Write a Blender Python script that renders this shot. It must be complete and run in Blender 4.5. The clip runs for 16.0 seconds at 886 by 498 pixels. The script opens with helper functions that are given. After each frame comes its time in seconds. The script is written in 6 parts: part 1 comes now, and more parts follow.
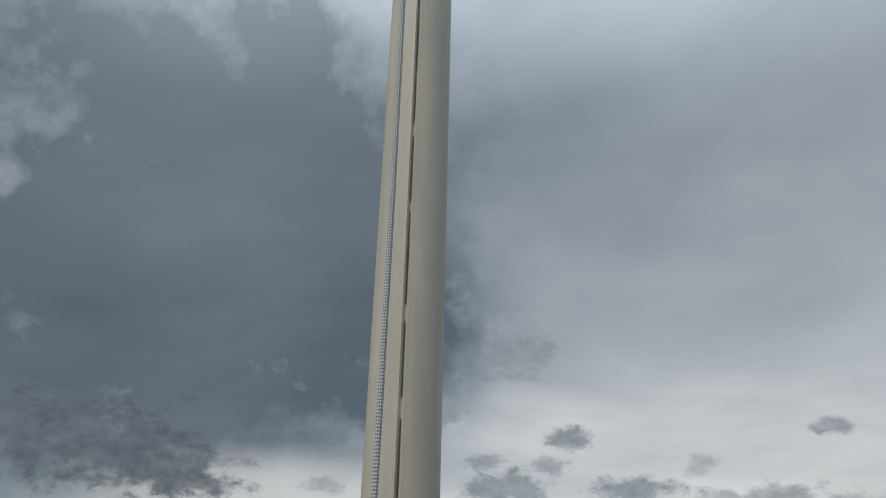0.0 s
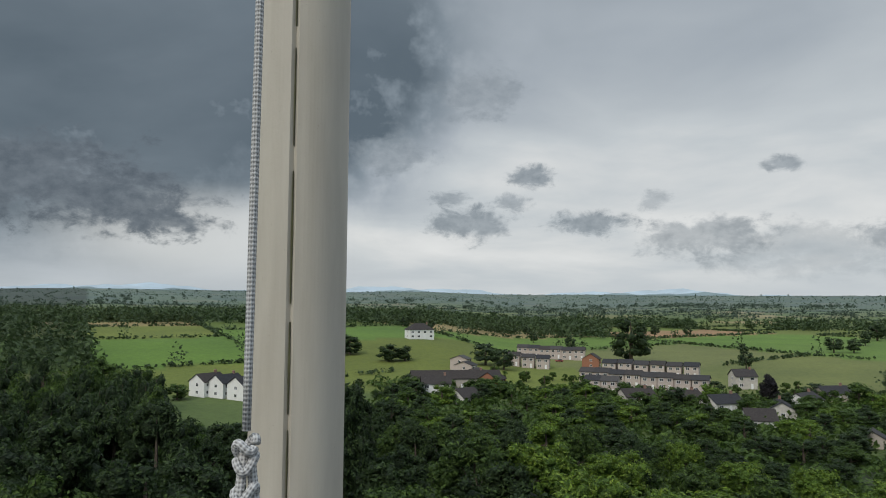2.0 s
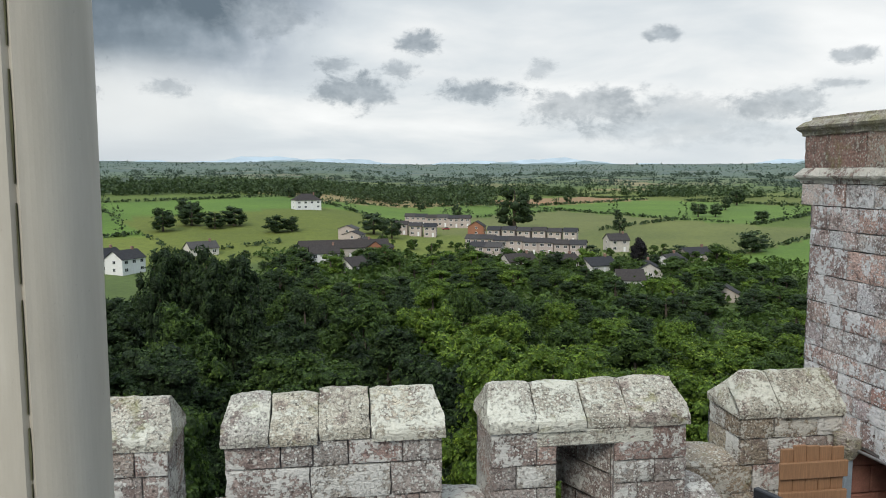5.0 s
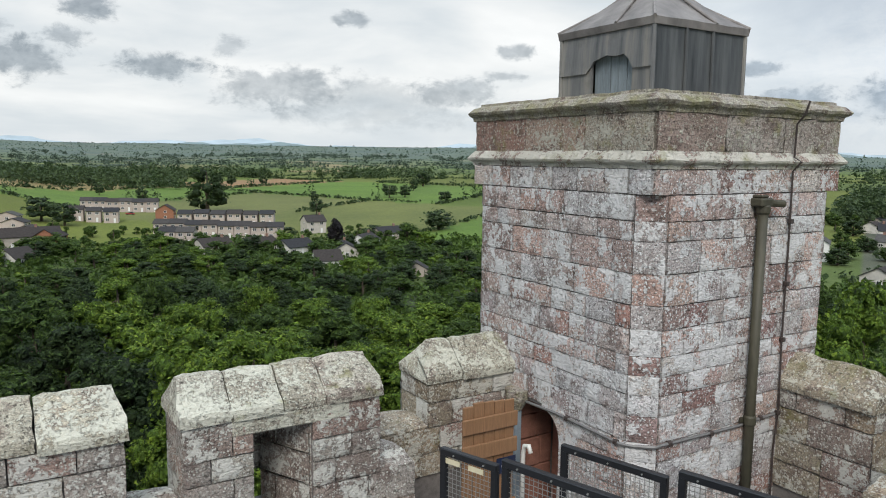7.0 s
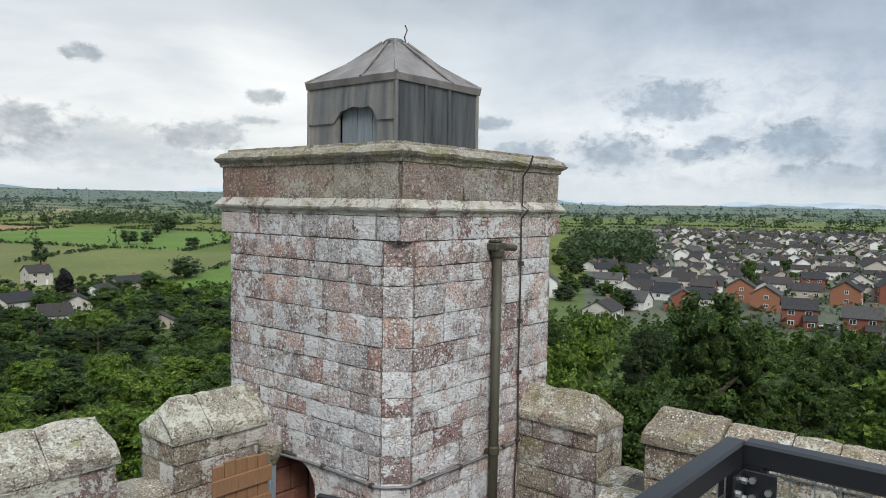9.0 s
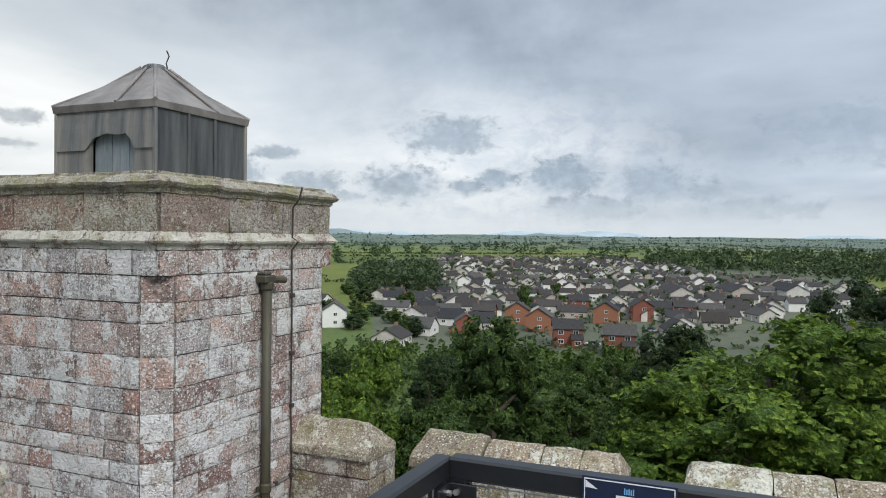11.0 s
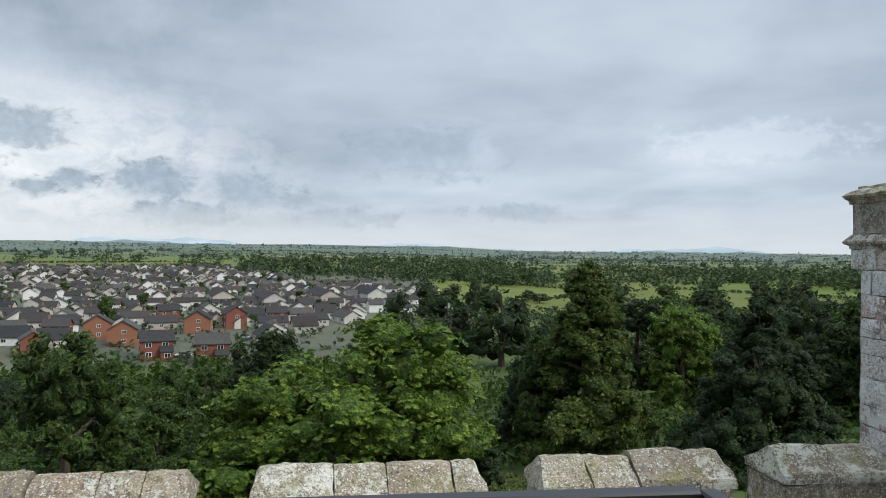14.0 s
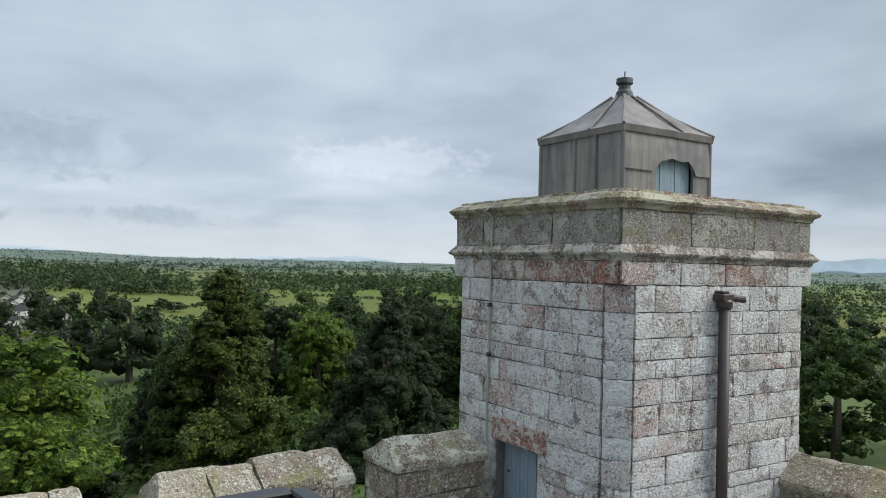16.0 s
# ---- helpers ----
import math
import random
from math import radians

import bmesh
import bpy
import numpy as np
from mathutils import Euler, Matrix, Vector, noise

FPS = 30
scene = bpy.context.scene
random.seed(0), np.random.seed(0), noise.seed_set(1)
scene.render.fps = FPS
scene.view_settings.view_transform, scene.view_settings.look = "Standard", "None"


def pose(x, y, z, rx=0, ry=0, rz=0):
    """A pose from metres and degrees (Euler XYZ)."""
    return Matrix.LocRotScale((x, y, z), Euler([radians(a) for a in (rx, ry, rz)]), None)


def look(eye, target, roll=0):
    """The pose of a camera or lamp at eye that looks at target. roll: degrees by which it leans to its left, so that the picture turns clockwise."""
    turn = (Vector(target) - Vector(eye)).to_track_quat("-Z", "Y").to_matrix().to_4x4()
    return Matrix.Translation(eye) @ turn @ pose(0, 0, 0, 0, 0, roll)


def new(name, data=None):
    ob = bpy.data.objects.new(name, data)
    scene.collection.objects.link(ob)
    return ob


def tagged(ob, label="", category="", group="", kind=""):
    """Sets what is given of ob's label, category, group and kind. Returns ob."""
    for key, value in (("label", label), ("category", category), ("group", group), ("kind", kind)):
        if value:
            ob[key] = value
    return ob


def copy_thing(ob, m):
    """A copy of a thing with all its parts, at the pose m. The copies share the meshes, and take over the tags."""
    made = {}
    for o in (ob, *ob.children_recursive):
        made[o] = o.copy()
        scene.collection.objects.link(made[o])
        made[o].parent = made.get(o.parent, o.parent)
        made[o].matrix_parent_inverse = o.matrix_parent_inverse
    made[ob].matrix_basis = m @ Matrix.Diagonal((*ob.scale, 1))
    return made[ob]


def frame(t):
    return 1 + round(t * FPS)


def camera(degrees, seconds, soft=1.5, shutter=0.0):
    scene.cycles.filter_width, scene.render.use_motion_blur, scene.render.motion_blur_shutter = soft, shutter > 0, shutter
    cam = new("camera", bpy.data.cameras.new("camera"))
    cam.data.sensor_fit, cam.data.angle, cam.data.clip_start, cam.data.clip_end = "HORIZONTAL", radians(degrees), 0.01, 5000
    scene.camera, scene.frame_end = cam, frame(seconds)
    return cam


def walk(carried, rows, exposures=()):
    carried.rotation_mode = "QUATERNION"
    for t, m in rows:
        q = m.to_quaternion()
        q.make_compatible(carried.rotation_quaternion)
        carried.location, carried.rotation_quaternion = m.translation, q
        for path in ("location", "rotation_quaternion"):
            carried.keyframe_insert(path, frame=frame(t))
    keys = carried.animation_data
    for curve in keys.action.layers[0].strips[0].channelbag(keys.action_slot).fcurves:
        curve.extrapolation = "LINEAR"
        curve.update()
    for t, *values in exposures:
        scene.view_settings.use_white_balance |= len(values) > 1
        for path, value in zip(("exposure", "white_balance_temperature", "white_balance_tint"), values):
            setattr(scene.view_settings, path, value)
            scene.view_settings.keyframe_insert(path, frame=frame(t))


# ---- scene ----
# metres; the eye stands near the origin, z = 0 at eye height, +y towards the village
cam = camera(61.85, 16.0, soft=1.0)
PATH = [
    (0.0, -0.068, -0.091, 0.038, 114.11, -1.28, 2.96), (0.5, -0.05, -0.02, 0.055, 107.34, -1.19, 2.97),
    (1.0, -0.04, 0.045, 0.08, 101.95, -0.75, 2.53), (1.5, -0.019, 0.095, 0.09, 97.62, -0.68, 1.63),
    (2.0, -0.007, 0.11, 0.092, 94.25, -0.41, 0.49), (2.5, 0.002, 0.122, 0.09, 91.54, -0.27, -0.7),
    (3.0, 0.017, 0.138, 0.076, 89.33, -0.06, -1.78), (5.5, 0.115, 0.235, -0.037, 83.54, -0.16, -12.3),
    (6.0, 0.124, 0.247, -0.042, 83.03, -0.32, -18.07), (6.5, 0.147, 0.264, -0.043, 82.8, -0.49, -24.68),
    (7.0, 0.172, 0.27, -0.037, 82.95, -0.66, -31.31), (7.5, 0.183, 0.276, -0.035, 83.55, -0.82, -37.24),
    (8.0, 0.186, 0.27, -0.031, 84.52, -0.89, -42.2), (8.5, 0.18, 0.252, -0.026, 85.63, -0.97, -46.39),
    (9.0, 0.181, 0.236, -0.019, 86.7, -1.0, -50.19), (11.5, 0.222, -0.015, 0.006, 89.44, -0.52, -70.77),
    (12.0, 0.243, -0.077, 0.009, 89.55, -0.41, -75.18), (12.5, 0.262, -0.118, 0.003, 89.67, -0.35, -79.85),
    (13.0, 0.285, -0.124, 0.001, 89.81, -0.4, -85.0), (13.5, 0.295, -0.124, 0.002, 89.95, -0.52, -90.74),
    (14.0, 0.294, -0.129, 0.001, 90.13, -0.69, -97.18), (14.5, 0.295, -0.143, 0.0, 90.31, -0.83, -104.16),
    (15.0, 0.292, -0.163, -0.005, 90.52, -1.14, -111.3), (15.5, 0.293, -0.195, -0.007, 90.84, -1.34, -118.24),
    (16.0, 0.282, -0.233, -0.008, 91.22, -1.48, -124.49)]
walk(cam, [(t, pose(x, y, z, rx, ry, rz)) for t, x, y, z, rx, ry, rz in PATH],
     [(0.0, -0.45), (0.5, -0.42), (1.0, -0.4), (1.5, -0.36), (2.0, -0.27), (3.0, -0.05), (5.5, 0.12), (9.0, 0.15), (11.5, 0.15), (16.0, 0.18)])


# ---- node shorthand ----
class Tree:
    """Adds nodes to a node tree and joins them."""

    def __init__(self, tree):
        self.t = tree
        self.t.nodes.clear()

    def add(self, kind, ins=None, operation=None, clamp=False, interpolation=None, blend=None, feature=None):
        n = self.t.nodes.new(kind)
        if operation:
            n.operation = operation
        if clamp:
            n.use_clamp = True
        if interpolation:
            n.interpolation_type = interpolation
        if blend:
            n.data_type, n.blend_type = "RGBA", blend
        if feature:
            n.feature = feature
        for k, v in (ins or {}).items():
            if hasattr(v, "is_output"):
                self.t.links.new(v, n.inputs[k])
            else:
                n.inputs[k].default_value = v
        return n

    def math(self, op, a, b=0.0, c=0.0, clamp=False):
        return self.add("ShaderNodeMath", {0: a, 1: b, 2: c}, operation=op, clamp=clamp).outputs[0]

    def vec(self, op, a, b=(0, 0, 0)):
        n = self.add("ShaderNodeVectorMath", {0: a, 1: b}, operation=op)
        return n.outputs["Value"] if op in ("DOT_PRODUCT", "LENGTH") else n.outputs[0]

    def scaled(self, v, s):
        return self.add("ShaderNodeMapping", {"Vector": v, "Scale": s}).outputs[0]

    def noise(self, v, scale, detail=4.0, rough=0.55, distort=0.0):
        return self.add("ShaderNodeTexNoise", {"Vector": v, "Scale": scale, "Detail": detail, "Roughness": rough, "Distortion": distort}).outputs["Fac"]

    def span(self, v, a, b, c=0.0, d=1.0, smooth=False):
        return self.add("ShaderNodeMapRange", {"Value": v, "From Min": a, "From Max": b, "To Min": c, "To Max": d},
                        interpolation="SMOOTHSTEP" if smooth else "LINEAR").outputs[0]

    def ramp(self, v, stops):
        n = self.add("ShaderNodeValToRGB", {"Fac": v})
        e = n.color_ramp.elements
        while len(e) < len(stops):
            e.new(0.5)
        for el, (p, c) in zip(e, stops):
            el.position, el.color = p, (*c, 1)
        return n.outputs[0]

    def mix(self, f, a, b, blend="MIX"):
        n = self.add("ShaderNodeMix", blend=blend)
        for k, v in ((0, f), (6, a), (7, b)):
            if hasattr(v, "is_output"):
                self.t.links.new(v, n.inputs[k])
            else:
                n.inputs[k].default_value = (*v, 1) if k and len(v) == 3 else v
        return n.outputs[2]


# ---- sky and sun ----
world = bpy.data.worlds.new("sky")
scene.world = world
world.use_nodes = True
w = Tree(world.node_tree)
way = w.add("ShaderNodeTexCoord").outputs["Generated"]
xyz = w.add("ShaderNodeSeparateXYZ", {0: way})
up = xyz.outputs[2]
flat = w.math("ADD", w.math("MAXIMUM", up, 0.0), 0.16)
plane = w.add("ShaderNodeCombineXYZ", {0: w.math("DIVIDE", xyz.outputs[0], flat), 1: w.math("DIVIDE", xyz.outputs[1], flat), 2: 3.7}).outputs[0]
big = w.noise(plane, 0.5, 3, 0.5, 0.3)
mid = w.noise(plane, 1.1, 5, 0.5, 0.25)
warp_a = w.vec("SUBTRACT", w.add("ShaderNodeTexNoise", {"Vector": way, "Scale": 9.0, "Detail": 5.0, "Roughness": 0.6}).outputs["Color"], (0.5, 0.5, 0.5))


def toward(bearing, elevation):
    b, e = radians(bearing), radians(elevation)
    return (math.sin(b) * math.cos(e), math.cos(b) * math.cos(e), math.sin(e))


def blob(bearing, elevation, inner, outer, flatten=1.0, warp=None, amount=0.25):
    """1 within `inner` degrees of a direction, falling to 0 at `outer`, with a torn rim; flatten squeezes it upright."""
    v = w.add("ShaderNodeVectorMath", {0: warp or warp_a, 1: way}, operation="MULTIPLY_ADD")
    v.inputs[1].default_value = (amount, amount, amount)
    w.t.links.new(way, v.inputs[2])
    d = w.vec("SUBTRACT", v.outputs[0], toward(bearing, elevation))
    d = w.vec("LENGTH", w.vec("MULTIPLY", d, (1, 1, flatten)))
    return w.span(d, radians(outer), radians(inner), 0, 1, True)


# heavy grey overcast, whiter near the horizon to the north, bluer to the east
tone = w.math("ADD", w.math("MULTIPLY", big, 0.45), w.math("MULTIPLY", mid, 0.55))
tone = w.span(tone, 0.28, 0.72, 0.14, 0.95)
north = w.span(w.vec("DOT_PRODUCT", way, toward(26, 8)), 0.6, 0.99, 0, 1, True)
low = w.span(up, 0.42, 0.1, 0, 1, True)
tone = w.math("ADD", tone, w.math("MULTIPLY", w.math("MULTIPLY", north, low), 0.62))
east = w.span(w.vec("DOT_PRODUCT", way, toward(105, 10)), 0.5, 1.0, 0, 0.22, True)
tone = w.math("ADD", tone, east)
for b, e, i, o, k in ((-18, 20, 3, 23, -0.7), (-31, 17, 3, 19, -0.55), (-8, 17, 1, 11, -0.35), (-26, 33, 3, 22, -0.45),  (66, 30, 3, 26, -0.35)):
    tone = w.math("ADD", tone, w.math("MULTIPLY", blob(b, e, i, o), k))
tone = w.math("MAXIMUM", tone, w.span(mid, 0.35, 0.7, 0.0, 0.2))
cover = w.ramp(w.math("MULTIPLY", tone, 0.64), [(0.0, (0.13, 0.17, 0.205)), (0.2, (0.27, 0.325, 0.375)), (0.42, (0.47, 0.525, 0.58)), (0.66, (0.68, 0.73, 0.76)), (0.78, (0.86, 0.88, 0.88)), (1.0, (1.12, 1.12, 1.1))])
# a bright break low in the north-west, under the dark bank
gap = w.span(w.vec("LENGTH", w.vec("MULTIPLY", w.vec("SUBTRACT", way, toward(-17, 4.6)), (1, 1, 3.4))), radians(16), radians(4), 0, 0.8, True)
cover = w.mix(gap, cover, (0.86, 0.88, 0.87))
# small low clouds, grey beneath
torn = w.noise(w.scaled(way, (1, 1, 1.7)), 24.0, 7, 0.66, 0.35)
billow = w.noise(w.scaled(way, (1, 1, 1.4)), 60.0, 5, 0.6)


def puff(bearing, elevation, size, flatten=2.3):
    """A torn cloud with a soft rim and thin places."""
    d = w.vec("LENGTH", w.vec("MULTIPLY", w.vec("SUBTRACT", way, toward(bearing, elevation)), (1, 1, flatten)))
    d = w.math("ADD", w.math("DIVIDE", d, radians(size)), w.math("MULTIPLY", w.math("SUBTRACT", torn, 0.5), 2.2))
    d = w.math("ADD", d, w.math("MULTIPLY", w.math("SUBTRACT", billow, 0.5), 0.7))
    return w.span(d, 1.05, 0.4, 0, 1, True)


under = w.ramp(w.math("ADD", w.math("MULTIPLY", billow, 0.5), w.math("MULTIPLY", torn, 0.5)), [(0.35, (0.24, 0.285, 0.325)), (0.65, (0.44, 0.49, 0.53))])
for b, e, o, q, k in ((6.3, 9.8, 2.0, 1.7, 0.9), (0.1, 8.1, 1.7, 2.2, 0.8), (4.9, 7.9, 1.6, 1.8, 0.7), (1.9, 6.2, 4.0, 2.7, 0.85), (11.0, 6.2, 4.0, 3.5, 0.9), (-11.7, 6.1, 2.0, 2.3, 0.6), (24.6, 10.0, 1.6, 2.2, 0.8),
                      (36.4, 7.9, 1.9, 3.0, 0.7), (35.8, 6.1, 1.9, 3.8, 0.6), (19.0, 5.0, 5.0, 2.6, 0.6), (32.4, 4.9, 4.2, 3.2, 0.55), (15.3, 7.7, 1.6, 1.8, 0.5), (26.0, 4.0, 9.0, 4.0, 0.35),
                      (2.5, 15.9, 3.8, 1.5, 0.55), (-4.8, 11.5, 3.6, 1.8, 0.6)):
    cover = w.mix(w.math("MULTIPLY", puff(b, e, o, q), k), cover, under)
for b, e, o, q, k in ((-30, 8.6, 9.5, 2.7, 0.9), (-24.1, 7.0, 7.4, 2.9, 0.9), (-20.9, 5.8, 4.4, 3.5, 0.85)):
    cover = w.mix(w.math("MULTIPLY", puff(b, e, o, q), k), cover, w.mix(1.0, under, (0.48, 0.5, 0.53), "MULTIPLY"))
# pale breaks among the clouds over the town
cover = w.mix(w.math("MULTIPLY", w.span(w.vec("LENGTH", w.vec("MULTIPLY", w.vec("SUBTRACT", way, toward(70, 4)), (1, 1, 2.2))), radians(22), radians(3), 0, 1, True), w.span(torn, 0.62, 0.42, 0.1, 0.75)), cover, (0.9, 0.9, 0.87))
for b, e, o, q, k in ((66.7, 7.8, 4.4, 2.3, 0.75), (63.1, 4.1, 3.7, 2.2, 0.85), (68.2, 4.0, 1.6, 2.2, 0.85), (70.5, 4.7, 2.0, 2.0, 0.85), (75.7, 4.8, 4.0, 2.2, 0.85), (82.1, 4.3, 3.6, 1.7, 0.7), (85.8, 3.6, 1.9, 2.5, 0.6),
                      (77.9, 2.5, 5.1, 4.1, 0.8), (89.2, 2.4, 6.3, 6.1, 0.7), (103.2, 3.0, 4.6, 5.3, 0.6), (53.6, 6.4, 2.1, 3.0, 0.75), (51.1, 4.9, 2.5, 2.0, 0.75), (56.2, 4.2, 2.6, 2.6, 0.75), (59.2, 3.2, 1.6, 3.1, 0.7), (96, 7.5, 7.0, 2.6, 0.35)):
    cover = w.mix(w.math("MULTIPLY", puff(b, e, o, q), k), cover, w.mix(1.0, under, (1.0, 1.05, 1.1), "MULTIPLY"))
cover = w.mix(w.math("MULTIPLY", puff(100.3, 7.7, 1.7, 1.0), 0.45), cover, (0.62, 0.68, 0.73))
cover = w.mix(w.math("MULTIPLY", puff(120, 8.0, 8.0, 4.6), 0.38), cover, (0.84, 0.87, 0.9))
cover = w.mix(w.span(w.vec("DOT_PRODUCT", way, toward(110, 10)), 0.3, 0.95, 0, 1, True), cover, w.mix(1.0, cover, (0.95, 0.995, 1.07), "MULTIPLY"))
# mist along the horizon, and the brighter zenith of an overcast day
cover = w.mix(w.span(up, 0.085, 0.0, 0, 0.75, True), cover, (0.68, 0.735, 0.775))
nishita = w.add("ShaderNodeTexSky")
nishita.sky_type, nishita.sun_disc = "NISHITA", False
nishita.sun_elevation, nishita.sun_rotation = radians(41), radians(215)
gain = w.span(up, 0.5, 0.95, 1.0, 3.6, True)
clouds = w.add("ShaderNodeBackground", {"Color": cover, "Strength": gain})
air = w.add("ShaderNodeBackground", {"Color": nishita.outputs[0], "Strength": 0.05})
both = w.add("ShaderNodeMixShader", {0: 0.93, 1: air.outputs[0], 2: clouds.outputs[0]})
w.add("ShaderNodeOutputWorld", {"Surface": both.outputs[0]})

sun_data = bpy.data.lights.new("sun", "SUN")
sun_data.energy, sun_data.angle, sun_data.color = 2.0, radians(24), (1.0, 0.95, 0.88)
sun = new("sun", sun_data)
sun.matrix_world = look((-24, -34, 36), (0, 0, 0))


# ---- materials ----
def material(name):
    m = bpy.data.materials.new(name)
    m.use_nodes = True
    return m, Tree(m.node_tree)


def finish(t, colour, rough=0.8, metal=0.0, bump=None, strength=0.3, distance=0.01, **more):
    ins = {"Base Color": colour if hasattr(colour, "is_output") else (*colour, 1), "Roughness": rough, "Metallic": metal}
    ins.update(more)
    if bump is not None:
        ins["Normal"] = t.add("ShaderNodeBump", {"Height": bump, "Strength": strength, "Distance": distance}).outputs[0]
    b = t.add("ShaderNodeBsdfPrincipled", ins)
    t.add("ShaderNodeOutputMaterial", {"Surface": b.outputs[0]})


def stone_material(name, stops, lichen=(0.53, 0.6), pale=(0.62, 0.62, 0.56), moss=0.0, per="object"):
    """Weathered sandstone: a colour for each block, grain, white lichen rosettes and dark stains."""
    m, t = material(name)
    at = t.add("ShaderNodeNewGeometry").outputs["Position"]
    own = t.add("ShaderNodeObjectInfo").outputs["Random"] if per == "object" else t.add("ShaderNodeNewGeometry").outputs["Random Per Island"]
    c = t.ramp(t.math("FRACT", t.math("MULTIPLY", own, 7.31)), stops)
    soft = t.noise(at, 3.0, 5, 0.6)
    grain = t.noise(at, 70.0, 4, 0.7)
    mood = t.math("SUBTRACT", t.math("FRACT", t.math("MULTIPLY", own, 23.7)), 0.5)
    c = t.mix(1.0, c, t.ramp(soft, [(0.25, (0.62, 0.6, 0.58)), (0.5, (1, 1, 1)), (0.75, (1.2, 1.14, 1.1))]), "MULTIPLY")
    c = t.mix(t.span(t.noise(at, 6.0, 6, 0.7), 0.52, 0.6, 0, 0.75), c, (0.15, 0.105, 0.09))
    c = t.mix(1.0, c, t.ramp(grain, [(0.3, (0.5, 0.5, 0.5)), (0.65, (1.42, 1.42, 1.42))]), "MULTIPLY")
    cell = t.add("ShaderNodeTexVoronoi", {"Vector": at, "Scale": 17.0, "Randomness": 1.0}, feature="F1")
    warp = t.math("ADD", cell.outputs["Distance"], t.math("MULTIPLY", t.noise(at, 60, 3, 0.6), 0.35))
    pick = t.add("ShaderNodeSeparateColor", {0: cell.outputs["Color"]}).outputs[0]
    spot = t.math("MULTIPLY", t.span(warp, 0.5, 0.36, 0, 1), t.span(pick, 0.42, 0.5, 0, 1))
    spot = t.math("MULTIPLY", spot, t.span(t.noise(at, 1.9, 3, 0.5), 0.42, 0.58, 0, 1))
    patch = t.math("ADD", t.math("MULTIPLY", t.noise(at, 4.5, 4, 0.6), 0.5), t.math("MULTIPLY", t.noise(at, 24.0, 7, 0.72), 0.5))
    wide = t.span(t.math("ADD", patch, t.math("MULTIPLY", mood, 0.09)), lichen[0], lichen[0] + 0.025, 0, 1)
    fleck = t.math("MULTIPLY", t.span(t.noise(at, 48.0, 4, 0.65), 0.57, 0.62, 0, 0.75), t.span(t.noise(at, 2.6, 4, 0.6), 0.44, 0.58, 0.0, 1))
    wide = t.math("MAXIMUM", wide, fleck)
    # close-set small rosettes with a darker skin between them
    rose = t.add("ShaderNodeTexVoronoi", {"Vector": at, "Scale": 46.0, "Randomness": 1.0}, feature="F1")
    keen = t.add("ShaderNodeSeparateColor", {0: rose.outputs["Color"]}).outputs[1]
    ruff = t.math("ADD", rose.outputs["Distance"], t.math("MULTIPLY", t.noise(at, 110, 2, 0.6), 0.3))
    share = t.math("ADD", keen, t.math("ADD", t.math("MULTIPLY", t.noise(at, 3.1, 4, 0.6), 1.4), t.math("MULTIPLY", mood, 0.5)))
    speck = t.math("MULTIPLY", t.span(ruff, 0.56, 0.46, 0, 1), t.span(share, 1.12, 1.2, 0, 1))
    wide = t.math("MAXIMUM", wide, speck)
    crust = t.math("MAXIMUM", spot, wide)
    pits = t.span(t.noise(at, 38.0, 5, 0.7), 0.57, 0.64, 0, 0.75)
    c = t.mix(pits, c, (0.085, 0.07, 0.062))
    c = t.mix(t.math("MULTIPLY", crust, 0.88), c, t.mix(t.noise(at, 20, 3), (pale[0] * 0.8, pale[1] * 0.8, pale[2] * 0.8), pale))
    if moss:
        c = t.mix(t.span(t.noise(at, 4.2, 6, 0.7), 0.62 - 0.2 * moss, 0.72, 0, 0.8), c, (0.23, 0.22, 0.07))
    h = t.math("SUBTRACT", t.math("MULTIPLY", crust, 0.05), t.math("MULTIPLY", pits, 0.5))
    h = t.math("ADD", h, t.math("MULTIPLY", soft, 0.5))
    h2 = t.math("ADD", t.math("ADD", t.math("MULTIPLY", soft, 0.9), t.math("MULTIPLY", grain, 0.35)), t.math("MULTIPLY", crust, 0.12))
    h = t.math("ADD", t.math("ADD", h, h2), t.math("MULTIPLY", t.noise(t.scaled(at, (1, 1, 2.5)), 22, 4, 0.65), 0.9))
    finish(t, c, 0.93, 0, h, 1.0, 0.024)
    return m


PINK = [(0.0, (0.410, 0.244, 0.204)), (0.14, (0.502, 0.433, 0.407)), (0.3, (0.490, 0.477, 0.484)), (0.44, (0.593, 0.411, 0.352)), (0.56, (0.593, 0.544, 0.506)), (0.68, (0.285, 0.167, 0.149)), (0.8, (0.616, 0.599, 0.605)), (0.92, (0.536, 0.400, 0.341)), (1.0, (0.456, 0.377, 0.363))]
GREY = [(0.0, (0.476, 0.414, 0.384)), (0.25, (0.680, 0.660, 0.629)), (0.45, (0.680, 0.680, 0.680)), (0.6, (0.537, 0.430, 0.399)), (0.75, (0.680, 0.680, 0.680)), (0.92, (0.644, 0.583, 0.552)), (1.0, (0.506, 0.322, 0.276))]
BROWN = [(0.0, (0.265, 0.207, 0.178)), (0.3, (0.380, 0.345, 0.310)), (0.55, (0.322, 0.218, 0.184)), (0.8, (0.425, 0.391, 0.333)), (1.0, (0.287, 0.253, 0.230))]
EARTH = [(0.0, (0.26, 0.21, 0.15)), (0.3, (0.36, 0.31, 0.24)), (0.55, (0.31, 0.24, 0.17)), (0.8, (0.38, 0.33, 0.25)), (1.0, (0.26, 0.22, 0.17))]
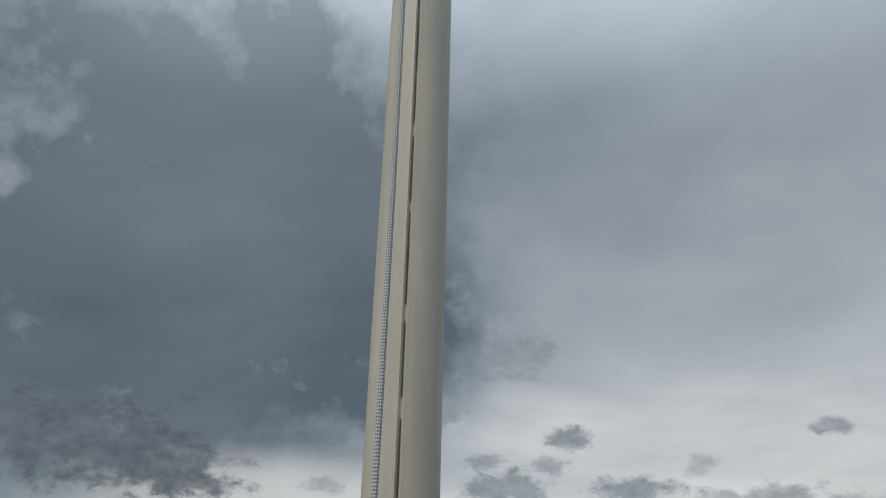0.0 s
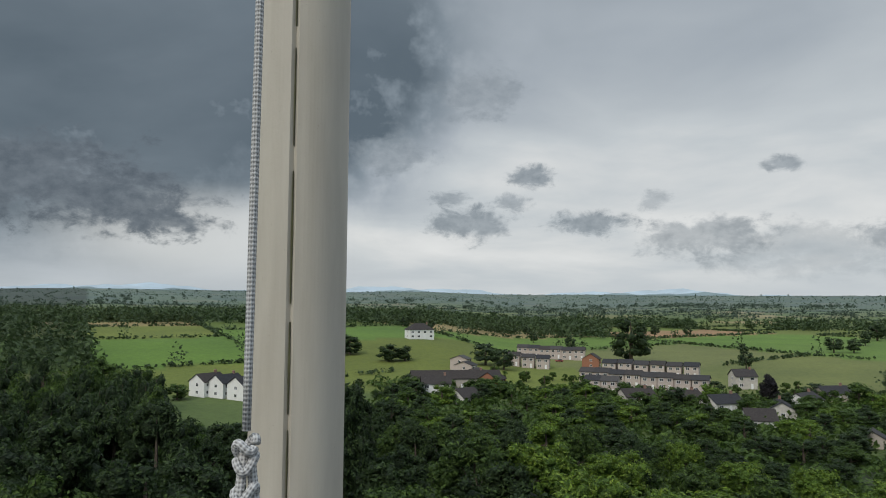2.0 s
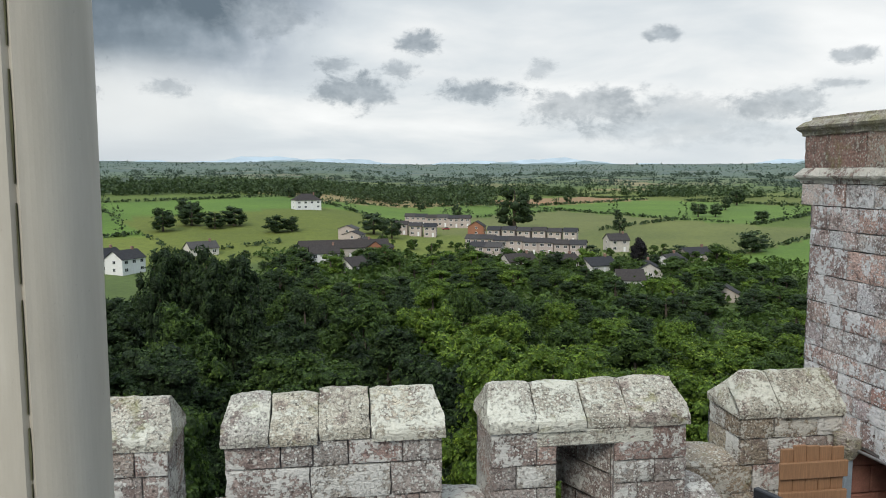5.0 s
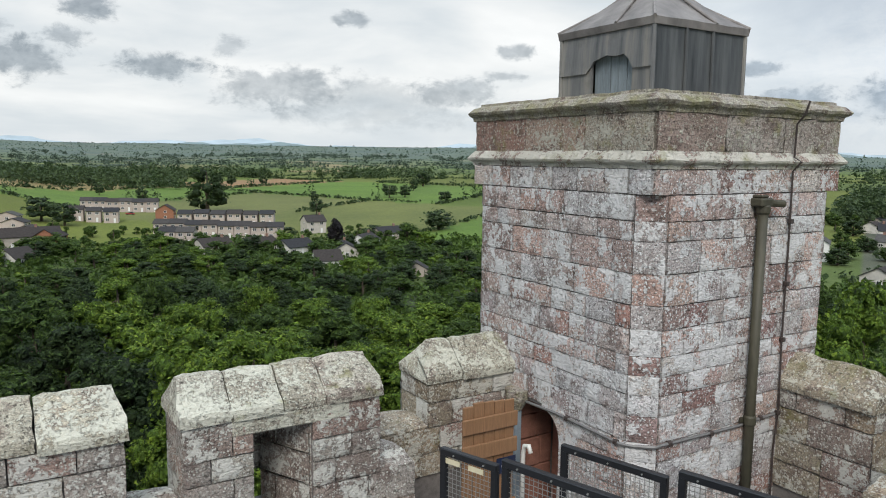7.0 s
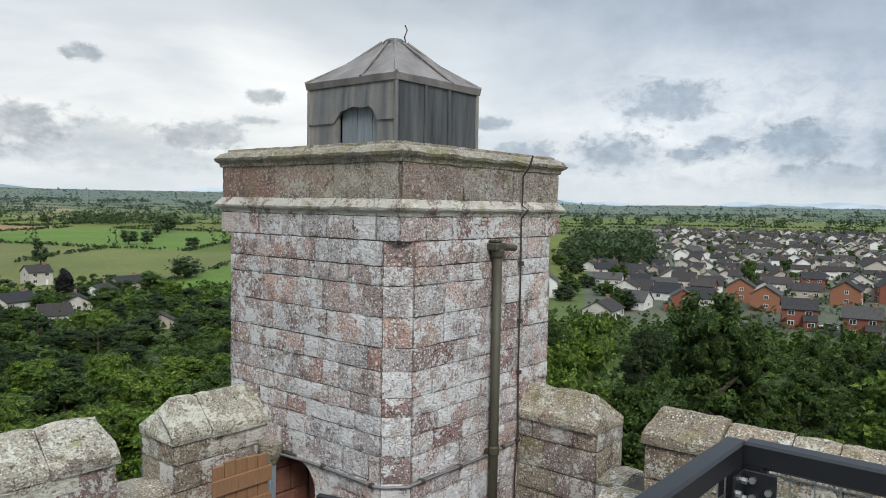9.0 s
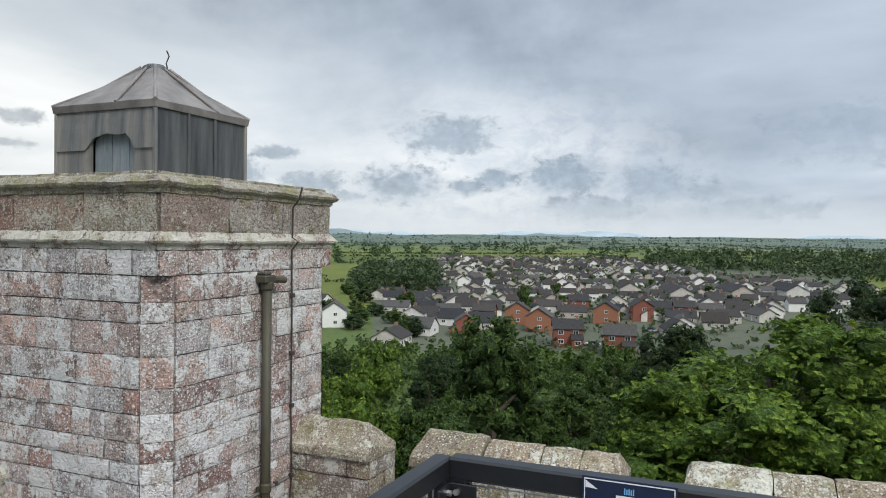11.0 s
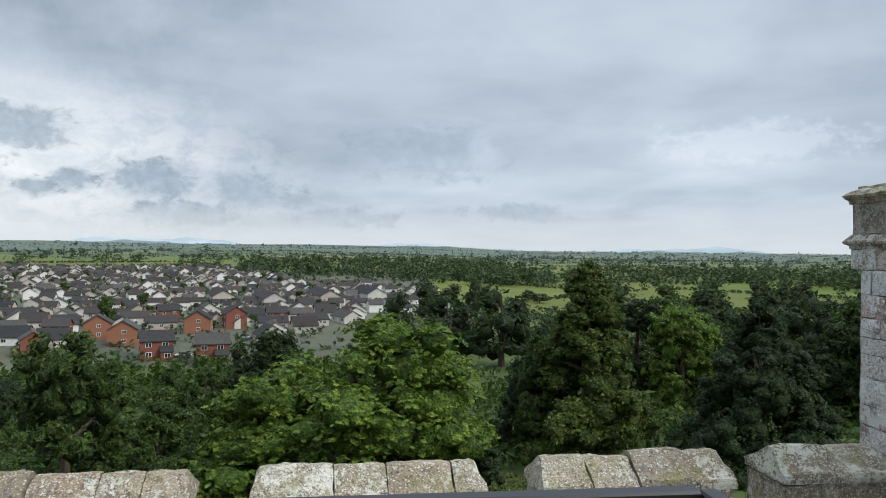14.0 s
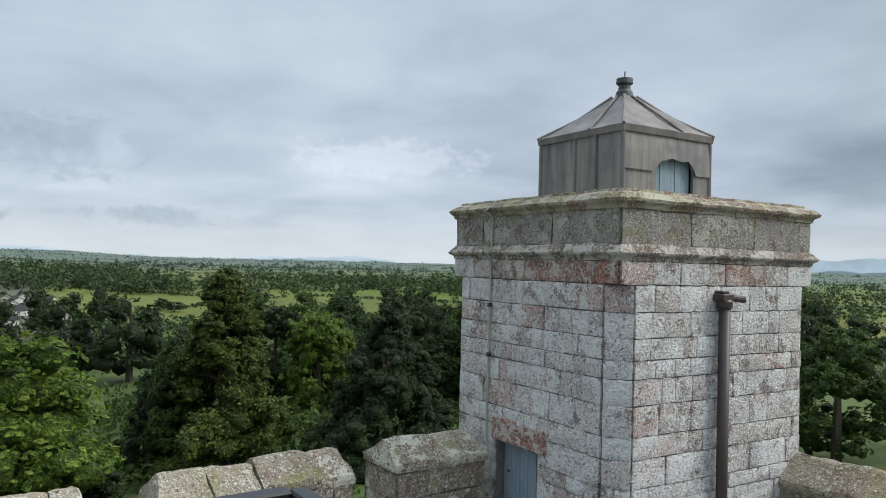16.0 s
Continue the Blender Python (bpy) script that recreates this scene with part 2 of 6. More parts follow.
CREAM = [(0.0, (0.47, 0.44, 0.35)), (0.4, (0.4, 0.37, 0.3)), (0.7, (0.5, 0.46, 0.36)), (1.0, (0.43, 0.41, 0.36))]
M_PINK = stone_material("pink_grey_sandstone", PINK, (0.505, 0.6), (0.84, 0.84, 0.84))
M_GREY = stone_material("grey_sandstone", GREY, (0.495, 0.585), (0.86, 0.87, 0.85))
M_PARAPET = stone_material("lichened_parapet_stone", BROWN, (0.505, 0.515), (0.76, 0.75, 0.69))
M_PARAPET_EAST = stone_material("lichened_brown_parapet_stone", EARTH, (0.535, 0.55), (0.72, 0.7, 0.62), 0.35)
M_COPING = stone_material("pale_lichened_coping_stone", CREAM, (0.51, 0.53), (0.72, 0.71, 0.6), 0.25)
M_COPING_EAST = stone_material("buff_lichened_coping_stone", EARTH, (0.53, 0.54), (0.72, 0.7, 0.6), 0.6)
M_CORNICE = stone_material("mossy_cornice_stone", BROWN, (0.53, 0.62), (0.62, 0.6, 0.46), 0.9)
M_STRING = stone_material("white_crusted_string_course_stone", BROWN, (0.485, 0.6), (0.72, 0.7, 0.62), 0.4)
M_FRIEZE = stone_material("frieze_stone", [(0.0, (0.3, 0.18, 0.145)), (0.3, (0.36, 0.33, 0.3)), (0.55, (0.4, 0.27, 0.22)), (0.8, (0.33, 0.3, 0.24)), (1.0, (0.42, 0.37, 0.31))], (0.56, 0.68), (0.6, 0.58, 0.5), 0.45)
M_BLOTCHED = stone_material("red_blotched_stone", [(0.0, (0.36, 0.17, 0.12)), (0.35, (0.42, 0.3, 0.25)), (0.65, (0.33, 0.15, 0.11)), (1.0, (0.5, 0.45, 0.4))], (0.5, 0.6), (0.68, 0.63, 0.58))
M_FRIEZE_GREY = stone_material("grey_frieze_stone", [(0.0, (0.3, 0.28, 0.25)), (0.4, (0.38, 0.36, 0.32)), (0.7, (0.33, 0.31, 0.29)), (1.0, (0.42, 0.4, 0.36))], (0.54, 0.65), (0.58, 0.58, 0.5), 0.35)


def simple(name, base, rough=0.7, metal=0.0, scale=12.0, amount=0.25, stretch=(1, 1, 1), bump=0.2, distance=0.004, **more):
    m, t = material(name)
    at = t.add("ShaderNodeNewGeometry").outputs["Position"]
    n = t.math("ADD", t.math("MULTIPLY", t.noise(t.scaled(at, stretch), scale, 5, 0.6), 0.65), t.math("MULTIPLY", t.noise(t.scaled(at, stretch), scale * 7, 3, 0.6), 0.35))
    lo, hi = [tuple(k * v for v in base) for k in (1 - amount, 1 + amount)]
    finish(t, t.ramp(n, [(0.3, lo), (0.7, hi)]), rough, metal, n, bump, distance, **more)
    return m


M_MORTAR = simple("grey_lime_mortar", (0.17, 0.155, 0.145), 0.95, 0, 18, 0.35, bump=0.6, distance=0.01)
M_DARK = simple("dark_passage_stone", (0.1, 0.075, 0.065), 0.95, 0, 6, 0.4, bump=0.5, distance=0.02)
M_REDSTONE = simple("red_sandstone", (0.27, 0.125, 0.09), 0.92, 0, 9, 0.35, bump=0.5, distance=0.01)
M_LEADROOF = simple("walkway_lead", (0.2, 0.21, 0.22), 0.6, 0.3, 5, 0.3)
M_RAIL = simple("black_powder_coated_steel", (0.012, 0.013, 0.016), 0.38, 0.0, 40, 0.3, bump=0.05)
M_WIRE = simple("galvanised_wire", (0.42, 0.42, 0.4), 0.45, 0.8, 60, 0.2)
M_BOLT = simple("zinc_bolt", (0.62, 0.62, 0.6), 0.3, 0.9, 60, 0.15)
M_PIPE_GREEN = simple("algae_stained_cast_iron", (0.06, 0.055, 0.035), 0.6, 0.0, 7, 0.45, (1, 1, 0.25), 0.3)
M_PIPE_BROWN = simple("dark_brown_cast_iron", (0.055, 0.042, 0.038), 0.5, 0.0, 7, 0.35, (1, 1, 0.25), 0.3)
M_TAPE = simple("grey_conductor_tape", (0.2, 0.195, 0.19), 0.55, 0.3, 20, 0.25)
M_PALETAPE = simple("pale_green_conductor_tape", (0.36, 0.4, 0.34), 0.6, 0.0, 20, 0.2)
M_PINE = simple("new_pine_boards", (0.25, 0.135, 0.068), 0.65, 0, 9, 0.28, (14, 14, 0.8), 0.25)
M_WHITEPIPE = simple("white_plastic_pipe", (0.75, 0.74, 0.7), 0.4, 0, 10, 0.06)
M_GREYPOST = simple("grey_painted_post", (0.25, 0.3, 0.34), 0.5, 0, 14, 0.15)
M_SIGN = simple("navy_sign_plate", (0.012, 0.02, 0.055), 0.35, 0, 20, 0.15, bump=0.02)
M_WHITE = simple("white_print", (0.75, 0.76, 0.77), 0.5, 0, 30, 0.05, bump=0.0)
M_CREAMLABEL = simple("cream_label", (0.66, 0.6, 0.42), 0.6, 0, 20, 0.1)
M_BLUEPRINT = simple("light_blue_print", (0.16, 0.4, 0.7), 0.5, 0, 30, 0.05, bump=0.0)
M_ROPE_ALGAE = simple("grey_rope", (0.5, 0.49, 0.46), 0.9, 0, 300, 0.35, bump=0.6)

# flagpole: cream fibreglass with faint scratches and green dirt in the seam
M_POLE, t = material("cream_fibreglass")
at = t.add("ShaderNodeNewGeometry").outputs["Position"]
n = t.noise(t.scaled(at, (1, 1, 0.12)), 30, 5, 0.6)
c = t.ramp(n, [(0.3, (0.4, 0.365, 0.3)), (0.7, (0.5, 0.465, 0.39))])
c = t.mix(t.span(t.noise(t.scaled(at, (1, 1, 0.5)), 260, 3, 0.7), 0.68, 0.78, 0, 0.6), c, (0.2, 0.17, 0.12))
c = t.mix(t.span(t.noise(at, 6, 4), 0.6, 0.75, 0, 0.25), c, (0.4, 0.36, 0.27))
finish(t, c, 0.55, 0, t.noise(at, 150, 3), 0.12, 0.002)
M_ALGAE = simple("green_black_algae", (0.075, 0.075, 0.035), 0.95, 0, 60, 0.6, (1, 1, 0.3), 0.5)

# braided rope, a fine crossed weave
M_ROPE, t = material("braided_white_rope")
uv = t.add("ShaderNodeTexCoord").outputs["UV"]
a = t.math("SINE", t.math("MULTIPLY", t.vec("DOT_PRODUCT", uv, (1, 1, 0)), 6.2832))
b = t.math("SINE", t.math("MULTIPLY", t.vec("DOT_PRODUCT", uv, (1, -1, 0)), 6.2832))
weave = t.math("MULTIPLY", a, b)
c = t.ramp(t.span(weave, -1, 1), [(0.1, (0.2, 0.2, 0.2)), (0.4, (0.42, 0.42, 0.41)), (1.0, (0.58, 0.58, 0.57))])
finish(t, c, 0.9, 0, weave, 0.4, 0.002)

# sheet lead with pale run-off streaks and dark stains
M_LEAD, t = material("weathered_sheet_lead")
at = t.add("ShaderNodeNewGeometry").outputs["Position"]
streak = t.noise(t.scaled(at, (1, 1, 0.07)), 9.0, 5, 0.65)
spots = t.noise(at, 5, 5, 0.6)
c = t.ramp(streak, [(0.3, (0.1, 0.105, 0.11)), (0.48, (0.2, 0.2, 0.2)), (0.6, (0.27, 0.255, 0.23)), (0.75, (0.36, 0.35, 0.33))])
c = t.mix(t.span(spots, 0.52, 0.7, 0, 0.5), c, (0.12, 0.115, 0.11))
finish(t, c, 0.55, 0.25, t.noise(at, 7, 4), 0.35, 0.02)
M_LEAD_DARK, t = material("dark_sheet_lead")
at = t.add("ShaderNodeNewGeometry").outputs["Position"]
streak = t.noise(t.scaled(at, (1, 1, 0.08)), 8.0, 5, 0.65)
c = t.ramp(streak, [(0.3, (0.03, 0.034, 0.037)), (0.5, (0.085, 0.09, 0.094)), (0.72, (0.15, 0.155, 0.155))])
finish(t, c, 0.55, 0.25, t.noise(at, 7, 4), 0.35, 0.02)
M_LEAD_ROOF, t = material("brown_grey_roof_lead")
at = t.add("ShaderNodeNewGeometry").outputs["Position"]
c = t.ramp(t.noise(at, 4, 6, 0.6), [(0.3, (0.13, 0.12, 0.115)), (0.55, (0.23, 0.21, 0.2)), (0.75, (0.31, 0.29, 0.27))])
finish(t, c, 0.6, 0.2, t.noise(at, 6, 4), 0.4, 0.02)
M_BLUEWOOD = simple("flaking_blue_grey_paint", (0.26, 0.34, 0.4), 0.75, 0, 7, 0.3, (5, 5, 0.6), 0.4)
M_GREYWOOD = simple("weathered_blue_grey_boards", (0.19, 0.225, 0.25), 0.8, 0, 7, 0.35, (5, 5, 0.5), 0.4)


# ---- mesh shorthand ----
def mesh_of(name, bm, mat, smooth=False):
    me = bpy.data.meshes.new(name)
    bmesh.ops.recalc_face_normals(bm, faces=bm.faces)
    bm.to_mesh(me)
    bm.free()
    if smooth:
        for p in me.polygons:
            p.use_smooth = True
    for k in (mat if isinstance(mat, (list, tuple)) else [mat]):
        me.materials.append(k)
    return me


def part(name, bm, mat, parent, label="", smooth=False):
    ob = new(name, mesh_of(name, bm, mat, smooth))
    ob.parent = parent
    return tagged(ob, label)


def empty(name, m=None):
    ob = new(name)
    ob.matrix_world = m or Matrix()
    return ob


def box(bm, lo, hi, m=None, bevel=0.0):
    v = [bm.verts.new((x, y, z)) for x in (lo[0], hi[0]) for y in (lo[1], hi[1]) for z in (lo[2], hi[2])]
    fs = [bm.faces.new([v[i] for i in q]) for q in ((0, 1, 3, 2), (4, 6, 7, 5), (0, 4, 5, 1), (2, 3, 7, 6), (0, 2, 6, 4), (1, 5, 7, 3))]
    if bevel:
        es = list({e for f in fs for e in f.edges})
        r = bmesh.ops.bevel(bm, geom=es, offset=bevel, segments=1, affect="EDGES")
        v = list({x for f in r["faces"] for x in f.verts} | {x for x in v if x.is_valid})
    if m is not None:
        bmesh.ops.transform(bm, matrix=m, verts=v)
    return v


def ring(bm, c, axis_u, axis_v, r, n):
    return [bm.verts.new(Vector(c) + (Vector(axis_u) * math.cos(2 * math.pi * i / n) + Vector(axis_v) * math.sin(2 * math.pi * i / n)) * r) for i in range(n)]


def tube(bm, points, r, n=10, uv_turns=0.0):
    """A round bar through points; r is one radius or one for each point."""
    pts = [Vector(p) for p in points]
    rs = r if isinstance(r, (list, tuple)) else [r] * len(pts)
    rings, side = [], None
    lay = bm.loops.layers.uv.verify() if uv_turns else None
    run = [0.0]
    for i, p in enumerate(pts):
        d = (pts[min(i + 1, len(pts) - 1)] - pts[max(i - 1, 0)]).normalized()
        if side is None:
            side = d.orthogonal().normalized()
        side = (side - d * side.dot(d)).normalized()
        rings.append(ring(bm, p, side, d.cross(side), rs[i], n))
        if i:
            run.append(run[-1] + (p - pts[i - 1]).length)
    for i in range(len(rings) - 1):
        for k in range(n):
            f = bm.faces.new([rings[i][k], rings[i][(k + 1) % n], rings[i + 1][(k + 1) % n], rings[i + 1][k]])
            if lay:
                for loop, (a, b) in zip(f.loops, ((k, i), (k + 1, i), (k + 1, i + 1), (k, i + 1))):
                    loop[lay].uv = (a / n * 4, run[b] * uv_turns)
    bm.faces.new(rings[0][::-1])
    bm.faces.new(rings[-1])
    return bm


def prism(bm, poly, z0, z1, cap=True):
    a = [bm.verts.new((x, y, z0)) for x, y in poly]
    b = [bm.verts.new((x, y, z1)) for x, y in poly]
    n = len(poly)
    for i in range(n):
        bm.faces.new([a[i], a[(i + 1) % n], b[(i + 1) % n], b[i]])
    if cap:
        bm.faces.new(a[::-1])
        bm.faces.new(b)


# ---- dressed stones ----
def stone_mesh(seed, mat, deep=0.35, cols=4, rows=3):
    """A unit block, x and z from -0.5 to 0.5, front at y = -1; worn arrises and an uneven face."""
    rnd = random.Random(seed)
    bm = bmesh.new()
    grid = []
    for j in range(rows + 1):
        line = []
        for i in range(cols + 1):
            u, v = i / cols - 0.5, j / rows - 0.5
            rim = i in (0, cols) or j in (0, rows)
            u += 0 if i in (0, cols) else rnd.uniform(-0.05, 0.05)
            v += 0 if j in (0, rows) else rnd.uniform(-0.05, 0.05)
            y = -1 + (rnd.uniform(0.18, 0.42) if rim else rnd.uniform(0.0, deep))
            line.append(bm.verts.new((u + rnd.uniform(-0.012, 0.012), y, v + rnd.uniform(-0.02, 0.02))))
        grid.append(line)
    for j in range(rows):
        for i in range(cols):
            bm.faces.new([grid[j][i], grid[j][i + 1], grid[j + 1][i + 1], grid[j + 1][i]])
    rimv = grid[0] + [g[-1] for g in grid[1:]] + grid[-1][-2::-1] + [g[0] for g in grid[-2:0:-1]]
    back = [bm.verts.new((v.co.x, 0.6, v.co.z)) for v in rimv]
    for i in range(len(rimv)):
        bm.faces.new([rimv[i], back[i], back[(i + 1) % len(rimv)], rimv[(i + 1) % len(rimv)]])
    return mesh_of("stone", bm, mat, True)


STONES = {}


def stone_set(mat):
    if mat.name not in STONES:
        STONES[mat.name] = [stone_mesh(hash_seed, mat, 0.3 if hash_seed % 3 else 0.75) for hash_seed in range(9)]
    return STONES[mat.name]


def lay_face(parent, left, right, courses, mats, seed, proud=0.022, lengths=(0.2, 0.46), holes=(), joint=0.013, name="stone", limit=None):
    """Courses of stones on the vertical face from left to right as seen from outside. courses: (z0, z1) rows. holes: (u0, u1, z0, z1)."""
    rnd = random.Random(seed)
    L, R = Vector((*left, 0)), Vector((*right, 0))
    d = (R - L)
    total = d.length
    d.normalize()
    inward = Vector((-d.y, d.x, 0))
    base = Matrix(((d.x, inward.x, 0, 0), (d.y, inward.y, 0, 0), (0, 0, 1, 0), (0, 0, 0, 1)))
    for z0, z1 in courses:
        u = 0.0
        spans = [(0.0, total)]
        for h0, h1, hz0, hz1 in holes:
            if z1 > hz0 + 0.02 and z0 < hz1 - 0.02:
                spans = [s for a, b in spans for s in ((a, min(b, h0)), (max(a, h1), b)) if s[1] - s[0] > 0.03]
        for a, b in spans:
            u = a
            while u < b - 0.01:
                step = rnd.uniform(*lengths) * (1.25 if z1 - z0 > 0.24 else 1.0)
                e = u + step
                if b - e < lengths[0] * 0.75:
                    e = b
                mesh = rnd.choice(stone_set(rnd.choice(mats)))
                s = bpy.data.objects.new(name, mesh)
                scene.collection.objects.link(s)
                s.parent = parent
                p = L + d * ((u + e) / 2)
                s.matrix_basis = Matrix.Translation((p.x, p.y, (z0 + z1) / 2)) @ base @ Matrix.Diagonal((e - u - joint, proud * rnd.uniform(0.8, 1.35), z1 - z0 - joint, 1)) 
                u = e


def course_rows(z0, z1, lo, hi, seed):
    rnd = random.Random(seed)
    rows, z = [], z1
    while z > z0 + 0.02:
        e = max(z0, z - rnd.uniform(lo, hi))
        if e - z0 < 0.08:
            e = z0
        rows.append((e, z))
        z = e
    return rows


def coping_mesh(name, mat, length, half, rise, drop, seed, hip0=0.0, hip1=0.0):
    """A saddleback coping stone along x: eaves at y = +-half, z = 0, ridge at z = rise; worn and uneven."""
    rnd = random.Random(seed)
    bm = bmesh.new()
    prof = [(-half, -drop), (-half - 0.004, -drop * 0.4), (-half + 0.006, 0.006), (-half * 0.72, rise * 0.3), (-half * 0.42, rise * 0.62), (-half * 0.16, rise * 0.92), (-0.02, rise), (0.05, rise * 0.985), (half * 0.5, rise * 0.55), (half, 0.0), (half, -drop)]
    cols = max(4, int(length / 0.07))
    rows = []
    for i in range(cols + 1):
        u = i / cols
        near = min(i, cols - i)
        worn = {0: 0.008}.get(near, 0.0)
        line = []
        for y, z in prof:
            x = length * u + (rnd.uniform(-0.006, 0.006) if near == 0 else rnd.uniform(-0.01, 0.01))
            if z > 0.3 * rise:
                x += hip0 * (z / rise) * max(0, 1 - 2 * u) - hip1 * (z / rise) * max(0, 2 * u - 1)
            k = 0.009 * noise.noise(Vector((x * 7 + seed, y * 10, z * 9))) + 0.008 * noise.noise(Vector((x * 27 + seed, y * 34, z * 30)))
            line.append(bm.verts.new((x, y * (1 - worn * 2), z + (k * 1.6 - worn if z > -0.5 * drop else 0))))
        rows.append(line)
    for a, b in zip(rows, rows[1:]):
        for k in range(len(prof) - 1):
            bm.faces.new([a[k], a[k + 1], b[k + 1], b[k]])
        bm.faces.new([a[-1], a[0], b[0], b[-1]])
    bm.faces.new(rows[0][::-1])
    bm.faces.new(rows[-1])
    return mesh_of(name, bm, mat)


# ---- roof of the keep ----
FLOOR_Z, SILL_Z = -3.5, -2.49
bm = bmesh.new()
box(bm, (-7.2, -8.2, FLOOR_Z - 0.4), (6.9, 6.6, FLOOR_Z))
tagged(part("floor", bm, M_LEADROOF, None), "grey lead-covered roof walkway of the keep", "floor", kind="structure")
bm = bmesh.new()
prism(bm, [(-7.15, -8.15), (6.75, -8.15), (6.75, 6.55), (-7.15, 6.55)], -25.5, FLOOR_Z - 0.41)
tagged(part("wall_keep", bm, M_GREY, None), "grey sandstone outer walls of the castle keep", "wall", kind="structure")


def parapet(name, label, m, spans, z_eave, z_ridge, mats, coping_mat, seed, ends, hole=None, half=0.29, y_mid=0.27, hips=(0.05, 0.05)):
    """A crenellated wall along local x, inner face at local y = 0 (towards the roof), with coped merlons over `spans`."""
    rnd = random.Random(seed)
    thick = 0.54
    wall = empty(name, m)
    bm = bmesh.new()
    lo, hi = ends
    if hole:
        box(bm, (lo, 0.02, FLOOR_Z), (hole[0], thick, SILL_Z))
        box(bm, (hole[1], 0.02, FLOOR_Z), (hi, thick, SILL_Z))
        box(bm, (hole[0], 0.02, FLOOR_Z), (hole[1], thick, hole[2]))
    else:
        box(bm, (lo, 0.02, FLOOR_Z), (hi, thick, SILL_Z))
    for a, b in spans:
        if hole and a < hole[0] < b:
            box(bm, (a + 0.02, 0.021, SILL_Z - 0.002), (hole[0], thick - 0.02, z_eave))
            box(bm, (hole[1], 0.021, SILL_Z - 0.002), (b - 0.02, thick - 0.02, z_eave))
            box(bm, (hole[0], 0.021, hole[3]), (hole[1], thick - 0.02, z_eave))
        else:
            box(bm, (a + 0.02, 0.021, SILL_Z - 0.002), (b - 0.02, thick - 0.02, z_eave))
    part("core", bm, M_MORTAR, wall)
    holes = [(hole[0] - lo, hole[1] - lo, hole[2], hole[3])] if hole else []
    lay_face(wall, (lo, 0.02), (hi, 0.02), course_rows(FLOOR_Z + 0.55, SILL_Z, 0.22, 0.3, seed), mats, seed + 1, 0.03, (0.25, 0.6), holes)
    for k, (a, b) in enumerate(spans):
        rows = course_rows(SILL_Z, z_eave - 0.07, 0.17, 0.27, seed + k)
        hs = [(hole[0] - a, hole[1] - a, hole[2], hole[3])] if hole and a < hole[0] < b else []
        lay_face(wall, (a, 0.02), (b, 0.02), rows, mats, seed + 10 + k, 0.03, (0.16, 0.46), hs, 0.012)
        lay_face(wall, (a + 0.02, thick), (a + 0.02, 0.02), rows, mats, seed + 30 + k, 0.02, (0.2, 0.35), (), 0.012)
        lay_face(wall, (b - 0.02, 0.02), (b - 0.02, thick), rows, mats, seed + 50 + k, 0.02, (0.2, 0.35), (), 0.012)
        lay_face(wall, (b, thick), (a, thick), rows, mats, seed + 70 + k, 0.02, (0.4, 0.7), (), 0.012)
        u = a - 0.02
        while u < b + 0.01:
            e = min(b + 0.03, u + rnd.uniform(0.3, 0.62))
            if b - e < 0.2:
                e = b + 0.03
            drop = rnd.uniform(-0.018, 0.018)
            ob = new("coping_stone", coping_mesh("coping_stone", coping_mat, e - u - 0.012, half + rnd.uniform(-0.01, 0.015), z_ridge - z_eave, 0.075, seed * 7 + int(u * 100), hips[0] if u < a else 0.0, hips[1] if e > b else 0.0))
            ob.parent = wall
            ob.matrix_basis = pose(u, y_mid, z_eave + drop, rnd.uniform(-0.8, 0.8), rnd.uniform(-0.8, 0.8), rnd.uniform(-0.6, 0.6))
            u = e
    # worn sill stones in the gaps
    marks = [lo] + [q for ab in spans for q in ab] + [hi]
    for g0, g1 in zip(marks[0::2], marks[1::2]):
        u = g0
        while g1 - g0 > 0.06 and u < g1 - 0.02:
            e = g1 if g1 - u < 0.5 else u + rnd.uniform(0.26, 0.38)
            ob = new("sill_stone", coping_mesh("sill_stone", mats[0], max(e - u - 0.008, 0.03), thick / 2, 0.05, 0.03, seed * 5 + int(u * 90)))
            ob.parent = wall
            ob.matrix_basis = pose(u + 0.004, thick / 2 + 0.01, SILL_Z + 0.02, rnd.uniform(-1, 1), rnd.uniform(-1, 1), 0)
            u = e
    return tagged(wall, label, "parapet", kind="structure")


# north parapet, towards the village
north_wall = parapet("wall_north", "crenellated stone parapet with white lichen and saddleback coping", pose(0, 5.25, 0),
                     [(-6.6, -4.9), (-4.55, -3.05), (-2.68, -1.05), (-0.68, 0.82), (1.17, 2.66)], -1.79, -1.575, [M_PARAPET], M_COPING, 11, (-7.1, 2.97), (1.66, 2.10, -2.72, -1.99))
# splayed loop in one merlon, with a slit towards the outside
bm = bmesh.new()
for x0, x1, x2, x3 in ((1.66, 1.66, 1.70, 1.70), (2.10, 2.10, 1.87, 1.87)):
    vs = [bm.verts.new((x, y, z)) for z in (-2.72, -1.985) for x, y in ((x0, 0.03), (x2, 0.54), (x2 + (0.2 if x0 > 1.9 else -0.06), 0.545), (x0 + (0.03 if x0 > 1.9 else -0.03), 0.031))]
    for q in ((0, 1, 5, 4), (1, 2, 6, 5), (2, 3, 7, 6), (3, 0, 4, 7), (0, 3, 2, 1), (4, 5, 6, 7)):
        bm.faces.new([vs[i] for i in q])
part("loop_jamb", bm, M_PARAPET, north_wall)
bm = bmesh.new()
box(bm, (1.5, -0.012, -1.99), (2.4, 0.5, -1.865), None, 0.012)
part("lintel", bm, M_COPING, north_wall)
